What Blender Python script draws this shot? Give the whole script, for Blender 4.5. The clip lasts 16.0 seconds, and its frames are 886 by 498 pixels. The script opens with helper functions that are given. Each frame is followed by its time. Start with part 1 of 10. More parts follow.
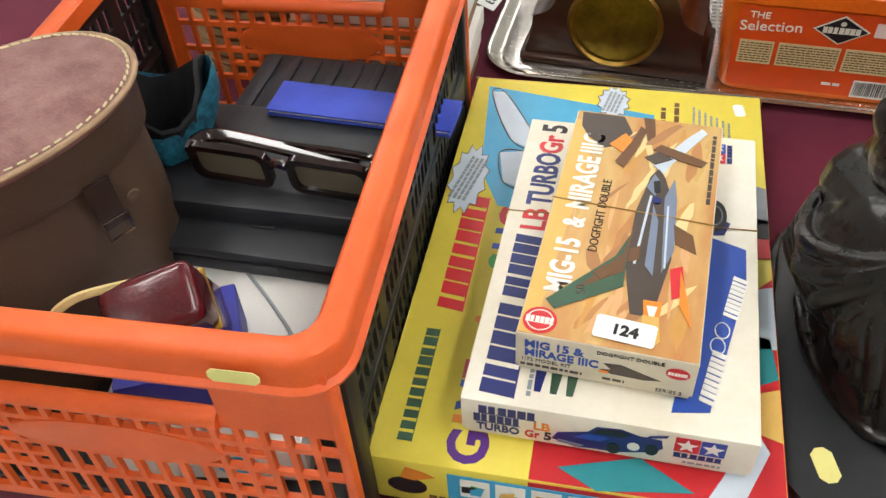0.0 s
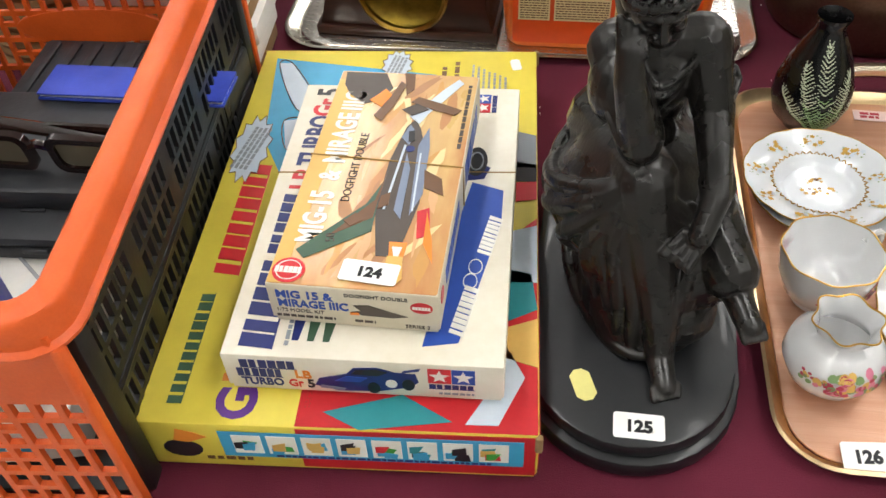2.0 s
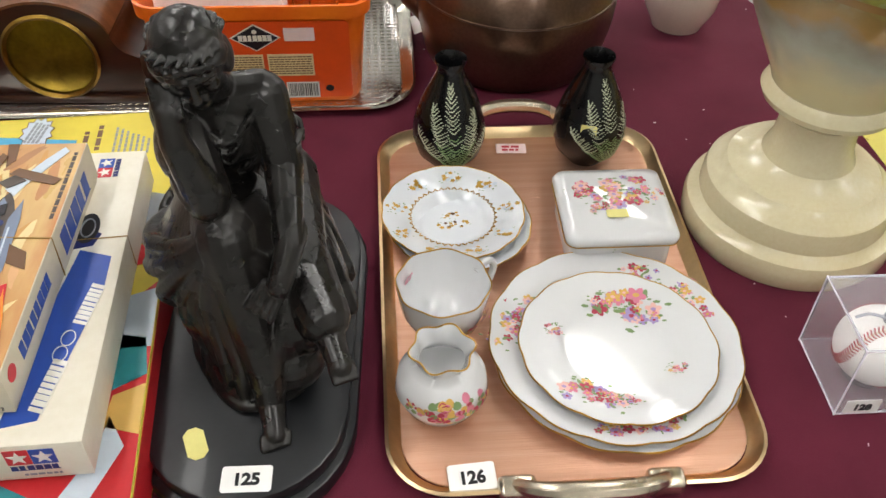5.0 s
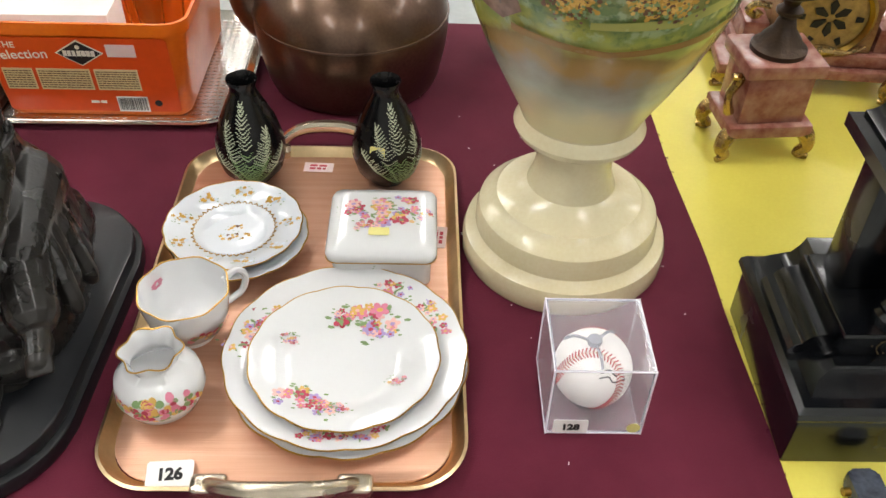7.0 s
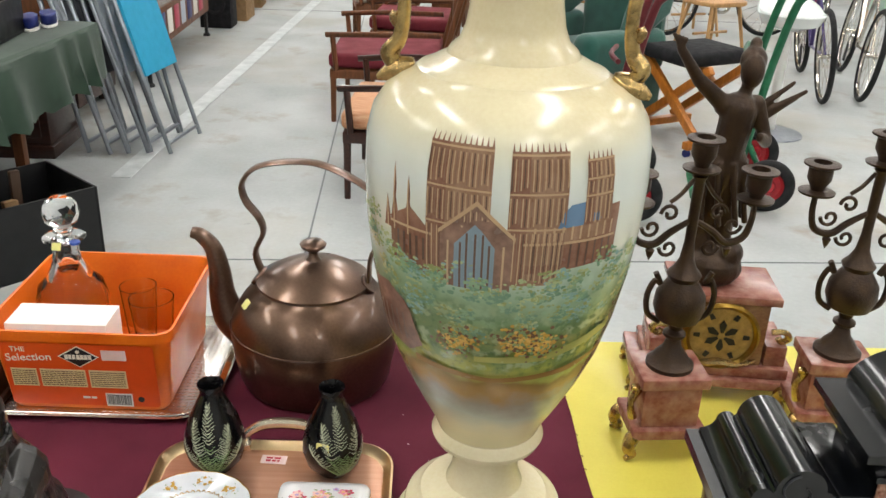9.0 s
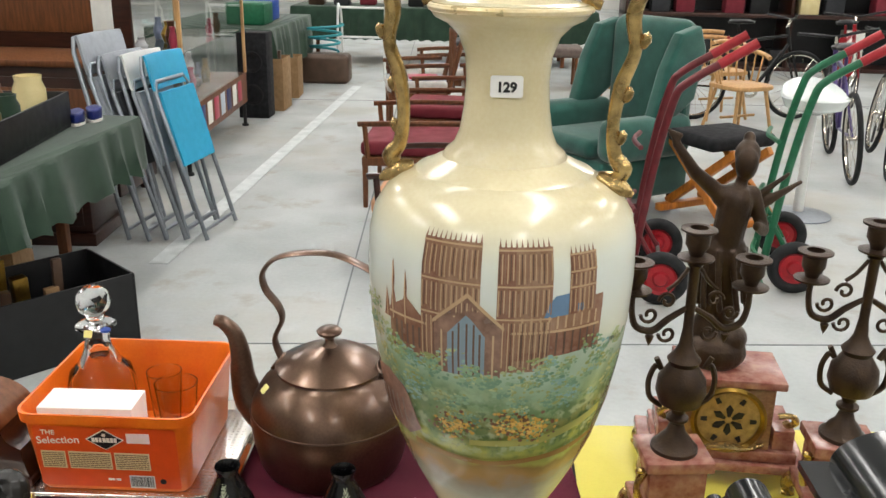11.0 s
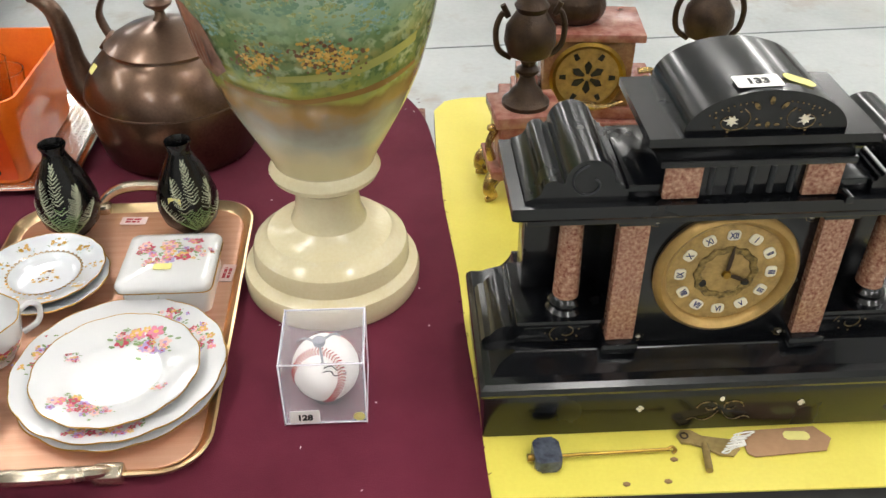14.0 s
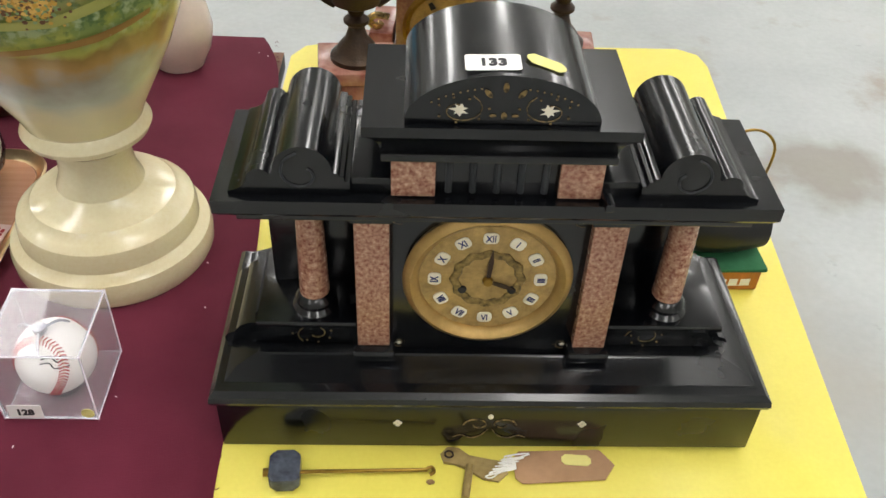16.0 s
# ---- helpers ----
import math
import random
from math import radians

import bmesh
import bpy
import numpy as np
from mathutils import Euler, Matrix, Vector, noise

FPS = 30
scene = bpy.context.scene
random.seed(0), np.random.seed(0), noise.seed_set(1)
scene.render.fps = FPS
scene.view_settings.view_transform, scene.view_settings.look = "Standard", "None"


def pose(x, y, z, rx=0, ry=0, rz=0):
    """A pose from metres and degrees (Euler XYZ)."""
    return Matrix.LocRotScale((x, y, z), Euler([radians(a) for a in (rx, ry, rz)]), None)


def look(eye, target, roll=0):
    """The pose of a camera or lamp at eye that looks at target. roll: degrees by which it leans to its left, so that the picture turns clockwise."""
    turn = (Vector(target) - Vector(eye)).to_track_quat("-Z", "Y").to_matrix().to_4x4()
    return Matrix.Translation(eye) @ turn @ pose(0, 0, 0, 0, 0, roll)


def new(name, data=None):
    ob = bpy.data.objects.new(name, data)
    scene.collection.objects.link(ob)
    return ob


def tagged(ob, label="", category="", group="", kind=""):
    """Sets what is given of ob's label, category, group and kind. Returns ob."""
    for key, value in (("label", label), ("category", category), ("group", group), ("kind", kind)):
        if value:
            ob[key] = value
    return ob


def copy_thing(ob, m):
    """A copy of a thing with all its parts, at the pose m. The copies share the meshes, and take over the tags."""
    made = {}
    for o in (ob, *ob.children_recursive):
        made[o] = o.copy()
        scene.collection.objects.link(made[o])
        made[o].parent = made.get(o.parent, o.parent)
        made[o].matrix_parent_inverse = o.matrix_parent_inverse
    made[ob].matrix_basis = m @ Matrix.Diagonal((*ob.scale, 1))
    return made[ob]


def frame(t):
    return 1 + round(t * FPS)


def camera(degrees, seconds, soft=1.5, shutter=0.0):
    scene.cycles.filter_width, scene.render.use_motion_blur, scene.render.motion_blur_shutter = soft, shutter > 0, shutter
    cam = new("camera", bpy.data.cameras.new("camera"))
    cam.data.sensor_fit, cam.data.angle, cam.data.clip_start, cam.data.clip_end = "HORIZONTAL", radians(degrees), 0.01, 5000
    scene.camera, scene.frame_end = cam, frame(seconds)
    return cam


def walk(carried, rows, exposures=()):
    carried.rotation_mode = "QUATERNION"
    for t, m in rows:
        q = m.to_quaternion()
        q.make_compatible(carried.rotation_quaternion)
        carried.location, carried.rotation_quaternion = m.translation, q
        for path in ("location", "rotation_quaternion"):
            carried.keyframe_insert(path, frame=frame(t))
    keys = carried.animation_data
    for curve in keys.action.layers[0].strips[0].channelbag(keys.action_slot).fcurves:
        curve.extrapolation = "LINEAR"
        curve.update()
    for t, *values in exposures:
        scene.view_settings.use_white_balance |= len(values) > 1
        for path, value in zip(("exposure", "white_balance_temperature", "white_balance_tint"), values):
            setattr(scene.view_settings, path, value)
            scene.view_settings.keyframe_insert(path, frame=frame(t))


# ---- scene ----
cam = camera(53.1, 16.0)
PATH = [
    (0, (0.125, 0.035, 1.409), (-0.344, 1.354, -0.02), -4.2),
    (0.5, (0.15, 0.044, 1.398), (-0.247, 1.359, -0.055), -3.8),
    (1, (0.181, 0.048, 1.385), (-0.152, 1.352, -0.094), -3.6),
    (1.5, (0.216, 0.04, 1.384), (-0.093, 1.355, -0.091), -3.8),
    (2, (0.252, 0.025, 1.391), (-0.019, 1.383, -0.052), -3.3),
    (2.5, (0.278, 0.006, 1.403), (0.059, 1.426, 0.011), -2.7),
    (3, (0.302, -0.016, 1.412), (0.133, 1.446, 0.058), -2.6),
    (3.5, (0.337, -0.025, 1.412), (0.252, 1.442, 0.054), -2.2),
    (4, (0.367, -0.012, 1.413), (0.389, 1.447, 0.045), -1.3),
    (4.2, (0.38, -0.001, 1.412), (0.431, 1.451, 0.038), -1.0),
    (6.3, (0.609, 0.06, 1.393), (0.686, 1.501, 0.008), 3.2),
    (6.5, (0.638, 0.05, 1.399), (0.706, 1.504, 0.027), 2.9),
    (7, (0.726, -0.003, 1.422), (0.742, 1.484, 0.085), 1.9),
    (7.5, (0.781, -0.057, 1.445), (0.794, 1.499, 0.189), 1.5),
    (8, (0.796, -0.09, 1.481), (0.822, 1.556, 0.346), 2.3),
    (8.5, (0.801, -0.112, 1.515), (0.814, 1.626, 0.526), 2.8),
    (9, (0.81, -0.135, 1.555), (0.801, 1.688, 0.732), 2.4),
    (9.5, (0.821, -0.16, 1.586), (0.794, 1.721, 0.908), 2.0),
    (9.7, (0.827, -0.168, 1.592), (0.791, 1.728, 0.958), 1.9),
    (11.8, (0.863, -0.201, 1.573), (0.73, 1.662, 0.856), 0.6),
    (12, (0.866, -0.209, 1.566), (0.729, 1.635, 0.805), 0.5),
    (12.5, (0.874, -0.235, 1.548), (0.745, 1.572, 0.701), 0.4),
    (13, (0.886, -0.248, 1.529), (0.812, 1.517, 0.592), -0.1),
    (13.5, (0.913, -0.228, 1.502), (0.936, 1.471, 0.447), -0.0),
    (14, (0.968, -0.173, 1.47), (1.043, 1.44, 0.289), 0.5),
    (14.5, (1.035, -0.095, 1.457), (1.119, 1.434, 0.171), 1.2),
    (15, (1.104, -0.037, 1.439), (1.209, 1.456, 0.113), 2.4),
    (15.5, (1.154, -0.023, 1.44), (1.282, 1.476, 0.122), 3.3),
    (16, (1.213, -0.048, 1.447), (1.287, 1.467, 0.143), 3.5),
]
EXPOSURE = [(0, -0.03), (2.5, -0.05), (3.3, -0.12), (4.2, -0.2), (6.3, -0.1), (7.5, 0.0), (9.5, 0.02), (11.8, 0.03), (13, 0.1), (14, 0.08), (15, -0.02), (16, -0.05)]
walk(cam, [(t, look(eye, target, roll)) for t, eye, target, roll in PATH], EXPOSURE)

# ---- world and light ----
world = bpy.data.worlds.new("hall_world")
scene.world = world
world.use_nodes = True
world.node_tree.nodes["Background"].inputs[0].default_value = (0.75, 0.78, 0.82, 1)
world.node_tree.nodes["Background"].inputs[1].default_value = 0.05
LAMP_POWER = 18.0
scene.view_settings.exposure = 0.0

# ---- small tools ----
T = 0.752  # top of the table cloths


def rgb(h):
    """A linear colour from a hex display colour."""
    c = [int(h[i:i + 2], 16) / 255 for i in (0, 2, 4)]
    return tuple(x / 12.92 if x < 0.04045 else ((x + 0.055) / 1.055) ** 2.4 for x in c) + (1,)


def mat(name, col, rough=0.5, metal=0.0, var=0.12, scale=25, bump=0.1, fine=220, col2=None, coat=0.0, trans=0.0, ior=1.45, stretch=(1, 1, 1), sheen=0.0, rvar=0.12, dist=0.002):
    """A surface with colour varied at two scales, uneven gloss and fine relief. Sizes go by metres."""
    m = bpy.data.materials.new(name)
    m.use_nodes = True
    nt = m.node_tree
    N, L = nt.nodes, nt.links
    b = N["Principled BSDF"]
    tc = N.new("ShaderNodeTexCoord")
    mp = N.new("ShaderNodeMapping")
    mp.inputs["Scale"].default_value = stretch
    L.new(tc.outputs["Object"], mp.inputs[0])
    n1, n2 = N.new("ShaderNodeTexNoise"), N.new("ShaderNodeTexNoise")
    n1.inputs["Scale"].default_value, n2.inputs["Scale"].default_value = scale, fine
    n1.inputs["Detail"].default_value = 5
    n2.inputs["Detail"].default_value = 3
    L.new(mp.outputs[0], n1.inputs["Vector"])
    L.new(mp.outputs[0], n2.inputs["Vector"])
    c = rgb(col) if isinstance(col, str) else tuple(col)
    d = rgb(col2) if col2 else tuple(x * (1 - 2.2 * var) for x in c[:3]) + (1,)
    add = N.new("ShaderNodeMath")
    add.operation = "MULTIPLY_ADD"
    add.inputs[1].default_value, add.inputs[2].default_value = 0.35, 0.0
    L.new(n2.outputs[0], add.inputs[0])
    s = N.new("ShaderNodeMath")
    s.operation = "ADD"
    L.new(n1.outputs[0], s.inputs[0])
    L.new(add.outputs[0], s.inputs[1])
    ramp = N.new("ShaderNodeMapRange")
    ramp.inputs[1].default_value, ramp.inputs[2].default_value = 0.42, 0.92
    L.new(s.outputs[0], ramp.inputs[0])
    mix = N.new("ShaderNodeMix")
    mix.data_type = "RGBA"
    mix.inputs[6].default_value, mix.inputs[7].default_value = c, d
    L.new(ramp.outputs[0], mix.inputs[0])
    L.new(mix.outputs[2], b.inputs["Base Color"])
    r = N.new("ShaderNodeMapRange")
    r.inputs[1].default_value, r.inputs[2].default_value = 0.3, 0.7
    r.inputs[3].default_value, r.inputs[4].default_value = max(0.0, rough * (1 - rvar)), min(1, rough * (1 + rvar))
    L.new(n1.outputs[0], r.inputs[0])
    L.new(r.outputs[0], b.inputs["Roughness"])
    b.inputs["Metallic"].default_value = metal
    b.inputs["Coat Weight"].default_value = coat
    b.inputs["Coat Roughness"].default_value = 0.08
    b.inputs["Transmission Weight"].default_value = trans
    b.inputs["IOR"].default_value = ior
    b.inputs["Sheen Weight"].default_value = sheen
    if bump:
        bp = N.new("ShaderNodeBump")
        bp.inputs["Strength"].default_value, bp.inputs["Distance"].default_value = bump, dist
        L.new(n2.outputs[0], bp.inputs["Height"])
        L.new(bp.outputs[0], b.inputs["Normal"])
    return m


def ink(name, col, rough=0.5):
    return mat(name, col, rough, var=0.04, bump=0.0, scale=60)


def thing(name, label, category, m=None, group="", kind=""):
    ob = new(name)
    ob.empty_display_size = 0.02
    ob.matrix_world = m if m is not None else Matrix()
    return tagged(ob, label, category, group, kind)


def part(name, bm, material, parent=None, label="", m=None, angle=38):
    """Links a bmesh as one mesh object, under a thing or a part."""
    me = bpy.data.meshes.new(name)
    bmesh.ops.recalc_face_normals(bm, faces=bm.faces)
    bm.to_mesh(me)
    bm.free()
    me.materials.append(material)
    me.polygons.foreach_set("use_smooth", [True] * len(me.polygons))
    me.set_sharp_from_angle(angle=radians(angle))
    ob = new(name, me)
    if parent is not None:
        ob.parent = parent
    if m is not None:
        ob.matrix_basis = m
    if label:
        ob["label"] = label
    return ob


def structure(name, bm, material, label, category):
    return tagged(part(name, bm, material), label, category, "", "structure")


def xf(bm, m, start=0):
    bm.verts.ensure_lookup_table()
    bmesh.ops.transform(bm, matrix=m, verts=bm.verts[start:])
    return bm


def box(lo, hi, b=0.0015, seg=2, bm=None, m=None):
    """A box between two corners with rounded edges; adds to bm if given."""
    one = bmesh.new()
    bmesh.ops.create_cube(one, size=1)
    for v in one.verts:
        v.co = Vector([(lo[i] + hi[i]) / 2 + v.co[i] * (hi[i] - lo[i]) for i in range(3)])
    if b:
        bmesh.ops.bevel(one, geom=one.edges[:], offset=b, segments=seg, affect="EDGES", profile=0.5)
    if m is not None:
        xf(one, m)
    return one if bm is None else join(bm, one)


def join(bm, other):
    table = {v: bm.verts.new(v.co) for v in other.verts}
    for f in other.faces:
        try:
            bm.faces.new([table[v] for v in f.verts])
        except ValueError:
            pass
    other.free()
    return bm


def lathe(profile, n=48, wave=None, bm=None, m=None):
    """Turns a profile of (r, z) round z. wave(angle, r, z) may give (r, z) back changed."""
    one = bmesh.new()
    rings = []
    for r, z in profile:
        if r < 1e-6:
            rings.append([one.verts.new((0, 0, z))])
            continue
        ring = []
        for i in range(n):
            a = 2 * math.pi * i / n
            rr, zz = wave(a, r, z) if wave else (r, z)
            ring.append(one.verts.new((rr * math.cos(a), rr * math.sin(a), zz)))
        rings.append(ring)
    for p, q in zip(rings, rings[1:]):
        for i in range(n):
            j = (i + 1) % n
            if len(p) == 1 and len(q) == 1:
                continue
            f = [p[0], q[j], q[i]] if len(p) == 1 else [p[i], p[j], q[0]] if len(q) == 1 else [p[i], p[j], q[j], q[i]]
            one.faces.new(f)
    if m is not None:
        xf(one, m)
    return one if bm is None else join(bm, one)


def smooth_path(pts, k=6, closed=False):
    """A Catmull-Rom curve through points."""
    P = [Vector(p) for p in pts]
    out, n = [], len(P)
    for i in range(n if closed else n - 1):
        a, b, c, d = (P[(i + j - 1) % n] if closed else P[min(max(i + j - 1, 0), n - 1)] for j in range(4))
        for s in range(k):
            t = s / k
            out.append(0.5 * ((2 * b) + (c - a) * t + (2 * a - 5 * b + 4 * c - d) * t * t + (3 * b - a - 3 * c + d) * t ** 3))
    if not closed:
        out.append(P[-1])
    return out


def tube(pts, r, n=10, closed=False, bm=None, flat=1.0, k=0, m=None, side=None):
    """Sweeps a round (or flattened) section along points. r: one radius or one for each point."""
    one = bmesh.new()
    if k:
        m0 = len(pts)
        pts = smooth_path(pts, k, closed)
        if not isinstance(r, (int, float)):
            r = [r[min(int(i / k), m0 - 1)] + (r[min(int(i / k) + 1, m0 - 1)] - r[min(int(i / k), m0 - 1)]) * ((i / k) % 1) for i in range(len(pts))]
    P = [Vector(p) for p in pts]
    R = [r] * len(P) if isinstance(r, (int, float)) else list(r)
    up, rings = (Vector(side) if side else None), []
    for i, p in enumerate(P):
        a, b = (P[i - 1] if i or closed else P[0]), (P[(i + 1) % len(P)] if i < len(P) - 1 or closed else P[-1])
        d = (b - a).normalized()
        if up is None:
            up = d.orthogonal().normalized()
        u = (up - d * up.dot(d)).normalized()
        if side is None:
            up = u
        w = d.cross(u)
        rings.append([one.verts.new(p + R[i] * (math.cos(2 * math.pi * j / n) * u + flat * math.sin(2 * math.pi * j / n) * w)) for j in range(n)])
    pairs = list(zip(rings, rings[1:])) + ([(rings[-1], rings[0])] if closed else [])
    for p, q in pairs:
        for j in range(n):
            one.faces.new([p[j], p[(j + 1) % n], q[(j + 1) % n], q[j]])
    if not closed:
        one.faces.new(rings[0][::-1])
        one.faces.new(rings[-1])
    if m is not None:
        xf(one, m)
    return one if bm is None else join(bm, one)


def prism(outline, z0, z1, b=0.0, bm=None, m=None, seg=2):
    """A flat outline of (x, y) pushed from z0 to z1, with rounded rims if b."""
    one = bmesh.new()
    lo = [one.verts.new((x, y, z0)) for x, y in outline]
    hi = [one.verts.new((x, y, z1)) for x, y in outline]
    n = len(outline)
    one.faces.new(lo[::-1])
    top = one.faces.new(hi)
    for i in range(n):
        one.faces.new([lo[i], lo[(i + 1) % n], hi[(i + 1) % n], hi[i]])
    if b:
        bmesh.ops.bevel(one, geom=[e for e in one.edges if abs(e.verts[0].co.z - e.verts[1].co.z) < 1e-7], offset=b, segments=seg, affect="EDGES", profile=0.5)
    if m is not None:
        xf(one, m)
    return one if bm is None else join(bm, one)


def rounded(w, d, r, n=6, cx=0, cy=0):
    """The outline of a rectangle with round corners."""
    out = []
    for sx, sy, a0 in ((1, 1, 0), (-1, 1, 90), (-1, -1, 180), (1, -1, 270)):
        for i in range(n + 1):
            a = radians(a0 + 90 * i / n)
            out.append((cx + sx * (w / 2 - r) + r * math.cos(a), cy + sy * (d / 2 - r) + r * math.sin(a)))
    return out


def oval(rx, ry, n=20, cx=0, cy=0):
    return [(cx + rx * math.cos(2 * math.pi * i / n), cy + ry * math.sin(2 * math.pi * i / n)) for i in range(n)]


def ring_loft(loops, bm=None, cap0=True, cap1=True):
    """Skins loops of points with the same count."""
    one = bmesh.new()
    R = [[one.verts.new(p) for p in l] for l in loops]
    n = len(R[0])
    for p, q in zip(R, R[1:]):
        for j in range(n):
            one.faces.new([p[j], p[(j + 1) % n], q[(j + 1) % n], q[j]])
    if cap0:
        one.faces.new(R[0][::-1])
    if cap1:
        one.faces.new(R[-1])
    return one if bm is None else join(bm, one)


def lettering(s, size, material, parent, m, name="lettering", bold=0.0, squeeze=1.0, align="CENTER", lift=0.0004):
    """Raised printed words on a surface: x along the line, y up the letters."""
    cu = bpy.data.curves.new("words", "FONT")
    cu.body, cu.size, cu.align_x, cu.align_y = s, size, align, "CENTER"
    cu.offset, cu.extrude, cu.resolution_u = bold * size, lift / 2, 3
    tmp = bpy.data.objects.new("words", cu)
    me = bpy.data.meshes.new_from_object(tmp)
    bpy.data.objects.remove(tmp)
    bpy.data.curves.remove(cu)
    me.materials.clear()
    me.materials.append(material)
    ob = new(name, me)
    ob.parent = parent
    ob.matrix_basis = m @ Matrix.Diagonal((squeeze, 1, 1, 1))
    return ob


def sticker(parent, w, h, m, material, name="price_sticker", label="", clip=0.2, thick=0.0006):
    c = clip * min(w, h)
    o = [(-w / 2 + c, -h / 2), (w / 2 - c, -h / 2), (w / 2, -h / 2 + c), (w / 2, h / 2 - c), (w / 2 - c, h / 2), (-w / 2 + c, h / 2), (-w / 2, h / 2 - c), (-w / 2, -h / 2 + c)]
    return part(name, prism(o, 0, thick), material, parent, label, m)


def lot_label(parent, number, m, w=0.045, h=0.026):
    p = sticker(parent, w, h, m, M["label_white"], "lot_label", "white paper lot label with black number", 0.08)
    lettering(number, h * 0.62, M["black_ink"], p, pose(0, -0.001, 0.0009), bold=0.045)
    return p

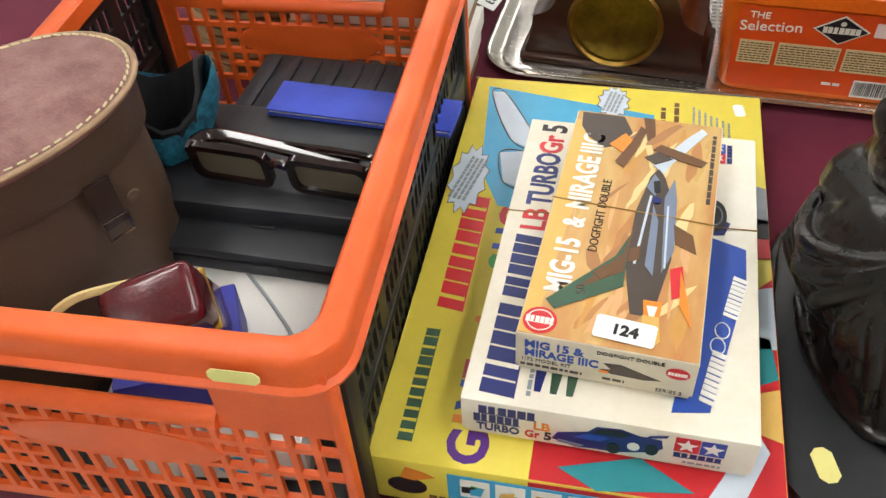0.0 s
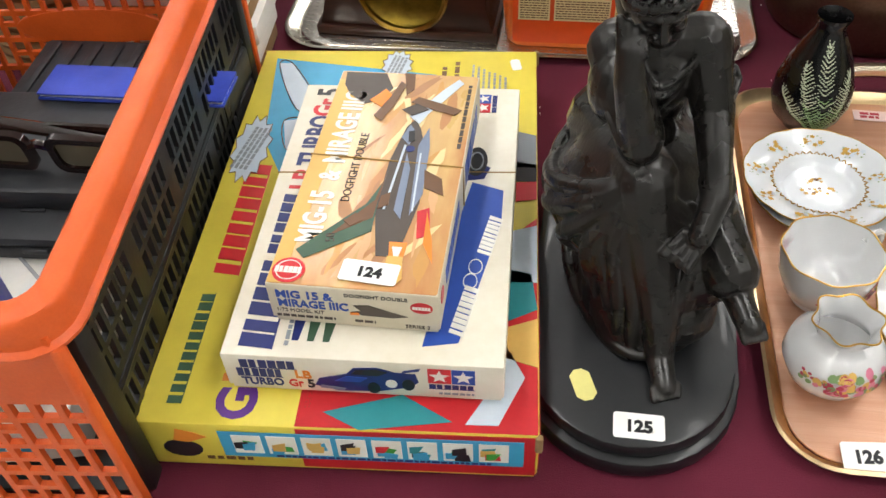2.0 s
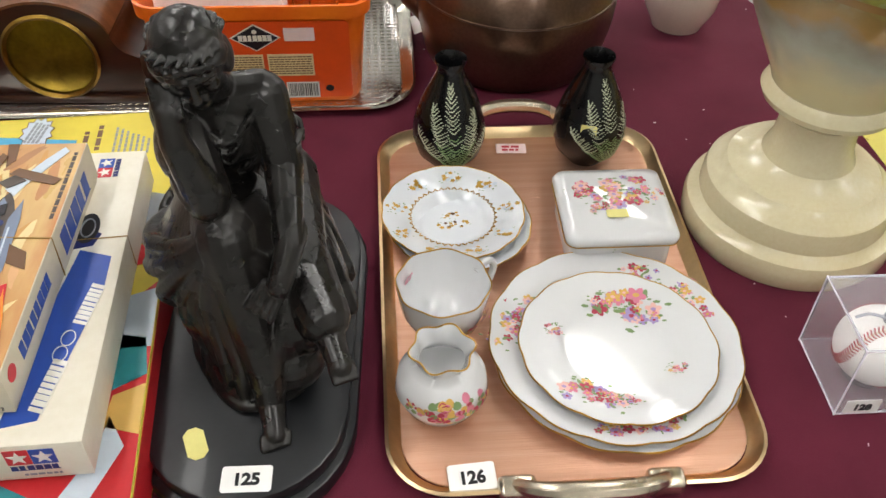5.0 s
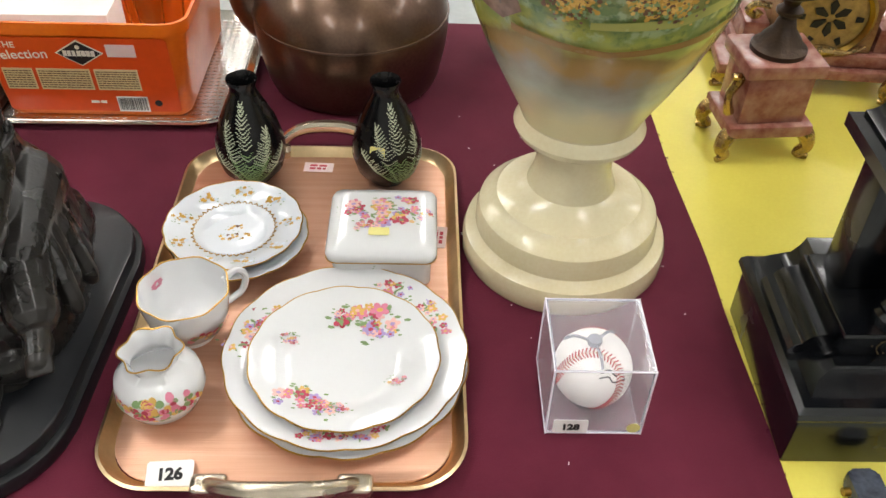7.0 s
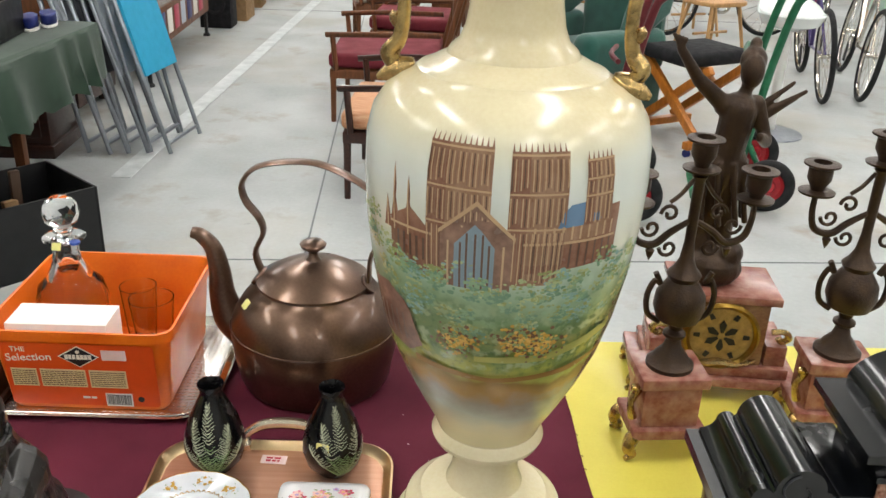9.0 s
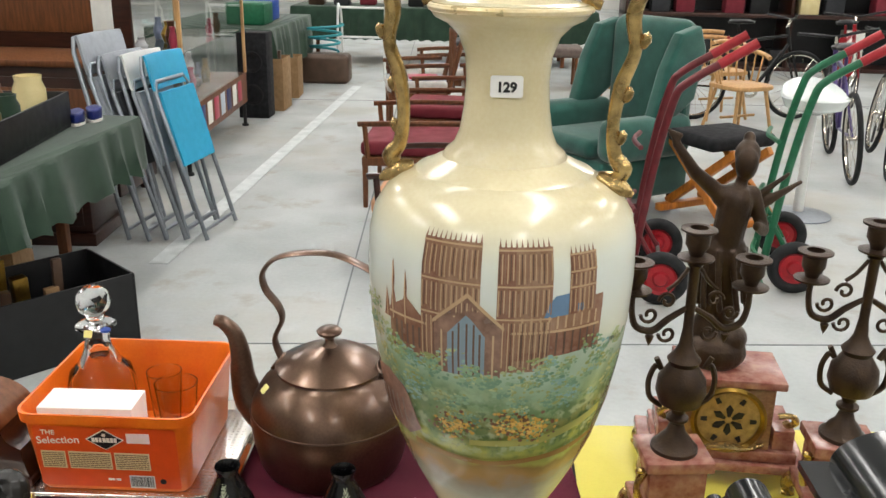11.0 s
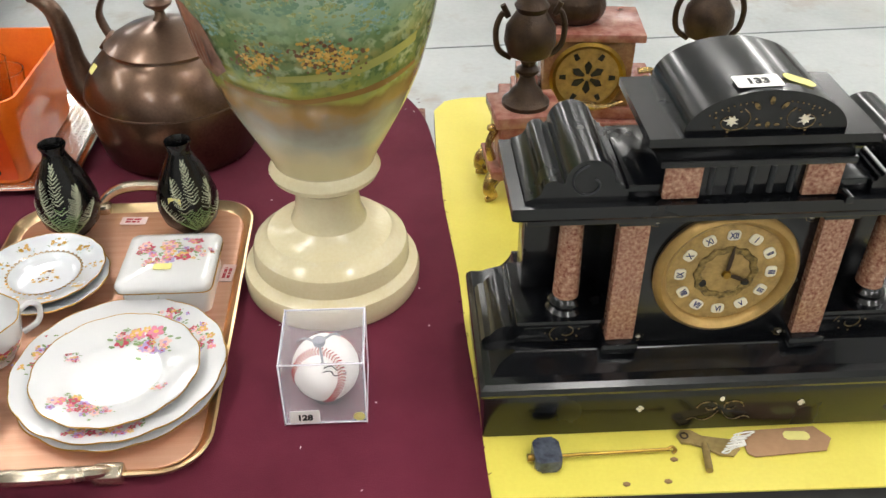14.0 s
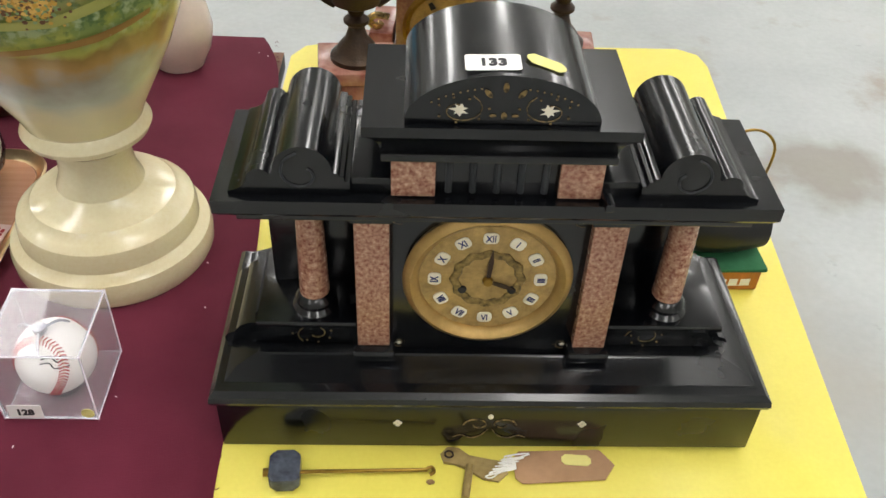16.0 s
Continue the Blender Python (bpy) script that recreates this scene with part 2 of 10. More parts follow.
# ---- materials ----
M = {
    "label_white": mat("label_paper", "f4f3f0", 0.55, var=0.02, bump=0.02),
    "black_ink": ink("black_ink", "17171a", 0.5),
    "grey_ink": ink("grey_ink", "8d8a86"),
    "yellow_sticker": mat("yellow_sticker_paper", "e6df8c", 0.6, var=0.05, bump=0.05),
    "pink_sticker": mat("pink_sticker_paper", "f3d9d6", 0.6, var=0.05, bump=0.05),
    "red_ink": ink("red_ink", "c43a4a"),
    "maroon_cloth": mat("maroon_cloth", "620f2c", 0.95, var=0.14, scale=9, bump=0.35, fine=900, sheen=0.04, col2="4f0b22"),
    "yellow_laminate": mat("yellow_laminate", "e2d660", 0.38, var=0.04, scale=6, bump=0.03, col2="d6c854"),
    "black_edge": mat("black_table_edging", "1c1b1b", 0.5, bump=0.05),
    "orange_plastic": mat("orange_crate_plastic", "e8662a", 0.42, var=0.06, scale=14, bump=0.06, fine=400, col2="d4561c"),
    "black_plastic": mat("black_crate_plastic", "141517", 0.45, var=0.2, scale=20, bump=0.08),
    "grey_plastic": mat("dark_grey_plastic", "2e3034", 0.5, var=0.15, scale=20, bump=0.1),
    "leather": mat("brown_leather", "594537", 0.42, var=0.3, scale=9, bump=0.25, fine=500, col2="463529"),
    "leather_top": mat("scuffed_red_brown_leather", "6b3f3a", 0.6, var=0.5, scale=40, bump=0.35, fine=400, col2="95706a"),
    "thread": mat("cream_thread", "d6c69c", 0.8, bump=0.1),
    "brass": mat("aged_brass", "a8863f", 0.32, 1.0, var=0.2, scale=40, bump=0.08),
    "gold": mat("gilt_gold", "dcbb7c", 0.26, 0.85, var=0.35, scale=50, bump=0.15, fine=150),
    "gold_line": mat("gilt_line", "c79a45", 0.3, 0.9, var=0.15, bump=0.0),
    "worn_inlay": mat("worn_gilt_inlay", "a48a58", 0.45, 0.4, var=0.7, scale=220, bump=0.0),
    "chrome": mat("plated_metal", "d9d3c8", 0.14, 1.0, var=0.08, scale=30, bump=0.02),
    "champagne": mat("champagne_plated_metal", "e0d4bf", 0.26, 0.95, var=0.1, scale=30, bump=0.02),
    "steel": mat("silver_tray_metal", "d8d2cd", 0.24, 1.0, var=0.1, scale=30, bump=0.12, fine=90),
    "rose_tray": mat("rose_gold_anodised_tray", "d9ac92", 0.36, 0.7, var=0.06, scale=8, bump=0.18, fine=60, stretch=(0.3, 14, 1), col2="cc9a7e"),
    "tray_rim": mat("pale_gold_rim", "e0c498", 0.34, 1.0, var=0.1, scale=30, bump=0.03),
    "porcelain": mat("white_porcelain", "dcddde", 0.12, var=0.015, scale=12, bump=0.015, coat=0.5, rvar=0.3),
    "blue_porcelain": mat("bluish_white_porcelain", "d9dde2", 0.12, var=0.015, scale=12, bump=0.015, coat=0.5),
    "cream_glaze": mat("cream_glazed_pottery", "e3d6a4", 0.2, var=0.07, scale=10, bump=0.02, coat=0.4, col2="d2c08a"),
    "bronze": mat("black_bronze_patina", "141312", 0.30, 0.15, var=0.3, scale=38, bump=0.2, fine=260, col2="221f1d", rvar=0.35, coat=0.15),
    "slab": mat("black_slate_slab", "1a1c20", 0.42, 0.0, var=0.2, scale=18, bump=0.05, coat=0.15),
    "slate": mat("polished_black_slate", "0d0f13", 0.24, 0.0, var=0.25, scale=16, bump=0.02, fine=120, coat=0.35, rvar=0.2),
    "marble": mat("red_brown_marble", "6e3529", 0.25, 0.0, var=0.9, scale=260, bump=0.03, fine=420, col2="c29a80"),
    "pink_marble": mat("rouge_marble", "7d4038", 0.22, 0.0, var=0.6, scale=45, bump=0.02, fine=130, col2="b08272"),
    "dial_gold": mat("gilt_clock_dial", "c0a066", 0.5, 0.4, var=0.2, scale=90, bump=0.3, fine=400),
    "enamel": mat("cream_enamel", "e9e2cd", 0.3, var=0.05, bump=0.02),
    "copper": mat("brown_patinated_copper", "78604f", 0.34, 0.85, var=0.2, scale=7, bump=0.0, col2="503b32", rvar=0.2, coat=0.3),
    "iron": mat("brown_bronze_casting", "31251f", 0.40, 0.5, var=0.3, scale=50, bump=0.3, fine=300, col2="493828"),
    "bin": mat("orange_tub_plastic", "ee7a1d", 0.33, var=0.05, scale=12, bump=0.03, col2="dd5f14"),
    "bin_print": ink("red_orange_print", "e2531c", 0.35),
    "cream_ink": ink("cream_ink", "e6d3a2"),
    "white_ink": ink("white_ink", "f1efe9"),
    "glass": mat("clear_glass", (0.97, 0.98, 0.98, 1), 0.02, var=0.0, bump=0.0, trans=1.0, ior=1.28, rvar=0),
    "acrylic": mat("clear_acrylic", (0.95, 0.95, 0.98, 1), 0.03, var=0.0, bump=0.0, trans=0.93, ior=1.2, rvar=0),
    "ball": mat("white_baseball_leather", "eeebe4", 0.5, var=0.04, scale=40, bump=0.2, fine=500),
    "stitch": mat("red_stitching", "b02a30", 0.7, bump=0.1),
    "wood_dark": mat("dark_stained_wood", "3f2015", 0.35, var=0.3, scale=8, bump=0.1, stretch=(1, 8, 8), fine=60, col2="241009", coat=0.2),
    "wood_mid": mat("brown_wood", "7a4a29", 0.45, var=0.25, scale=8, bump=0.1, stretch=(8, 8, 1), fine=60),
    "wood_light": mat("blond_wood", "cfa26c", 0.45, var=0.18, scale=8, bump=0.08, stretch=(8, 8, 1), fine=60),
    "wood_orange": mat("orange_pine", "c97a2a", 0.4, var=0.2, scale=8, bump=0.08, stretch=(8, 8, 1), fine=60),
    "green_cloth": mat("dark_green_cloth", "25402f", 0.95, var=0.2, scale=6, bump=0.3, fine=500, sheen=0.2),
    "teal_velvet": mat("teal_green_velvet", "1f5b50", 0.9, var=0.2, scale=8, bump=0.3, fine=400, sheen=0.4),
    "burgundy": mat("burgundy_upholstery", "7b2230", 0.75, var=0.15, scale=10, bump=0.2),
    "cyan_plastic": mat("bright_blue_plastic", "2fa5cf", 0.4, var=0.05, bump=0.03),
    "white_plastic": mat("white_plastic", "dfe0dd", 0.35, var=0.04, bump=0.03),
    "grey_metal": mat("grey_painted_steel", "9aa1a8", 0.35, 0.7, var=0.1, bump=0.04),
    "silver_grey": mat("silver_grey_plastic", "aab0b8", 0.4, 0.2, var=0.08, bump=0.03),
    "rubber": mat("black_rubber", "17181a", 0.75, var=0.2, bump=0.15),
    "red_paint": mat("red_painted_steel", "a81f2a", 0.35, var=0.15, bump=0.05),
    "green_paint": mat("green_painted_steel", "1f6a48", 0.4, var=0.15, bump=0.05),
    "black_cloth": mat("black_fabric", "17171b", 0.9, var=0.2, bump=0.25),
    "mint": mat("pale_mint_plastic", "b9d8c9", 0.45, var=0.05, bump=0.03),
    "card": mat("brown_cardboard", "9a7a55", 0.85, var=0.12, bump=0.15),
    "paper": mat("white_paper", "eceae4", 0.7, var=0.04, bump=0.05),
    "wall": mat("painted_hall_wall", "c9c9c4", 0.8, var=0.06, scale=2, bump=0.15),
    "ceiling": mat("white_ceiling", "dcdcd8", 0.85, var=0.04, scale=2, bump=0.1),
}


def concrete():
    """Pale blue-grey painted concrete, worn and stained, with hairline joints and brown scuffs."""
    m = mat("painted_concrete_floor", "b2b6b5", 0.5, var=0.12, scale=1.6, bump=0.06, fine=45, col2="9ea2a1", rvar=0.3)
    nt = m.node_tree
    N, L = nt.nodes, nt.links
    b = N["Principled BSDF"]
    src = b.inputs["Base Color"].links[0].from_socket
    tc = N.new("ShaderNodeTexCoord")
    last = src
    for scale, lo, hi, col, amount in ((2.6, 0.57, 0.70, "8c7a66", 0.6), (0.55, 0.5, 0.62, "a59f92", 0.6), (9.0, 0.66, 0.74, "7d7f80", 0.5)):
        n = N.new("ShaderNodeTexNoise")
        n.inputs["Scale"].default_value, n.inputs["Detail"].default_value = scale, 7
        n.inputs["Roughness"].default_value = 0.62
        L.new(tc.outputs["Object"], n.inputs["Vector"])
        r = N.new("ShaderNodeMapRange")
        r.inputs[1].default_value, r.inputs[2].default_value, r.inputs[4].default_value = lo, hi, amount
        L.new(n.outputs[0], r.inputs[0])
        x = N.new("ShaderNodeMix")
        x.data_type = "RGBA"
        x.inputs[7].default_value = rgb(col)
        L.new(r.outputs[0], x.inputs[0])
        L.new(last, x.inputs[6])
        last = x.outputs[2]
    # one dark oil stain and its ragged edge beyond the yellow table
    far = N.new("ShaderNodeVectorMath")
    far.operation = "DISTANCE"
    far.inputs[1].default_value = (2.42, 2.03, 0)
    L.new(tc.outputs["Object"], far.inputs[0])
    rag = N.new("ShaderNodeTexNoise")
    rag.inputs["Scale"].default_value, rag.inputs["Detail"].default_value = 7, 6
    L.new(tc.outputs["Object"], rag.inputs["Vector"])
    add = N.new("ShaderNodeMath")
    add.operation = "MULTIPLY_ADD"
    add.inputs[1].default_value = 0.35
    L.new(rag.outputs[0], add.inputs[0])
    L.new(far.outputs["Value"], add.inputs[2])
    r = N.new("ShaderNodeMapRange")
    r.inputs[1].default_value, r.inputs[2].default_value, r.inputs[4].default_value = 0.40, 0.27, 0.6
    L.new(add.outputs[0], r.inputs[0])
    x = N.new("ShaderNodeMix")
    x.data_type = "RGBA"
    x.inputs[7].default_value = rgb("7d7263")
    L.new(r.outputs[0], x.inputs[0])
    L.new(last, x.inputs[6])
    L.new(x.outputs[2], b.inputs["Base Color"])
    return m


M["concrete"] = concrete()

# ---- the hall ----
structure("floor", box((-9, -6, -0.1), (13, 24, 0), 0), M["concrete"], "worn pale grey painted concrete floor of the hall", "floor")
structure("ceiling", box((-9, -6, 5.0), (13, 24, 5.1), 0), M["ceiling"], "plain white ceiling of the hall", "ceiling")
structure("wall_north", box((-9, 24, 0), (13, 24.2, 5), 0), M["wall"], "plain pale painted end wall", "wall")
structure("wall_south", box((-9, -6.2, 0), (13, -6, 5), 0), M["wall"], "plain pale painted end wall", "wall")
structure("wall_west", box((-9.2, -6, 0), (-9, 24, 5), 0), M["wall"], "plain pale painted side wall", "wall")
structure("wall_east", box((13, -6, 0), (13.2, 24, 5), 0), M["wall"], "plain pale painted side wall", "wall")
filler = mat("joint_filler", "7a7f80", 0.8)
for name, pts in (("floor_joint_1", [(-9, 2.307), (13, 4.283), (13, 4.291), (-9, 2.315)]), ("floor_joint_2", [(-9, 8.3), (13, 10.276), (13, 10.288), (-9, 8.312)]), ("floor_joint_3", [(0.32, 1.5), (0.328, 1.5), (-1.022, 24), (-1.03, 24)]), ("floor_joint_4", [(5.3, 1.5), (5.308, 1.5), (3.958, 24), (3.95, 24)])):
    structure(name, prism(pts, 0, 0.002), filler, "dark filled joint in the concrete floor", "floor joint")
structure("floor_line", prism([(-0.88, 4.0), (-0.78, 4.0), (-0.66, 10.0), (-0.76, 10.0)], 0, 0.003), mat("worn_white_line", "d6dad9", 0.6, var=0.25, scale=9, col2="b4b9b9"), "worn white line painted along the aisle", "floor line")


def ceiling_light():
    t = thing("ceiling_light", "long bright tube light under the hall ceiling", "ceiling light", pose(0, 0, 4.9), "hall ceiling lights")
    part("frame", box((-0.27, -1.32, 0.02), (0.27, 1.32, 0.1), 0.01), M["white_plastic"], t)
    lit = bpy.data.materials.new("lit_diffuser")
    lit.use_nodes = True
    e = lit.node_tree.nodes["Principled BSDF"]
    e.inputs["Emission Color"].default_value = (1.0, 0.975, 0.945, 1)
    e.inputs["Emission Strength"].default_value = LAMP_POWER
    part("diffuser", box((-0.25, -1.3, -0.02), (0.25, 1.3, 0.02), 0.01), lit, t)
    return t


first = ceiling_light()
spots = [(x, y) for x in (-5.2, -1.5, 2.2, 5.9, 9.6) for y in (0.6, 5.2, 9.8, 15.0, 20)] + [(-1.5, -3.6), (2.2, -3.6), (5.9, -3.6)]
first.location = (*spots[0], 4.9)
for x, y in spots[1:]:
    copy_thing(first, pose(x, y, 4.9))

# ---- tables and cloths ----
def trestle_table(name, label, outline, z1, thick, top_mat, edge_mat, legs):
    t = thing(name, label, "table")
    part("tabletop", prism(outline, z1 - 0.003, z1, 0.001), top_mat, t)
    part("edging", prism(outline, z1 - thick, z1 - 0.0032, 0.002), edge_mat, t, "black table edging")
    for x, y in legs:
        part("leg", tube([(x, y, 0), (x, y, z1 - thick)], 0.016), M["grey_metal"], t)
    return t


YELLOW = [(1.008, 0.388), (1.625, 0.39), (1.638, 0.395), (1.645, 0.41), (1.688, 1.235), (1.68, 1.272), (1.65, 1.292), (1.07, 1.268), (1.035, 1.255), (1.015, 1.22)]
trestle_table("yellow_table", "bright yellow laminate table with black edging", YELLOW, T - 0.001, 0.03, M["yellow_laminate"], M["black_edge"], [(1.1, 0.46), (1.6, 0.46), (1.62, 1.2), (1.1, 1.2)])
trestle_table("long_table", "long trestle table hidden under a maroon cloth", [(-1.3, 0.33), (1.0, 0.40), (1.0, 1.25), (-1.3, 1.25)], T - 0.012, 0.03, M["wood_mid"], M["black_edge"], [(-1.2, 0.45), (0.92, 0.48), (0.92, 1.2), (-1.2, 1.2)])


def table_cloth():
    """A heavy maroon cloth: soft creases on top, falling in folds over the front and the back."""
    bm = bmesh.new()
    xs = [-1.4 + 2.455 * i / 150 for i in range(151)]
    rows = []
    for j in range(61):
        row = []
        for x in xs:
            f0 = 0.30 + 0.062 * min(1, max(0, (x + 0.4) / 1.2))
            b0 = 1.275
            if j < 10:
                d = (10 - j) / 10
                y, z = f0 - 0.010 - 0.028 * d - 0.012 * math.sin(x * 21) * d, T - 0.006 - 0.46 * d
            elif j > 50:
                d = (j - 50) / 10
                y, z = b0 + 0.010 + 0.03 * d + 0.012 * math.sin(x * 18) * d, T - 0.006 - 0.42 * d
            else:
                s = (j - 10) / 40
                y, z = f0 + (b0 - f0) * s, T
                if 10 < j < 50:
                    z -= min(1.0, max(0.0, (0.97 - x) / 0.08)) * 0.0025 * abs(noise.noise((x * 3.2, y * 4.1, 0))) + 0.0010 * min(1.0, max(0.0, (0.97 - x) / 0.08)) * abs(noise.noise((x * 14, y * 10, 3)))
            edge = 1.0455 - 0.047 * (y - 0.41) - 0.018 * max(0, (y - 1.0) / 0.27) ** 2 + 0.005 * noise.noise((y * 6, 2, 0))
            xx = min(x, edge)
            if j > 44 and x > 0.94:
                xx = min(xx, edge - 0.022 * ((j - 44) / 6) ** 2 if j <= 50 else edge - 0.026)
            row.append(bm.verts.new((xx, y, z)))
        rows.append(row)
    for p, q in zip(rows, rows[1:]):
        for i in range(150):
            bm.faces.new([p[i], p[i + 1], q[i + 1], q[i]])
    t = thing("table_cloth", "maroon woven cloth with frayed edge over the long table", "tablecloth")
    c = part("cloth", bm, M["maroon_cloth"], t, angle=60)
    rng = random.Random(5)
    fr = bmesh.new()
    for i in range(40):
        y = rng.uniform(0.37, 1.26)
        x = 1.0415 - 0.047 * (y - 0.41) - 0.018 * max(0, (y - 1.0) / 0.27) ** 2
        l = rng.uniform(0.002, 0.006)
        tube([(x, y, T), (x + l * 0.6, y + rng.uniform(-0.003, 0.003), T + 0.001), (x + l, y + rng.uniform(-0.005, 0.005), T)], 0.0004, 4, bm=fr)
    tagged(part("fringe", fr, M["maroon_cloth"], t, "loose frayed threads"), kind="stuff")
    lint = bmesh.new()
    for i in range(46):
        x, y, a = rng.uniform(0.2, 1.0), rng.uniform(0.4, 1.25), rng.uniform(0, 6)
        l = rng.uniform(0.001, 0.003)
        tube([(x, y, T + 0.0006), (x + l * math.cos(a), y + l * math.sin(a), T + 0.0008)], 0.0005, 4, bm=lint)
    tagged(part("lint", lint, M["paper"], t, "specks of white lint"), kind="stuff")


table_cloth()


# ---- boxed games and model kits ----
def carton(name, label, w, d, h, m, top, side, b=0.0015):
    """A lidded card carton: a lid over a slightly smaller tray. Origin at the middle of its base."""
    t = thing(name, label, "box", m)
    part("tray", box((-w / 2 + 0.002, -d / 2 + 0.002, 0), (w / 2 - 0.002, d / 2 - 0.002, h * 0.5), 0.001), side, t)
    lid = part("lid", box((-w / 2, -d / 2, 0.006), (w / 2, d / 2, h), b), top, t)
    return t, lid


def flat(parent, outline, z, material, name, label="", m=None, thick=0.0004):
    return part(name, prism(outline, z, z + thick), material, parent, label, m)


def bars(parent, x0, x1, y0, y1, n, z, material, m=None, seed=1, gap=0.35, name="print_line"):
    """Lines of unreadable print as short bars."""
    rng, bm = random.Random(seed), bmesh.new()
    for i in range(n):
        h = (y1 - y0) / n
        yc = y1 - h * (i + 0.5)
        x = x0
        while x < x1 - 0.001:
            l = min(rng.uniform(0.6, 1.8) * h, x1 - x)
            box((x, yc - h * (1 - gap) / 2, z), (x + l, yc + h * (1 - gap) / 2, z + 0.0003), 0, bm=bm)
            x += l + h * 0.3
    return part(name, bm, material, parent, "", m)


def blocks(parent, x0, x1, y0, y1, count, z, material, m=None, name="print_block", lean=0.0):
    """A brand word as a comb of plain solid bars of letter size on one thin ground line."""
    w, rng, foot = (x1 - x0) / count, random.Random(count), (y1 - y0) * 0.05
    line = [(x1, y0), (x0, y0)]
    for i in range(count):
        a, b = x0 + w * (i + 0.05), x0 + w * (i + 0.90 - rng.choice((0.0, 0.10, 0.0, 0.16)))
        line += [(a, y0 + foot), (a + lean, y1), (b + lean, y1), (b, y0 + foot)]
    return part(name, prism(line, z, z + 0.0004), material, parent, "", m)


FRONT = pose(0, 0, 0, 90, 0, 0)
yellow_card = mat("worn_yellow_card", "e3d14e", 0.5, var=0.07, scale=14, bump=0.08, fine=120, col2="d6c34a")
white_card = mat("worn_white_card", "e9e4d6", 0.42, var=0.05, scale=16, bump=0.05, fine=120, col2="dad2bd")
cream_card = mat("aged_cream_card", "ddd3bb", 0.5, var=0.07, scale=18, bump=0.06, fine=140)
INK = {k: ink(k + "_print", c, 0.4) for k, c in dict(sky="3fa3cc", pale="c7d3df", red="cf2b33", navy="1e2a6b", purple="5b2c83", green="3d9a3f", orange="e0862a", tan="c99a4e", blue="2b4fa8", teal="2f8c93", brown="6b4a2e", dgreen="3c5a46", grey="8f959c", amber="dbb15f", smoke="4c423b", flame="f08a2c", pink="e8b9b0", white="efece2", black="1b1a1e", steel="77839a", rose="d9829a", leaf="7f9a68", mauve="a995c9", gold="c79b3f", crimson="b83f57").items()}


def starburst(rx, ry, n=14, cx=0, cy=0):
    return [(cx + rx * (1 if i % 2 else 0.78) * math.cos(math.pi * i / n), cy + ry * (1 if i % 2 else 0.78) * math.sin(math.pi * i / n)) for i in range(2 * n)]


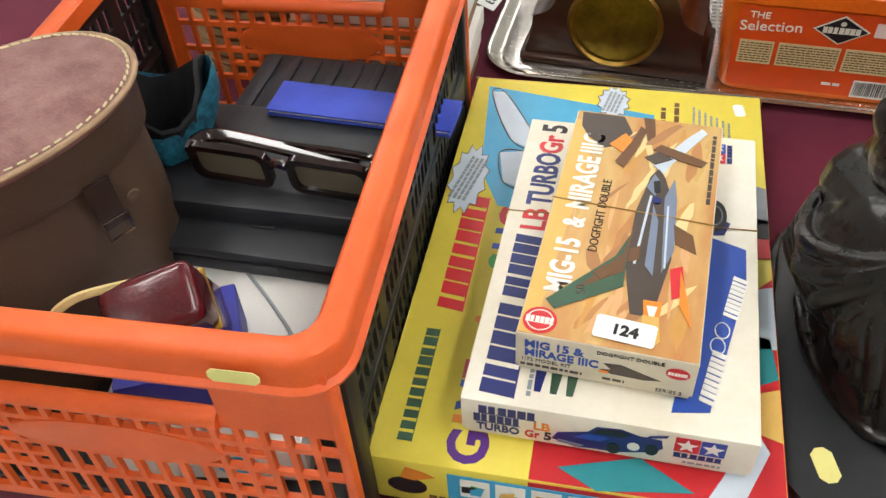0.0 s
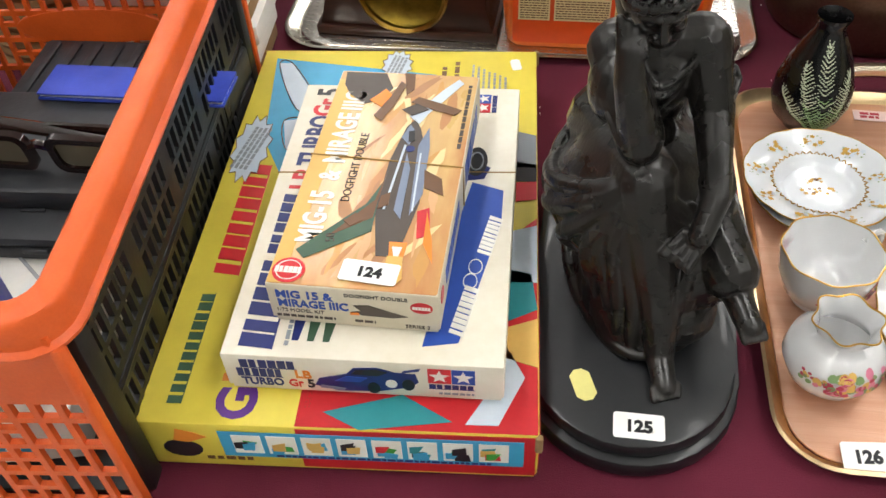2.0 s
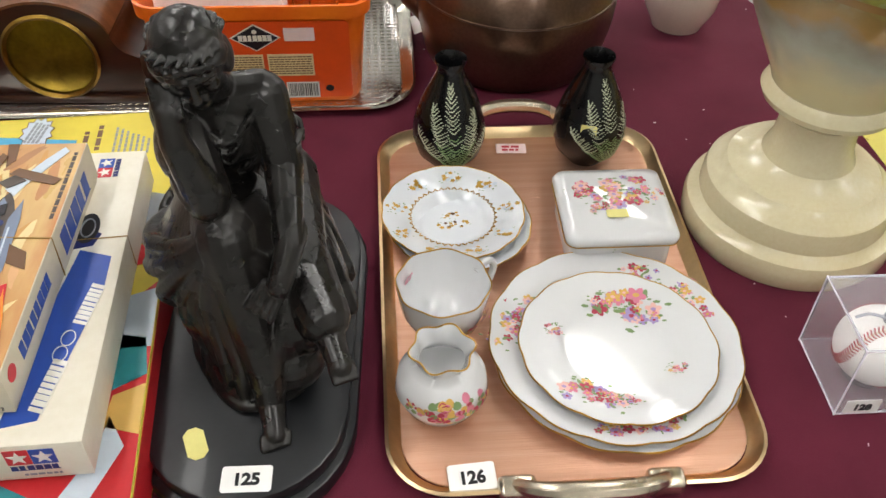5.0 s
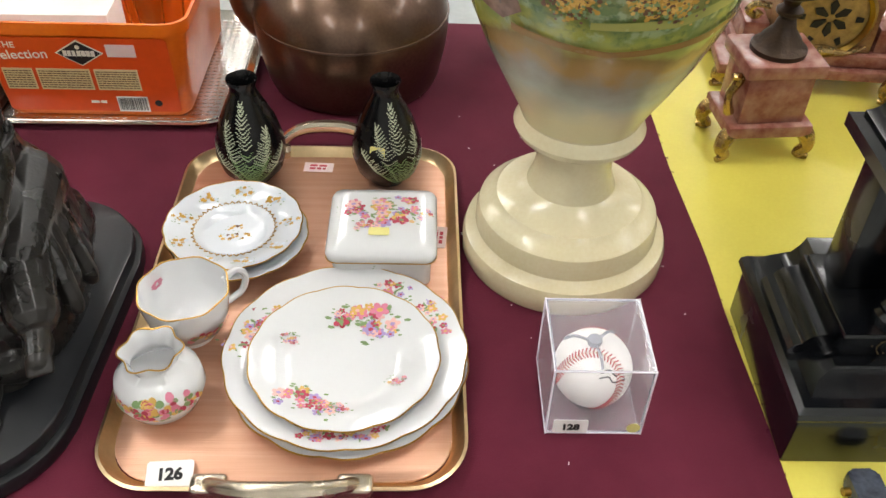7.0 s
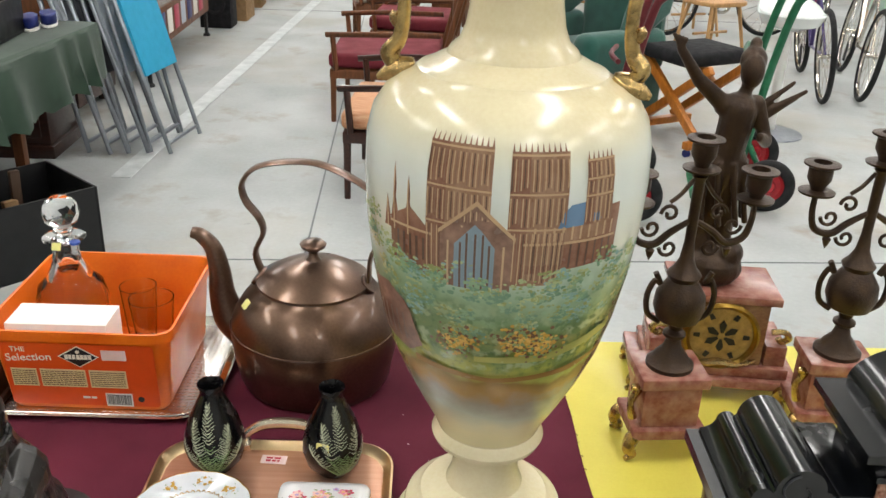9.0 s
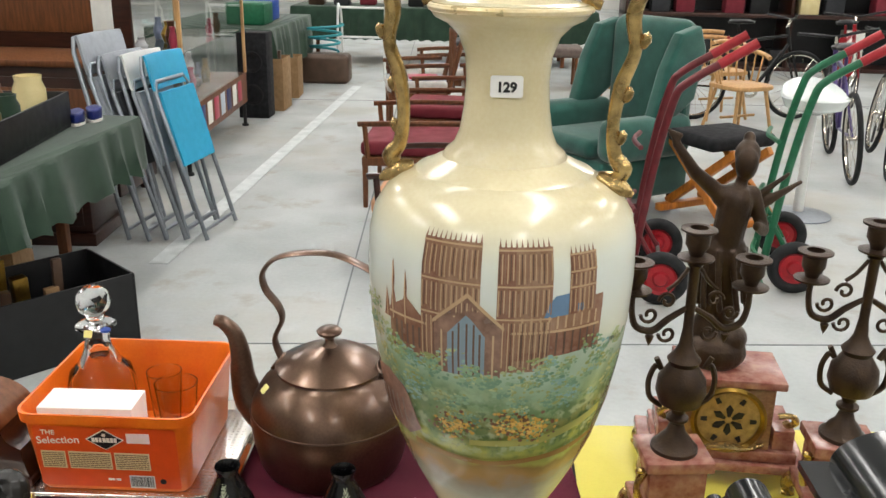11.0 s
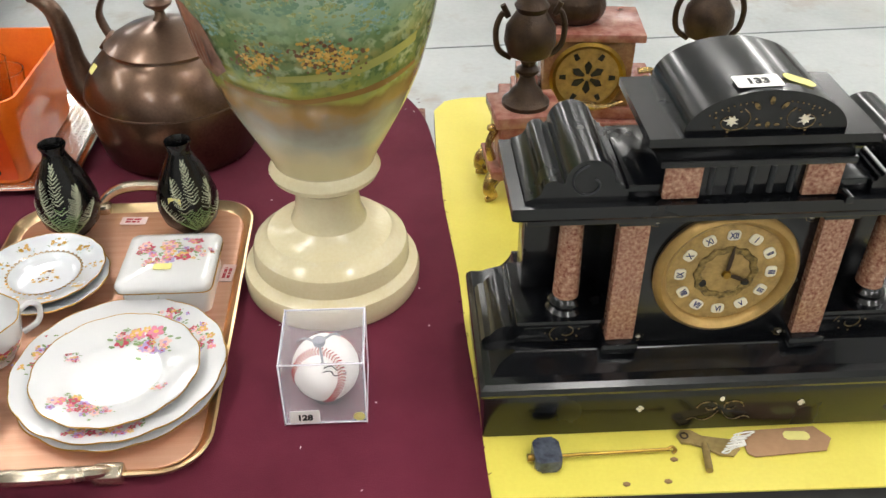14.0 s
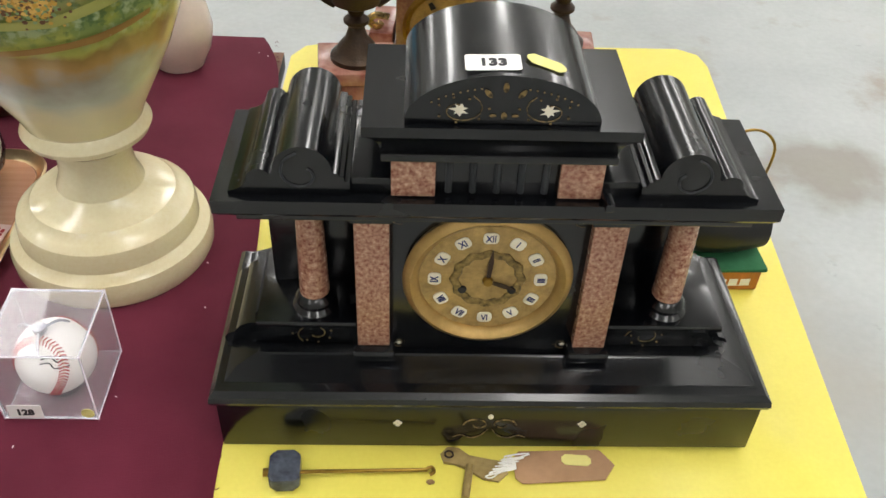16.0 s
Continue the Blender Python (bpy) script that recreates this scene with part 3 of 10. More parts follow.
def show_box():
    w, d, h = 0.312, 0.505, 0.063
    t, lid = carton("slide_show_toy_box", "worn yellow and red toy projector box on the maroon cloth", w, d, h, pose(0.068, 0.622, T, 0, 0, 5.0), yellow_card, yellow_card, 0.002)
    z = h + 0.0001
    red = prism([(-0.03, -d / 2 + 0.001), (w / 2 - 0.001, -d / 2 + 0.001), (w / 2 - 0.001, -0.02), (0.08, -0.10), (-0.03, -0.20)], z, z + 0.0003)
    part("red_field", red, mat("worn_red_card", "c9252d", 0.45, var=0.08, scale=20, bump=0.06), lid)
    flat(lid, [(-0.14, 0.235), (0.045, 0.205), (0.03, 0.02), (-0.10, 0.04), (-0.125, 0.09)], z, INK["sky"], "blue_field")
    # pale drawn shapes, kept plain
    for i, pts in enumerate(([(-0.135, 0.225), (-0.12, 0.225), (-0.085, 0.165), (-0.08, 0.13), (-0.10, 0.14), (-0.12, 0.18)], [(-0.11, 0.12), (-0.085, 0.125), (-0.065, 0.11), (-0.06, 0.08), (-0.075, 0.065), (-0.1, 0.075)])):
        flat(lid, pts, z + 0.0004, INK["pale"], "pale_shape")
        part("outline", tube([(x, y, z + 0.0008) for x, y in pts], 0.0006, 4, True, k=4), INK["brown"], lid)
    for cx, cy, rx, ry in ((-0.135, 0.075, 0.02, 0.055), (0.0, 0.222, 0.018, 0.03)):
        s = flat(lid, starburst(rx, ry, 12, cx, cy), z + 0.0005, INK["pale"], "starburst")
        part("outline", tube([(x, y, z + 0.001) for x, y in starburst(rx, ry, 12, cx, cy)], 0.0005, 4, True), INK["brown"], s)
        bars(s, -ry * 0.6, ry * 0.6, -rx * 0.5, rx * 0.5, 4, 0, INK["grey"], pose(cx, cy, z + 0.001, 0, 0, 78), seed=3)
    # upright words along the long side
    blocks(lid, 0, 0.115, 0, 0.012, 11, 0, INK["dgreen"], pose(-0.123, -0.235, z, 0, 0, 90), "brand_word")
    blocks(lid, 0, 0.15, 0, 0.024, 9, 0, INK["red"], pose(-0.108, -0.10, z, 0, 0, 90), "red_word", 0.003)
    for word, col, y in (("G", "purple", -0.232), ("I", "orange", -0.208), ("V", "blue", -0.185), ("E", "crimson", -0.160), ("A", "orange", -0.105), ("S", "green", -0.035), ("H", "blue", -0.005), ("O", "red", 0.028), ("W", "purple", 0.066)):
        lettering(word, 0.043, INK[col], lid, pose(-0.078, y, z, 0, 0, 90), bold=0.035)
    for i, (x, w2) in enumerate(((0.058, 0.035), (0.072, 0.045))):
        bars(lid, 0, w2, 0, 0.008, 1, 0, INK["brown"], pose(x, 0.185, z, 0, 0, 90), seed=i)
    for i in range(7):
        bars(lid, 0, 0.05 - 0.004 * i, 0, 0.004, 1, 0, INK["grey"], pose(0.088 + i * 0.006, 0.175, z, 0, 0, 90), seed=9 + i, name="fine_print")
    bars(lid, 0, 0.06, 0, 0.006, 2, 0, INK["brown"], pose(-0.02, -0.235, z, 0, 0, 90), seed=30)
    sticker(lid, 0.011, 0.02, pose(0.133, 0.225, z, 0, 0, 10), M["label_white"], "torn_sticker")
    # coloured patches of the picture along the far side
    rng = random.Random(2)
    for col, pts in (("grey", [(0.118, 0.05), (0.155, 0.05), (0.155, 0.10), (0.125, 0.11)]), ("black", [(0.12, 0.03), (0.155, 0.03), (0.155, 0.055), (0.13, 0.06)]), ("red", [(0.125, 0.0), (0.155, 0.005), (0.155, 0.03), (0.122, 0.028)]), ("pale", [(0.115, -0.1), (0.155, -0.1), (0.155, -0.03), (0.125, -0.04)]), ("teal", [(0.118, -0.15), (0.155, -0.13), (0.15, -0.09), (0.13, -0.085)]), ("amber", [(0.125, -0.18), (0.155, -0.19), (0.155, -0.14), (0.13, -0.15)]), ("teal", [(0.02, -0.253), (0.09, -0.243), (0.05, -0.22), (-0.01, -0.238)]), ("pale", [(0.10, -0.245), (0.125, -0.20), (0.13, -0.17), (0.145, -0.2), (0.125, -0.245)])):
        flat(lid, pts, z + 0.0005, INK[col], "picture_patch")
    # end panel
    f = pose(0, -d / 2, 0) @ FRONT
    flat(lid, [(-0.03, 0.007), (w / 2 - 0.002, 0.007), (w / 2 - 0.002, h - 0.002), (-0.03, h - 0.002)], 0.0001, bpy.data.materials["worn_red_card"], "red_end_panel", m=f)
    strip = flat(lid, [(-0.092, 0.02), (0.145, 0.02), (0.145, 0.055), (-0.092, 0.055)], 0.0006, INK["sky"], "picture_strip", m=f)
    for i in range(8):
        x = -0.082 + i * 0.0275
        fr = flat(strip, [(x, 0.026), (x + 0.023, 0.026), (x + 0.023, 0.051), (x, 0.051)], 0.0011, INK["white"], "picture_frame")
        for j in range(4):
            a, b = x + 0.001 + rng.uniform(0, 0.008), 0.027 + rng.uniform(0, 0.01)
            flat(strip, [(a, b), (a + rng.uniform(0.006, 0.013), b), (a + 0.011, b + rng.uniform(0.005, 0.012)), (a, b + 0.008)], 0.0016 + j * 0.0003, INK[rng.choice(["teal", "green", "red", "amber", "sky", "black"])], "picture_patch")
    bars(strip, -0.05, 0.12, 0.0205, 0.0245, 1, 0.0011, INK["navy"], seed=77)
    bars(lid, -0.108, -0.07, 0.012, 0.019, 1, 0.0003, INK["brown"], f, seed=4)
    flat(lid, oval(0.016, 0.012, 16, -0.125, 0.028), 0.0003, INK["black"], "dark_shape", m=f)
    flat(lid, [(-0.13, 0.04), (-0.118, 0.038), (-0.102, 0.046), (-0.112, 0.052), (-0.125, 0.056)], 0.0006, INK["orange"], "orange_shape", m=f)
    # scuffed corners
    for x, y in ((-w / 2, -d / 2), (w / 2, -d / 2), (-w / 2, d / 2), (w / 2, d / 2)):
        part("worn_corner", box((x - 0.003, y - 0.003, h - 0.02), (x + 0.003, y + 0.003, h - 0.0005), 0.002), M["card"], lid, "scuffed bare card corner")
    # long side wall prints
    flat(lid, [(-0.25, 0.012), (0.0, 0.012), (0.0, 0.06), (-0.25, 0.06)], 0.0003, bpy.data.materials["worn_red_card"], "red_side_panel", m=pose(w / 2, 0, 0, 90, 0, 90))


show_box()


def car_kit_box():
    w, d, h = 0.215, 0.342, 0.045
    t, lid = carton("model_car_kit_box", "white model racing car kit box on the toy box", w, d, h, pose(0.098, 0.573, T + 0.0645, 0, 0, 3.6), white_card, white_card)
    z = h + 0.0001
    blocks(lid, 0, 0.092, 0, 0.027, 6, 0, INK["navy"], pose(-0.068, -0.165, z, 0, 0, 90), "brand_word", 0.002)
    blocks(lid, 0, 0.075, 0, 0.027, 6, 0, INK["navy"], pose(-0.068, -0.068, z, 0, 0, 90), "brand_word", 0.002)
    lettering("LB", 0.031, INK["red"], lid, pose(-0.081, 0.027, z, 0, 0, 90), bold=0.03, squeeze=0.85)
    lettering("TURBO", 0.031, INK["navy"], lid, pose(-0.081, 0.083, z, 0, 0, 90), bold=0.03, squeeze=0.72)
    lettering("Gr", 0.03, INK["red"], lid, pose(-0.081, 0.133, z, 0, 0, 90), bold=0.03, squeeze=0.8)
    lettering("5", 0.033, INK["black"], lid, pose(-0.081, 0.158, z, 0, 0, 90), bold=0.03, squeeze=0.8)
    bars(lid, 0, 0.2, 0, 0.005, 1, 0, INK["grey"], pose(-0.056, -0.16, z, 0, 0, 90), seed=8)
    # star panels
    for p, m, s in ((lid, pose(0.073, 0.145, z, 0, 0, 90), 1.0), (lid, pose(0.068, -d / 2, 0.031) @ FRONT, 1.25)):
        for k, col in ((-1, "red"), (1, "blue")):
            flat(p, [(k * 0.0072 * s - 0.007 * s, -0.007 * s), (k * 0.0072 * s + 0.007 * s, -0.007 * s), (k * 0.0072 * s + 0.007 * s, 0.007 * s), (k * 0.0072 * s - 0.007 * s, 0.007 * s)], 0.0001, INK[col], "square", m=m)
            flat(p, [(k * 0.0072 * s + s * (0.0062 if i % 2 == 0 else 0.0026) * math.cos(math.pi / 2 + math.pi * i / 5), s * (0.0062 if i % 2 == 0 else 0.0026) * math.sin(math.pi / 2 + math.pi * i / 5)) for i in range(10)], 0.0006, INK["white"], "star", m=m)
        blocks(p, -0.014 * s, 0.014 * s, -0.013 * s, -0.0085 * s, 6, 0.0001, INK["navy"], m, "brand_word")
    # the printed blue car on the lid, mostly hidden, with its long blue banner
    banner = flat(lid, [(0.045, -0.155), (0.072, -0.15), (0.098, -0.02), (0.098, 0.02), (0.070, 0.03), (0.060, -0.03)], z, INK["blue"], "blue_banner")
    blocks(banner, 0, 0.05, 0, 0.012, 9, 0, INK["white"], pose(0.075, -0.145, z + 0.0005, 0, 0, 79), "brand_word", 0.002)
    blocks(banner, 0, 0.045, 0, 0.012, 9, 0, INK["white"], pose(0.091, -0.06, z + 0.0005, 0, 0, 79), "brand_word", 0.002)
    for y in (-0.088, -0.072):
        part("ring_mark", tube([(0.078 + 0.0055 * math.cos(a) + (y + 0.08) * 0.2, y + 0.008 * math.sin(a), z + 0.0008) for a in [i * 0.393 for i in range(16)]], 0.0005, 4, True), INK["white"], banner)
    tyre = flat(lid, oval(0.010, 0.02, 18, 0.072, 0.058), z + 0.0004, INK["black"], "printed_tyre")
    part("printed_rim", tube([(0.072 + 0.006 * math.cos(a), 0.058 + 0.012 * math.sin(a), z + 0.001) for a in [i * 0.393 for i in range(16)]], 0.0008, 4, True), INK["grey"], tyre)
    flat(lid, [(0.055, 0.03), (0.08, 0.035), (0.085, 0.05), (0.06, 0.065), (0.05, 0.05)], z + 0.0002, INK["navy"], "printed_bodywork")
    for dx in (0, 0.012, 0.024):
        flat(lid, [(-0.055 + dx, -0.155), (-0.05 + dx, -0.155), (-0.047 + dx, -0.13), (-0.056 + dx, -0.132)], z, INK["dgreen" if dx else "navy"], "printed_engine")
    # end panel: words, a blue racing car
    f = pose(0, -d / 2, 0) @ FRONT
    blocks(lid, -0.094, -0.05, 0.030, 0.040, 6, 0.0001, INK["navy"], f, "brand_word")
    blocks(lid, -0.098, -0.062, 0.019, 0.029, 6, 0.0001, INK["navy"], f, "brand_word")
    lettering("LB", 0.0135, INK["orange"], lid, f @ pose(-0.046, 0.0238, 0.0003), bold=0.03, squeeze=0.9)
    lettering("TURBO", 0.0125, INK["navy"], lid, f @ pose(-0.079, 0.0125, 0.0003), bold=0.03, squeeze=0.8)
    lettering("Gr", 0.0125, INK["red"], lid, f @ pose(-0.053, 0.0125, 0.0003), bold=0.03, squeeze=0.8)
    lettering("5", 0.014, INK["black"], lid, f @ pose(-0.041, 0.0125, 0.0003), bold=0.03, squeeze=0.9)
    car = flat(lid, [(-0.038, 0.012), (-0.02, 0.006), (0.012, 0.008), (0.036, 0.015), (0.043, 0.022), (0.041, 0.032), (0.025, 0.033), (0.012, 0.038), (-0.006, 0.036), (-0.012, 0.028), (-0.034, 0.021)], 0.0001, INK["navy"], "printed_car", m=f)
    flat(car, [(-0.008, 0.029), (0.012, 0.028), (0.02, 0.033), (0.011, 0.036), (-0.004, 0.0345)], 0.0006, INK["black"], "printed_window")
    flat(car, [(-0.022, 0.019), (-0.002, 0.019), (0.004, 0.025), (-0.012, 0.026)], 0.0006, INK["blue"], "printed_bonnet")
    flat(car, oval(0.0045, 0.005, 14, 0.022, 0.019), 0.0006, INK["white"], "printed_roundel")
    flat(car, [(-0.034, 0.0095), (-0.016, 0.0075), (-0.014, 0.010), (-0.033, 0.013)], 0.0006, INK["steel"], "printed_bumper")
    flat(car, oval(0.005, 0.007, 14, 0.008, 0.0125), 0.0006, INK["black"], "printed_tyre")
    flat(car, oval(0.005, 0.007, 14, 0.035, 0.0185), 0.0006, INK["black"], "printed_tyre")
    flat(car, [(0.03, 0.033), (0.044, 0.037), (0.045, 0.040), (0.032, 0.036)], 0.0006, INK["navy"], "printed_spoiler")
    bars(lid, 0.058, 0.085, 0.0075, 0.011, 1, 0.0001, INK["grey"], f, seed=21)
    # elastic band round the box
    part("elastic_band", tube([(-w / 2 - 0.0006, 0.035, 0.01), (-w / 2 - 0.0006, 0.035, h + 0.0006), (w / 2 + 0.0006, 0.045, h + 0.0006), (w / 2 + 0.0006, 0.045, 0.01)], 0.0006, 5), mat("tan_rubber_band", "a98445", 0.7), t)


car_kit_box()


def plane_kit_box():
    w, d, h = 0.130, 0.270, 0.044
    art = mat("printed_ochre_sky", "d6b878", 0.3, var=0.6, scale=16, bump=0.02, fine=45, col2="b5713f", stretch=(1.6, 0.45, 1), coat=0.25)
    t, lid = carton("model_aircraft_kit_box", "aged model jet aircraft kit box with painted lid", w, d, h, pose(0.098, 0.567, T + 0.1105, 0, 0, 0.9), cream_card, cream_card, 0.001)
    z = h + 0.0001
    top = flat(lid, rounded(w - 0.002, d - 0.002, 0.002, 2), z, art, "lid_picture")
    z += 0.0005
    # brushed clouds of ochre, rust and pale yellow behind the aircraft
    rng = random.Random(8)
    for i, (name, c) in enumerate((("rust", "bb8450"), ("ochre", "c9954f"), ("straw", "e4cf96"), ("peach", "d8a878"), ("brown", "ad7c50"))):
        cloud = bmesh.new()
        for j in range(9):
            cx, cy, a0 = rng.uniform(-0.02, 0.048), rng.uniform(-0.11, 0.115), rng.uniform(0.9, 2.0)
            rx, ry = rng.uniform(0.012, 0.036), rng.uniform(0.002, 0.006)
            vs = []
            for q in range(14):
                e = q * 0.4488
                u, v = rx * math.cos(e) * rng.uniform(0.75, 1.1), ry * math.sin(e) * rng.uniform(0.5, 1.2)
                x, y = cx + u * math.cos(a0) - v * math.sin(a0), cy + u * math.sin(a0) + v * math.cos(a0)
                vs.append(cloud.verts.new((max(-0.030, min(0.063, x)), max(-0.133, min(0.133, y)), z + 0.00004 + 0.00002 * i + 0.000002 * j)))
            cloud.faces.new(vs)
        tagged(part("painted_cloud", cloud, ink("printed_cloud_" + name, c, 0.35), top), kind="stuff")
    # pale side strip with the title
    flat(top, [(-w / 2 + 0.001, -d / 2 + 0.001), (-w / 2 + 0.012, -d / 2 + 0.001), (-w / 2 + 0.022, 0.12), (-w / 2 + 0.001, 0.12)], z, INK["amber"], "pale_strip")
    for word, y, s in (("MIG-15", -0.062, 0.026), ("&", -0.014, 0.024), ("MIRAGE", 0.036, 0.026), ("IIIC", 0.088, 0.026)):
        lettering(word, s, INK["white"], top, pose(-0.043, y, z + 0.0003, 0, 0, 90), bold=0.03, squeeze=0.74)
    lettering("DOGFIGHT DOUBLE", 0.0105, INK["black"], top, pose(-0.024, 0.0, z + 0.0003, 0, 0, 90), squeeze=0.9)
    # swept jet in the middle, nose away from the title end
    jet = flat(top, [(0.028, -0.10), (0.036, -0.04), (0.033, 0.02), (0.022, 0.055), (0.016, 0.066), (0.010, 0.055), (0.003, 0.01), (0.002, -0.05), (0.012, -0.10)], z + 0.0002, INK["smoke"], "painted_jet")
    for pts, col in (([(0.002, -0.02), (-0.006, -0.045), (-0.05, -0.10), (-0.042, -0.108), (0.004, -0.075)], "dgreen"), ([(0.004, -0.005), (0.0, -0.04), (-0.03, -0.085), (0.002, -0.06)], "brown"), ([(0.024, 0.03), (0.030, 0.055), (0.034, 0.03), (0.037, -0.03), (0.030, -0.055)], "steel"), ([(0.034, 0.0), (0.05, -0.01), (0.054, -0.03), (0.037, -0.022)], "brown"), ([(0.008, 0.04), (0.013, 0.058), (0.018, 0.05), (0.016, 0.03)], "steel"), ([(0.016, 0.02), (0.022, 0.0), (0.024, -0.06), (0.017, -0.05)], "steel"), ([(0.02, -0.085), (0.034, -0.085), (0.032, -0.125), (0.024, -0.115)], "flame"), ([(0.036, -0.05), (0.045, -0.045), (0.05, -0.075), (0.04, -0.08)], "red"), ([(0.023, -0.09), (0.031, -0.09), (0.028, -0.108)], "white"), ([(0.012, 0.03), (0.014, 0.03), (0.010, -0.05), (0.008, -0.05)], "pale"), ([(0.027, 0.02), (0.0285, 0.02), (0.0325, -0.05), (0.031, -0.05)], "pale"), ([(0.013, 0.048), (0.018, 0.050), (0.020, 0.036), (0.015, 0.034)], "black"), ([(0.004, -0.035), (0.011, -0.03), (0.012, -0.045), (0.004, -0.05)], "brown"), ([(-0.012, -0.056), (-0.02, -0.066), (-0.013, -0.072), (-0.006, -0.064)], "brown"), ([(0.044, -0.05), (0.052, -0.08), (0.056, -0.105), (0.046, -0.085)], "flame"), ([(0.021, -0.1), (0.033, -0.1), (0.036, -0.122), (0.03, -0.131), (0.021, -0.12)], "amber")):
        flat(jet, pts, z + 0.0005 + 0.00004 * len(jet.children), INK[col], "painted_panel")
    flat(jet, oval(0.004, 0.004, 14, 0.018, 0.025), z + 0.0011, INK["navy"], "painted_roundel")
    # second aircraft, and a burning one in its smoke
    far = flat(top, [(0.010, 0.070), (0.020, 0.085), (0.034, 0.11), (0.047, 0.128), (0.052, 0.122), (0.040, 0.10), (0.026, 0.075), (0.02, 0.06)], z + 0.0002, INK["pale"], "painted_far_jet")
    flat(far, [(0.008, 0.09), (0.014, 0.098), (0.036, 0.09), (0.055, 0.082), (0.05, 0.074), (0.03, 0.08)], z + 0.0006, INK["brown"], "painted_wing")
    flat(far, [(0.002, 0.078), (0.014, 0.088), (0.026, 0.08), (0.012, 0.07)], z + 0.001, INK["smoke"], "painted_tail")
    smoke = flat(top, [(-0.06, 0.132), (-0.022, 0.132), (-0.012, 0.11), (-0.02, 0.092), (-0.034, 0.085), (-0.05, 0.098), (-0.058, 0.112)], z + 0.0001, INK["smoke"], "painted_smoke")
    flat(smoke, [(-0.03, 0.09), (-0.018, 0.108), (-0.010, 0.098), (-0.016, 0.08)], z + 0.0006, INK["flame"], "painted_fire")
    flat(smoke, [(-0.022, 0.068), (-0.012, 0.095), (-0.006, 0.12), (0.0, 0.115), (-0.006, 0.085), (-0.014, 0.06)], z + 0.001, INK["brown"], "painted_burning_jet")
    flat(top, [(-0.005, 0.134), (0.005, 0.134), (0.008, 0.11), (0.002, 0.10)], z + 0.0001, INK["brown"], "painted_far_wing")
    bars(top, 0, 0.09, 0, 0.005, 1, 0, INK["smoke"], pose(0.061, 0.03, z, 0, 0, 90), seed=5)
    lettering("50", 0.010, INK["smoke"], top, pose(-0.026, -0.085, z + 0.0012, 0, 0, 100))
    badge = flat(top, oval(0.0125, 0.0125, 24, -0.05, -0.121), z + 0.0004, INK["red"], "round_badge")
    part("badge_ring", tube([(-0.05 + 0.0095 * math.cos(i * 0.3), -0.121 + 0.0095 * math.sin(i * 0.3), z + 0.0009) for i in range(21)], 0.0005, 4, True), INK["white"], badge)
    blocks(badge, -0.0105, 0.0105, -0.003, 0.003, 6, 0, INK["white"], pose(-0.05, -0.121, z + 0.0009), "brand_word")
    lot_label(top, "124", pose(0.011, -0.118, z + 0.0012, 0, 0, -4), 0.044, 0.021)
    f = pose(0, -d / 2, 0) @ FRONT
    lettering("MIG 15 &", 0.0115, INK["blue"], lid, f @ pose(-0.037, 0.0335, 0.0003), bold=0.03, squeeze=0.95)
    lettering("MIRAGE IIIC", 0.0115, INK["blue"], lid, f @ pose(-0.031, 0.0235, 0.0003), bold=0.03, squeeze=0.9)
    lettering("DOGFIGHT DOUBLE", 0.0052, INK["black"], lid, f @ pose(0.018, 0.0375, 0.0003), bold=0.01)
    lettering("1/72 MODEL KIT", 0.0052, INK["smoke"], lid, f @ pose(-0.042, 0.0155, 0.0003))
    lettering("SERIES 3", 0.0054, INK["smoke"], lid, f @ pose(0.048, 0.0075, 0.0003))
    bars(lid, -0.061, -0.015, 0.0075, 0.0115, 1, 0.0003, INK["smoke"], f, seed=3)
    bars(lid, 0.0, 0.016, 0.0075, 0.0115, 1, 0.0003, INK["smoke"], f, seed=6)
    flat(lid, [(0.0, 0.027), (0.012, 0.0285), (0.03, 0.022), (0.041, 0.0185), (0.03, 0.016), (0.006, 0.0165), (-0.002, 0.0195), (0.006, 0.021)], 0.0002, INK["smoke"], "printed_jet", m=f)
    flat(lid, [(-0.003, 0.0165), (0.004, 0.0165), (0.004, 0.0195), (-0.003, 0.019)], 0.0005, INK["flame"], "printed_flame", m=f)
    b2 = flat(lid, oval(0.0085, 0.006, 20, 0.052, 0.030), 0.0002, INK["red"], "round_badge", m=f)
    blocks(b2, 0.045, 0.059, 0.0285, 0.0315, 6, 0.0006, INK["white"], None, "brand_word")
    s = pose(w / 2, 0, 0, 90, 0, 90)
    blocks(lid, -0.10, -0.02, 0.020, 0.034, 8, 0.0001, INK["blue"], s, "side_word")
    blocks(lid, 0.02, 0.11, 0.012, 0.034, 5, 0.0001, INK["blue"], s, "side_word")
    flat(lid, oval(0.007, 0.007, 18, -0.12, 0.03), 0.0002, INK["red"], "round_badge", m=s)
    part("elastic_band", tube([(-w / 2 - 0.0006, 0.01, 0.004), (-w / 2 - 0.0006, 0.012, h + 0.0012), (w / 2 + 0.0006, 0.006, h + 0.0012), (w / 2 + 0.0006, 0.004, 0.004)], 0.0007, 5), bpy.data.materials["tan_rubber_band"], t)


plane_kit_box()

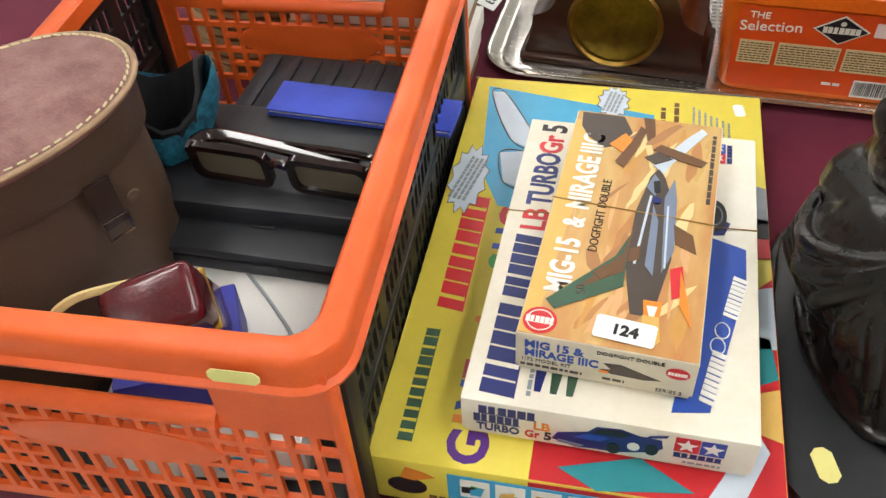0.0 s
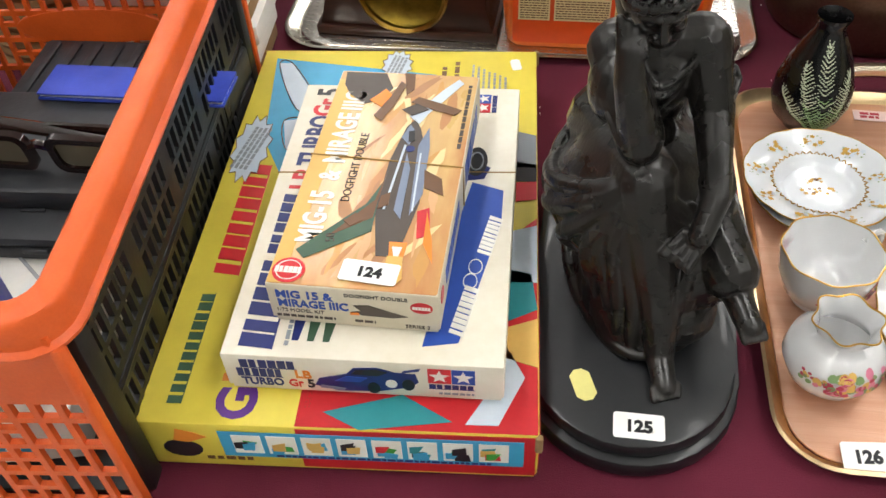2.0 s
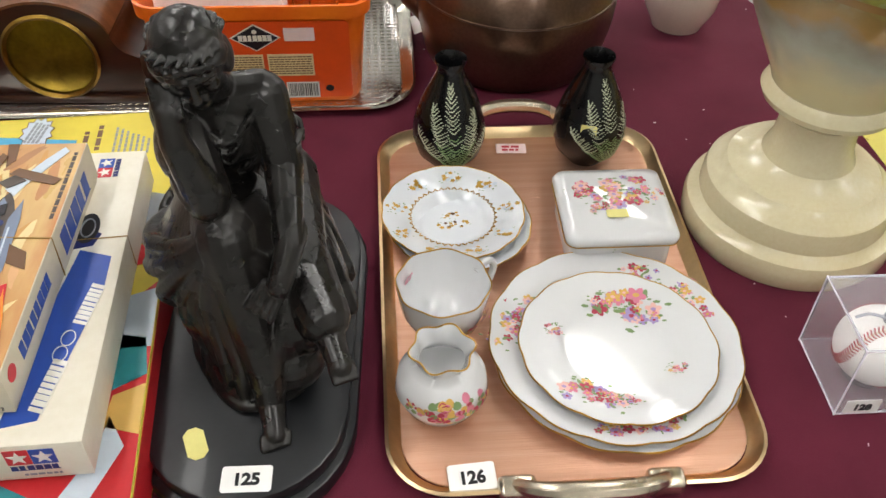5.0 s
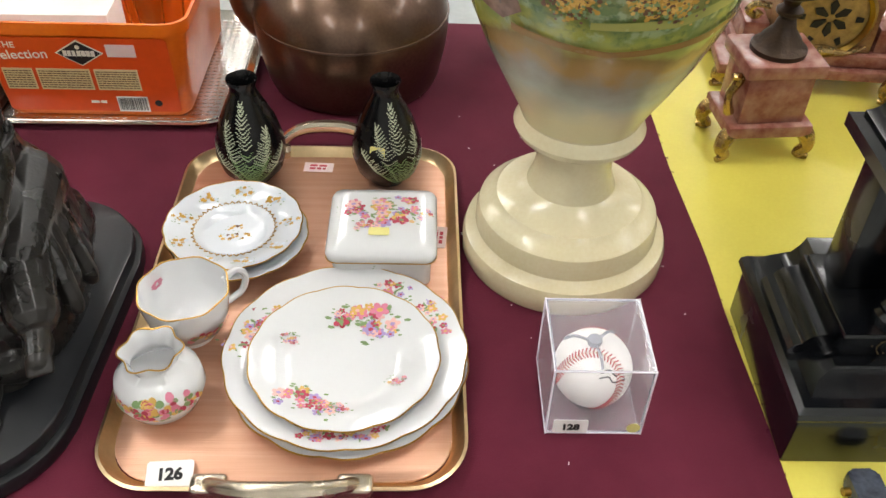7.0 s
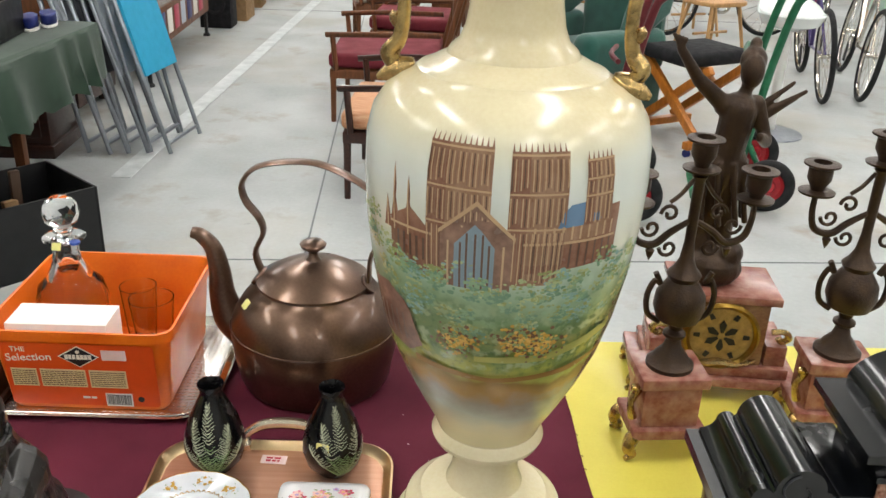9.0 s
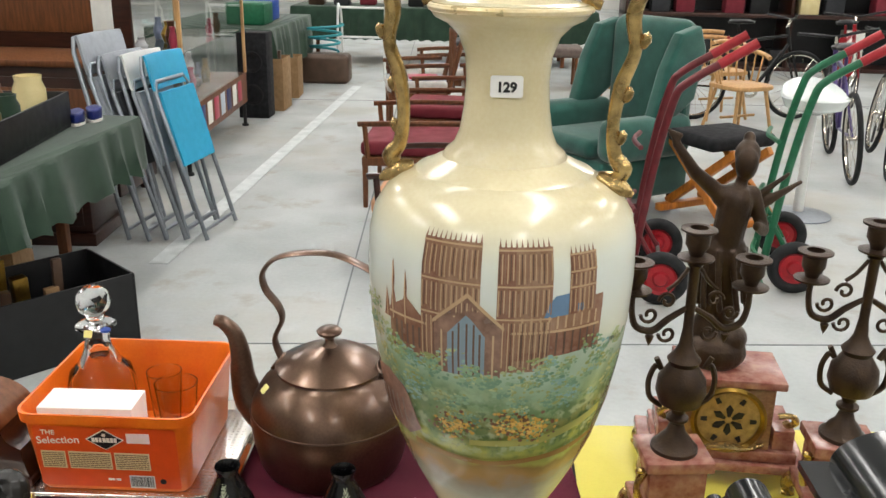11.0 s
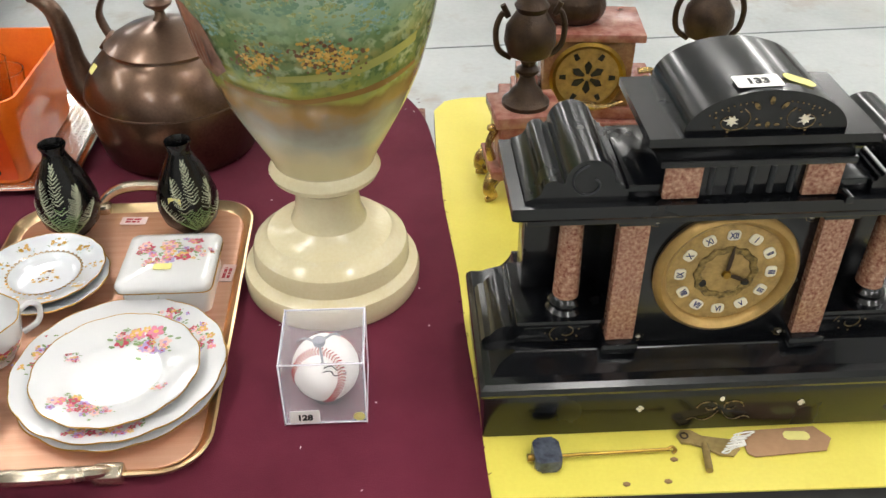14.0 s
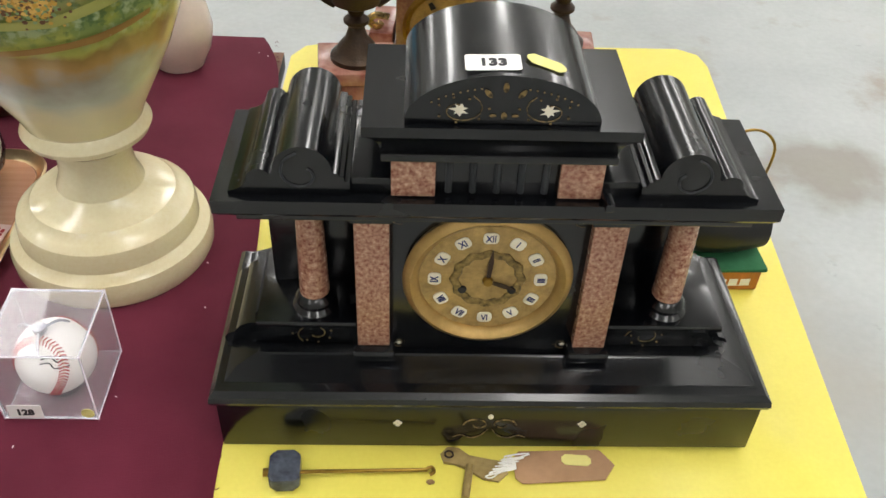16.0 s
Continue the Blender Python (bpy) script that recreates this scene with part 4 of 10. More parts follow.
# ---- orange and black folding crate with its contents ----
def slotted(w, h, slots, thick, m, bm=None, frame=0.0):
    """A thin upright panel in x and z with rectangular holes, built as a grid of bars round them. slots: (x0, x1, z0, z1)."""
    xs = sorted({0, w, *[round(s[0], 5) for s in slots], *[round(s[1], 5) for s in slots]})
    zs = sorted({0, h, *[round(s[2], 5) for s in slots], *[round(s[3], 5) for s in slots]})
    one = bmesh.new()
    V = {}

    def v(i, j, k):
        if (i, j, k) not in V:
            V[i, j, k] = one.verts.new((xs[i], -thick / 2 + thick * k, zs[j]))
        return V[i, j, k]
    nx, nz = len(xs) - 1, len(zs) - 1
    full = [[not any(s[0] - 1e-6 <= (xs[i] + xs[i + 1]) / 2 <= s[1] + 1e-6 and s[2] - 1e-6 <= (zs[j] + zs[j + 1]) / 2 <= s[3] + 1e-6 for s in slots) for j in range(nz)] for i in range(nx)]
    for i in range(nx):
        for j in range(nz):
            if not full[i][j]:
                continue
            one.faces.new([v(i, j, 0), v(i + 1, j, 0), v(i + 1, j + 1, 0), v(i, j + 1, 0)])
            one.faces.new([v(i, j, 1), v(i, j + 1, 1), v(i + 1, j + 1, 1), v(i + 1, j, 1)])
            for di, dj, a, b in ((-1, 0, (i, j), (i, j + 1)), (1, 0, (i + 1, j), (i + 1, j + 1)), (0, -1, (i, j), (i + 1, j)), (0, 1, (i, j + 1), (i + 1, j + 1))):
                p, q = i + di, j + dj
                if not (0 <= p < nx and 0 <= q < nz) or not full[p][q]:
                    one.faces.new([v(*a, 0), v(*b, 0), v(*b, 1), v(*a, 1)])
    xf(one, m)
    return one if bm is None else join(bm, one)


def folding_crate():
    W, D, H = 0.365, 0.535, 0.236
    t = thing("folding_crate", "orange and black slotted folding plastic crate full of items", "crate", pose(-0.053, 0.318, T, 0, 0, 6.8))
    O, B = M["orange_plastic"], M["black_plastic"]
    # rim
    loops = []
    for off, z in ((0.0, H - 0.032), (0.009, H - 0.032), (0.0095, H - 0.029), (0.005, H - 0.026), (0.0055, H - 0.007), (0.004, H - 0.002), (0.0, H), (-0.014, H), (-0.0165, H - 0.0025), (-0.0165, H - 0.02)):
        loops.append([(x, y, z) for x, y in rounded(W + 2 * off, D + 2 * off, 0.028 + off if off > 0 else 0.02, 5, -W / 2, D / 2)])
    part("rim", ring_loft(loops + [loops[0]], cap0=False, cap1=False), O, t)
    # short orange ends, with an oval plate and a hand hole
    for k, y in ((0, 0.003), (1, D - 0.003)):
        slots = []
        for c in range(18):
            x = 0.022 + c * 0.0185
            rows = ((0.012, 0.050), (0.056, 0.088), (0.094, 0.122), (0.128, 0.145))
            if c in (3, 4, 13, 14):
                rows = ((0.012, 0.028), (0.034, 0.050), (0.056, 0.070), (0.075, 0.088), (0.094, 0.108), (0.113, 0.122), (0.128, 0.145))
            for z0, z1 in rows:
                slots.append((x, x + 0.0132, z0, z1))
        slots.append((0.088, 0.270, 0.156, 0.2))
        end = part("end_panel", slotted(W - 0.012, H - 0.02, slots, 0.005, pose(-W + 0.006, y, 0)), O, t)
        part("oval_plate", prism(oval(0.085, 0.022, 28), -0.0035, 0.0035, 0.001, m=pose(-W / 2, y, 0.107, 90)), O, end)
        part("grip", tube([(-W / 2 - 0.092, y, 0.152), (-W / 2 + 0.092, y, 0.152)], 0.0085, 12), O, end)
        for x in (0.0, W - 0.012):
            part("rib", box((-W + 0.004 + x, y - 0.005, 0), (-W + 0.012 + x, y + 0.005, H - 0.03), 0.0015), O, end)
    # long black sides in two folding halves
    for x in (-0.008, -W + 0.008):
        for z0 in (0.0, 0.108):
            slots = []
            for c in range(34):
                s = 0.018 + c * 0.0148
                for r in range(3):
                    if c % 7 != 6:
                        slots.append((s, s + 0.0095, 0.010 + r * 0.030, 0.034 + r * 0.030))
            side = part("side_panel", slotted(D - 0.03, 0.104, slots, 0.005, pose(x, 0.018, z0, 0, 0, 90)), B, t)
            part("hinge_bar", tube([(x, 0.02, z0 + 0.105), (x, D - 0.02, z0 + 0.105)], 0.005, 8), B, side)
        part("corner_post", box((x - 0.012, 0.016, 0), (x + 0.008, 0.036, H - 0.02), 0.002), B, t)
        part("corner_post", box((x - 0.012, D - 0.036, 0), (x + 0.008, D - 0.016, H - 0.02), 0.002), B, t)
    part("bottom", box((-W + 0.01, 0.012, 0.002), (-0.01, D - 0.012, 0.008), 0.001), B, t)
    sticker(t, 0.034, 0.011, pose(-0.06, -0.0095, H - 0.014, 84, 0, 0), M["yellow_sticker"], "price_sticker", "pale yellow price sticker", 0.3)
    return t


folding_crate()
CR = pose(-0.053, 0.318, T, 0, 0, 6.8)


def leather_case():
    """An old stitched leather binocular case with a flat oval lid and a strap buckle."""
    t = thing("leather_case", "old brown leather binocular case with scuffed stitched lid", "case", pose(-0.392, 0.462, T + 0.009, 0, 0, -22) @ Matrix.Diagonal((1, 1, 0.88, 1)))
    def ov(rx, ry, z, n=40):
        return [(rx * math.cos(2 * math.pi * i / n) * (1 - 0.05 * math.cos(4 * math.pi * i / n)), ry * math.sin(2 * math.pi * i / n), z) for i in range(n)]
    part("body", ring_loft([ov(0.082, 0.115, 0), ov(0.085, 0.118, 0.01), ov(0.082, 0.115, 0.16), ov(0.078, 0.11, 0.235)]), M["leather"], t)
    lid = part("lid", ring_loft([ov(0.083, 0.116, 0.225), ov(0.084, 0.118, 0.228), ov(0.085, 0.119, 0.272)]), M["leather"], t)
    lid = part("lid_top", ring_loft([ov(0.085, 0.119, 0.2722), ov(0.088, 0.123, 0.276), ov(0.088, 0.123, 0.281), ov(0.082, 0.116, 0.284), ov(0.05, 0.08, 0.286)]), M["leather_top"], t, "scuffed red-brown leather top")
    part("piping", tube([(x, y, z) for x, y, z in ov(0.0875, 0.1225, 0.281)], 0.0028, 8, True), mat("tan_leather_edge", "a88a6c", 0.6, bump=0.2), lid)
    st = ov(0.0835, 0.1175, 0.2832, 72)
    for i in range(0, 72):
        x, y, z = st[i]
        a = 360 * i / 72 + 90
        part("stitch", box((-0.0034, -0.0011, 0), (0.0034, 0.0011, 0.0018), 0.0006, 1), M["thread"], lid, "", pose(x, y, z, 0, 0, a))
    strap = part("strap", box((-0.011, -0.002, -0.058), (0.011, 0.002, -0.004), 0.001), mat("dark_strap_leather", "33221b", 0.45, bump=0.3, fine=500), t, "dark leather tab", pose(0.0838, 0.021, 0.235, 0, -3, 84))
    part("buckle", tube([(-0.011, -0.004, -0.046), (0.011, -0.004, -0.046), (0.011, -0.004, -0.068), (-0.011, -0.004, -0.068)], 0.0014, 8, True), M["chrome"], strap)
    part("stud", lathe([(0, 0.003), (0.005, 0.002), (0.006, 0)], 14), M["leather"], t, "", pose(0.088, 0.045, 0.2, 0, 90, 0))


leather_case()


def flat_case(name, label, m, w, d, h, material, ridges=0):
    t = thing(name, label, "case", m)
    part("base", box((-w / 2, -d / 2, 0), (w / 2, d / 2, h * 0.52), 0.004), material, t)
    lid = part("lid", box((-w / 2 - 0.001, -d / 2 - 0.001, h * 0.55), (w / 2 + 0.001, d / 2 + 0.001, h), 0.006), material, t)
    part("latch", box((-0.012, -d / 2 - 0.004, h * 0.42), (0.012, -d / 2, h * 0.62), 0.001), material, t)
    for i in range(ridges):
        x = -w / 2 + w * (i + 0.7) / (ridges + 0.4)
        part("ridge", box((x - 0.005, -d / 2 + 0.01, h - 0.001), (x + 0.005, d / 2 - 0.01, h + 0.003), 0.002), material, lid)
    return t


def in_crate(x, y, z, rz=0, rx=0, ry=0):
    return CR @ pose(x, y, z, rx, ry, rz)


white_box = thing("white_carton", "white carton with blue print lying in the crate", "box", in_crate(-0.155, 0.15, 0.012, 6))
part("carton", box((-0.085, -0.12, 0), (0.085, 0.13, 0.055), 0.001), M["paper"], white_box)
blocks(white_box, -0.05, 0.0, 0.02, 0.032, 5, 0.0002, INK["black"], pose(0, -0.12, 0.01) @ FRONT, "word")
flat(white_box, oval(0.02, 0.014, 20, 0.03, 0.02), 0.0002, INK["sky"], "blue_logo", m=pose(0, -0.12, 0) @ FRONT)
flat(white_box, oval(0.006, 0.004, 16, 0.03, 0.02), 0.0008, INK["white"], "white_dot", m=pose(0, -0.12, 0) @ FRONT)
flat_case("equipment_case", "flat black plastic case at the back of the crate", in_crate(-0.12, 0.445, 0.012, -4), 0.23, 0.13, 0.088, M["grey_plastic"], 9)
flat_case("black_box", "matt black hinged box under the spectacles", in_crate(-0.145, 0.318, 0.066, -2), 0.24, 0.15, 0.052, M["grey_plastic"])
flat_case("slim_black_box", "slim dark grey plastic box in the crate", in_crate(-0.135, 0.235, 0.068, -3), 0.2, 0.06, 0.028, M["grey_plastic"])
blue = thing("blue_folder", "bright blue card folder on the black case", "folder", in_crate(-0.085, 0.388, 0.1195, -5, 0))
part("pages", box((-0.094, -0.018, 0.0031), (0.094, 0.028, 0.006), 0.0005), M["paper"], blue)
part("top_cover", box((-0.096, -0.02, 0.0061), (0.096, 0.03, 0.0085), 0.001), mat("blue_cover_card", "3a4fc0", 0.5, bump=0.05), blue)
part("cover", box((-0.096, -0.02, 0), (0.096, 0.03, 0.003), 0.001), mat("bright_blue_card", "3a4fc0", 0.5, bump=0.05), blue)
lead = thing("cable", "loose pale grey cable lying on the white carton", "cable", in_crate(-0.14, 0.12, 0.0695))
part("wire", tube([(-0.02, 0.09, 0), (0.02, 0.05, 0), (0.05, 0.01, 0), (0.04, -0.03, 0), (0.0, -0.04, 0), (-0.05, -0.03, 0)], 0.0018, 8, k=6), mat("grey_cable_sheath", "a9acb0", 0.5), lead)


def spectacles():
    t = thing("spectacles", "dark tortoiseshell framed spectacles on the black box", "spectacles", in_crate(-0.128, 0.268, 0.121, -6, 8) @ Matrix.Scale(1.42, 4))
    fr = mat("tortoiseshell_plastic", "2a1512", 0.15, var=0.4, scale=40, bump=0, col2="120a0a", coat=0.6)
    for s in (-1, 1):
        o = [(s * 0.034 + x, z) for x, z in rounded(0.056, 0.031, 0.008, 5)]
        i = [(s * 0.034 + x, z) for x, z in rounded(0.046, 0.022, 0.006, 5)]
        loops = [[(x, -0.003, z + 0.018) for x, z in o], [(x, 0.002, z + 0.018) for x, z in o], [(x, 0.002, z + 0.018) for x, z in i], [(x, -0.003, z + 0.018) for x, z in i]]
        part("lens_rim", ring_loft(loops + [loops[0]], cap0=False, cap1=False), fr, t)
        part("lens", prism([(s * 0.034 + x, z) for x, z in rounded(0.047, 0.023, 0.006, 5)], -0.0005, 0.0005, m=pose(0, 0, 0.018, 90)), mat("tinted_lens", "7d7763", 0.06, trans=0.35, bump=0, var=0), t)
        part("temple", tube([(s * 0.061, 0, 0.024), (s * 0.061, 0.012, 0.023), (s * 0.045, 0.021, 0.019), (-s * 0.045, 0.022 + 0.004 * s, 0.012)], 0.0030, 8, flat=1.6, k=5), fr, t)
    part("bridge", tube([(-0.008, 0, 0.022), (0, -0.001, 0.026), (0.008, 0, 0.022)], 0.003, 8, k=5), fr, t)


spectacles()
pouch = thing("patterned_pouch", "black pouch trimmed with teal patterned ribbon", "pouch", in_crate(-0.265, 0.335, 0.01, 20))
teal = mat("teal_brocade", "1f6f86", 0.6, var=0.5, scale=120, bump=0.4, fine=300, col2="0a2c3b")
part("bag", lathe([(0, 0), (0.045, 0.005), (0.05, 0.06), (0.042, 0.13), (0.05, 0.17), (0.046, 0.172), (0.036, 0.13), (0.04, 0.06), (0, 0.02)], 20, lambda a, r, z: (r * (1 + 0.18 * math.cos(3 * a + z * 20)), z + 0.02 * math.cos(2 * a) * (z > 0.1))), M["black_cloth"], pouch)
for z in (0.05, 0.15):
    part("ribbon", tube([((0.054 - 0.006 * (z < 0.1)) * math.cos(i * 0.3142), (0.054 - 0.006 * (z < 0.1)) * math.sin(i * 0.3142), z + 0.02 * math.cos(0.6283 * i) * (z > 0.1)) for i in range(20)], 0.016, 8, True, flat=0.12, side=(0, 0, 1)), teal, pouch)
rc = thing("red_spectacle_case", "dark red leather spectacle case standing in the crate", "case", in_crate(-0.168, 0.085, 0.142, 28, 30, -8) @ Matrix.Scale(0.74, 4))
part("shell", box((-0.035, -0.03, -0.05), (0.06, 0.035, 0.085), 0.012, 4), mat("dark_red_leather", "5a0f1a", 0.22, var=0.2, bump=0.15, coat=0.4), rc)
part("seam", box((-0.036, -0.0315, 0.02), (0.061, 0.036, 0.024), 0.002), M["brass"], rc)
part("strap", tube([(0.0, 0.03, 0.075), (-0.05, 0.03, 0.09), (-0.085, 0.02, 0.07), (-0.11, 0.0, 0.0)], 0.005, 8, k=6, flat=0.5), mat("cream_leather_strap", "d8c084", 0.6), rc)
bb = thing("blue_box", "royal blue card box beneath the red case", "box", in_crate(-0.172, 0.09, 0.068, 24))
part("carton", box((-0.045, -0.04, 0), (0.055, 0.045, 0.05), 0.002), mat("royal_blue_card", "2a2f9c", 0.5, bump=0.05), bb)
for i, (x, y, w, h2) in enumerate(((-0.24, 0.36, 0.07, 0.07), (-0.31, 0.40, 0.06, 0.1))):
    bx = thing("small_dark_box", "small dark box in the corner of the crate", "box", in_crate(x, y, 0.012, 12 * i))
    part("carton", box((-w / 2, -0.04, 0), (w / 2, 0.04, h2), 0.002), M["black_cloth"], bx)

# ---- grey case and books behind the crate ----
gb = thing("grey_case", "tall light grey fabric covered case behind the crate", "case", pose(-0.275, 1.13, T, 0, 0, 4))
part("shell", box((-0.10, -0.13, 0), (0.085, 0.14, 0.17), 0.008), mat("grey_fabric_board", "8f8d89", 0.8, var=0.1, bump=0.2), gb)
bk = thing("book_stack", "stack of worn pale books behind the crate", "books", pose(-0.25, 0.925, T, 0, 0, 5))
for i in range(7):
    part("book", box((-0.10, -0.05, i * 0.026), (0.11, 0.055, i * 0.026 + 0.024), 0.001), M["paper"] if i % 3 else M["card"], bk, "", pose(0.004 * (i % 3), 0, 0))
wicker = thing("wicker_basket", "small brown wicker basket behind the crate", "basket", pose(-0.43, 0.94, T, 0, 0, 5))
for i in range(12):
    part("cane_ring", tube([(0.075 * math.cos(a) * (1 + 0.02 * math.cos(9 * a + 3.14 * i)), 0.06 * math.sin(a) * (1 + 0.02 * math.cos(9 * a + 3.14 * i)), 0.008 + i * 0.014) for a in [j * 0.1745 for j in range(36)]], 0.007, 6, True), M["card"], wicker)


# ---- seated bronze woman on an oval slab ----
def capsule(bm, a, b, ra, rb, n=14, flat=1.0):
    a, b = Vector(a), Vector(b)
    d = (b - a)
    k = [(-1.0, 0.0), (-0.75, 0.66), (-0.35, 0.94), (0, 1)]
    pts, rad = [], []
    for s, r in k:
        pts.append(a + d.normalized() * s * ra), rad.append(max(ra * r, 1e-4))
    for s, r in k[::-1]:
        pts.append(b - d.normalized() * s * rb), rad.append(max(rb * r, 1e-4))
    tube(pts, rad, n, bm=bm)


def ball(bm, c, r, n=16):
    one = bmesh.new()
    bmesh.ops.create_uvsphere(one, u_segments=n, v_segments=n // 2 + 2, radius=1)
    xf(one, Matrix.LocRotScale(Vector(c), None, Vector(r if isinstance(r, tuple) else (r, r, r))))
    join(bm, one)


def statue():
    """A seated pensive woman: cheek on one hand, the other hanging over her knee, a heavy skirt fanning from the raised knee."""
    bm = bmesh.new()
    o = Vector((0.318, 0.60, T))

    def P(x, y, z):
        return (x - o.x, y - o.y, z - o.z)

    def blob(c, r, axes=None, n=18):
        one = bmesh.new()
        bmesh.ops.create_uvsphere(one, u_segments=n, v_segments=n // 2 + 2, radius=1)
        rot = Matrix(axes).transposed().to_4x4() if axes else Matrix()
        xf(one, Matrix.Translation(Vector(P(*c))) @ rot @ Matrix.Diagonal((*r, 1)))
        join(bm, one)

    def limb(a, b, ra, rb, n=14):
        capsule(bm, P(*a), P(*b), ra, rb, n)
    # rock seat and hips
    blob((0.322, 0.672, 0.825), (0.056, 0.060, 0.050))
    blob((0.305, 0.660, 0.895), (0.058, 0.050, 0.045))
    # trunk leaning forward, shoulders, neck
    limb((0.304, 0.664, 0.91), (0.310, 0.630, 0.982), 0.040, 0.034)
    blob((0.310, 0.614, 0.990), (0.038, 0.026, 0.034))
    limb((0.278, 0.612, 1.010), (0.340, 0.616, 1.016), 0.020, 0.020)
    limb((0.310, 0.612, 1.022), (0.306, 0.592, 1.050), 0.016, 0.014)
    # bowed head with its own axes: sideways, facing, up
    c0, f = Vector((0.3015, 0.583, 1.068)), Vector((0.16, -0.87, -0.42)).normalized()
    u = (Vector((-0.10, 0, 1)) - f * Vector((-0.10, 0, 1)).dot(f)).normalized()
    w = u.cross(f) * -1
    ax = (w, f, u)

    def H(a, b, c):
        return tuple(c0 + w * a + f * b + u * c)
    blob(H(0, 0, 0), (0.0225, 0.025, 0.029), ax, 24)
    blob(H(0, 0.010, -0.016), (0.0155, 0.0135, 0.018), ax)
    blob(H(0, 0.0185, -0.028), (0.0075, 0.006, 0.006), ax)
    for k in (-1, 1):
        blob(H(k * 0.0105, 0.0155, -0.009), (0.0075, 0.008, 0.009), ax)
        limb(H(k * 0.004, 0.0245, 0.0075), H(k * 0.0155, 0.0185, 0.006), 0.0030, 0.0026, 8)
        blob(H(k * 0.0085, 0.0215, 0.0005), (0.0045, 0.003, 0.0026), ax, 10)
        blob(H(k * 0.0235, -0.004, -0.006), (0.006, 0.013, 0.016), ax)
        blob(H(k * 0.0215, 0.006, 0.010), (0.006, 0.010, 0.009), ax)
    limb(H(0, 0.0245, 0.006), H(0, 0.0300, -0.0085), 0.0024, 0.0040, 8)
    limb(H(-0.005, 0.0245, -0.0165), H(0.005, 0.0245, -0.0165), 0.0024, 0.0024, 8)
    limb(H(-0.0035, 0.0235, -0.0205), H(0.0035, 0.0235, -0.0205), 0.0026, 0.0026, 8)
    # hair: crown, waved roll over the brow, leafy band, knot at the nape
    blob(H(0, -0.006, 0.009), (0.0262, 0.0275, 0.0275), ax, 22)
    blob(H(0, -0.030, -0.002), (0.015, 0.014, 0.015), ax)
    for i in range(13):
        a = radians(-108 + i * 18)
        blob(H(0.0235 * math.sin(a), 0.019 * math.cos(a) + 0.002, 0.0175 - 0.011 * abs(i - 6) / 6), (0.0052, 0.0052, 0.0046), ax, 10)
        if 1 < i < 11:
            limb(H(0.0235 * math.sin(a), 0.016 * math.cos(a), 0.024 - 0.006 * abs(i - 6) / 6), H(0.0275 * math.sin(a + 0.15), 0.023 * math.cos(a + 0.15) + 0.001, 0.026 - 0.006 * abs(i - 6) / 6), 0.0034, 0.0016, 8)
    for i in range(9):
        a = radians(-80 + i * 20)
        tube([P(*H(0.022 * math.sin(a), -0.004, 0.030 * math.cos(a) * 0.55 + 0.012)), P(*H(0.027 * math.sin(a), -0.020, 0.026 * math.cos(a) + 0.004)), P(*H(0.012 * math.sin(a), -0.033, 0.010 * math.cos(a)))], 0.0022, 6, bm=bm, k=4)
    # supporting arm in a loose sleeve, hand spread against the cheek
    limb((0.276, 0.610, 1.006), (0.300, 0.556, 0.966), 0.021, 0.019)
    blob((0.279, 0.595, 0.985), (0.021, 0.030, 0.032))
    limb((0.301, 0.553, 0.962), (0.287, 0.552, 1.018), 0.0165, 0.0115)
    limb((0.287, 0.552, 1.018), (0.285, 0.558, 1.040), 0.0115, 0.010)
    for i in range(4):
        limb((0.279 + 0.005 * i, 0.556 - 0.001 * i, 1.040), (0.276 + 0.0055 * i, 0.562, 1.062 - 0.004 * i), 0.0042, 0.0034, 8)
    for i in range(6):
        q = i / 5
        tube([P(0.262 + 0.012 * q, 0.615 - 0.05 * q, 1.010 - 0.030 * q), P(0.276 + 0.014 * q, 0.588 - 0.045 * q, 0.992 - 0.026 * q), P(0.297 + 0.008 * q, 0.588 - 0.035 * q, 0.985 - 0.014 * q)], [0.002, 0.0042, 0.002], 7, bm=bm, k=4)
    # hanging arm: band, bracelet, relaxed fingers
    limb((0.342, 0.615, 1.014), (0.355, 0.590, 0.968), 0.0205, 0.0165)
    limb((0.355, 0.590, 0.968), (0.361, 0.535, 0.932), 0.0160, 0.0112)
    limb((0.361, 0.535, 0.932), (0.352, 0.514, 0.908), 0.0115, 0.0095)
    for i in range(4):
        limb((0.356 - 0.005 * i, 0.513 + 0.002 * i, 0.907), (0.345 - 0.006 * i, 0.497 + 0.004 * i, 0.889 + 0.001 * i), 0.0045, 0.0034, 8)
    for c, r, q in (((0.3515, 0.603, 0.990), 0.0198, 0.0024), ((0.3610, 0.541, 0.936), 0.0128, 0.0020), ((0.3606, 0.545, 0.9385), 0.0130, 0.0018)):
        tube([P(c[0] + r * math.cos(i * 0.5236), c[1] + r * 0.95 * math.sin(i * 0.5236), c[2] + 0.35 * r * math.sin(i * 0.5236)) for i in range(12)], q, 6, True, bm=bm)
    for i in range(14):
        a = i * 0.449
        limb((0.3515 + 0.0196 * math.cos(a), 0.603 + 0.0186 * math.sin(a), 0.987 + 0.007 * math.sin(a)), (0.3515 + 0.0198 * math.cos(a), 0.603 + 0.0188 * math.sin(a), 0.981 + 0.007 * math.sin(a)), 0.0019, 0.0012, 6)
    # legs and bare feet
    limb((0.285, 0.655, 0.90), (0.309, 0.553, 0.930), 0.042, 0.025)
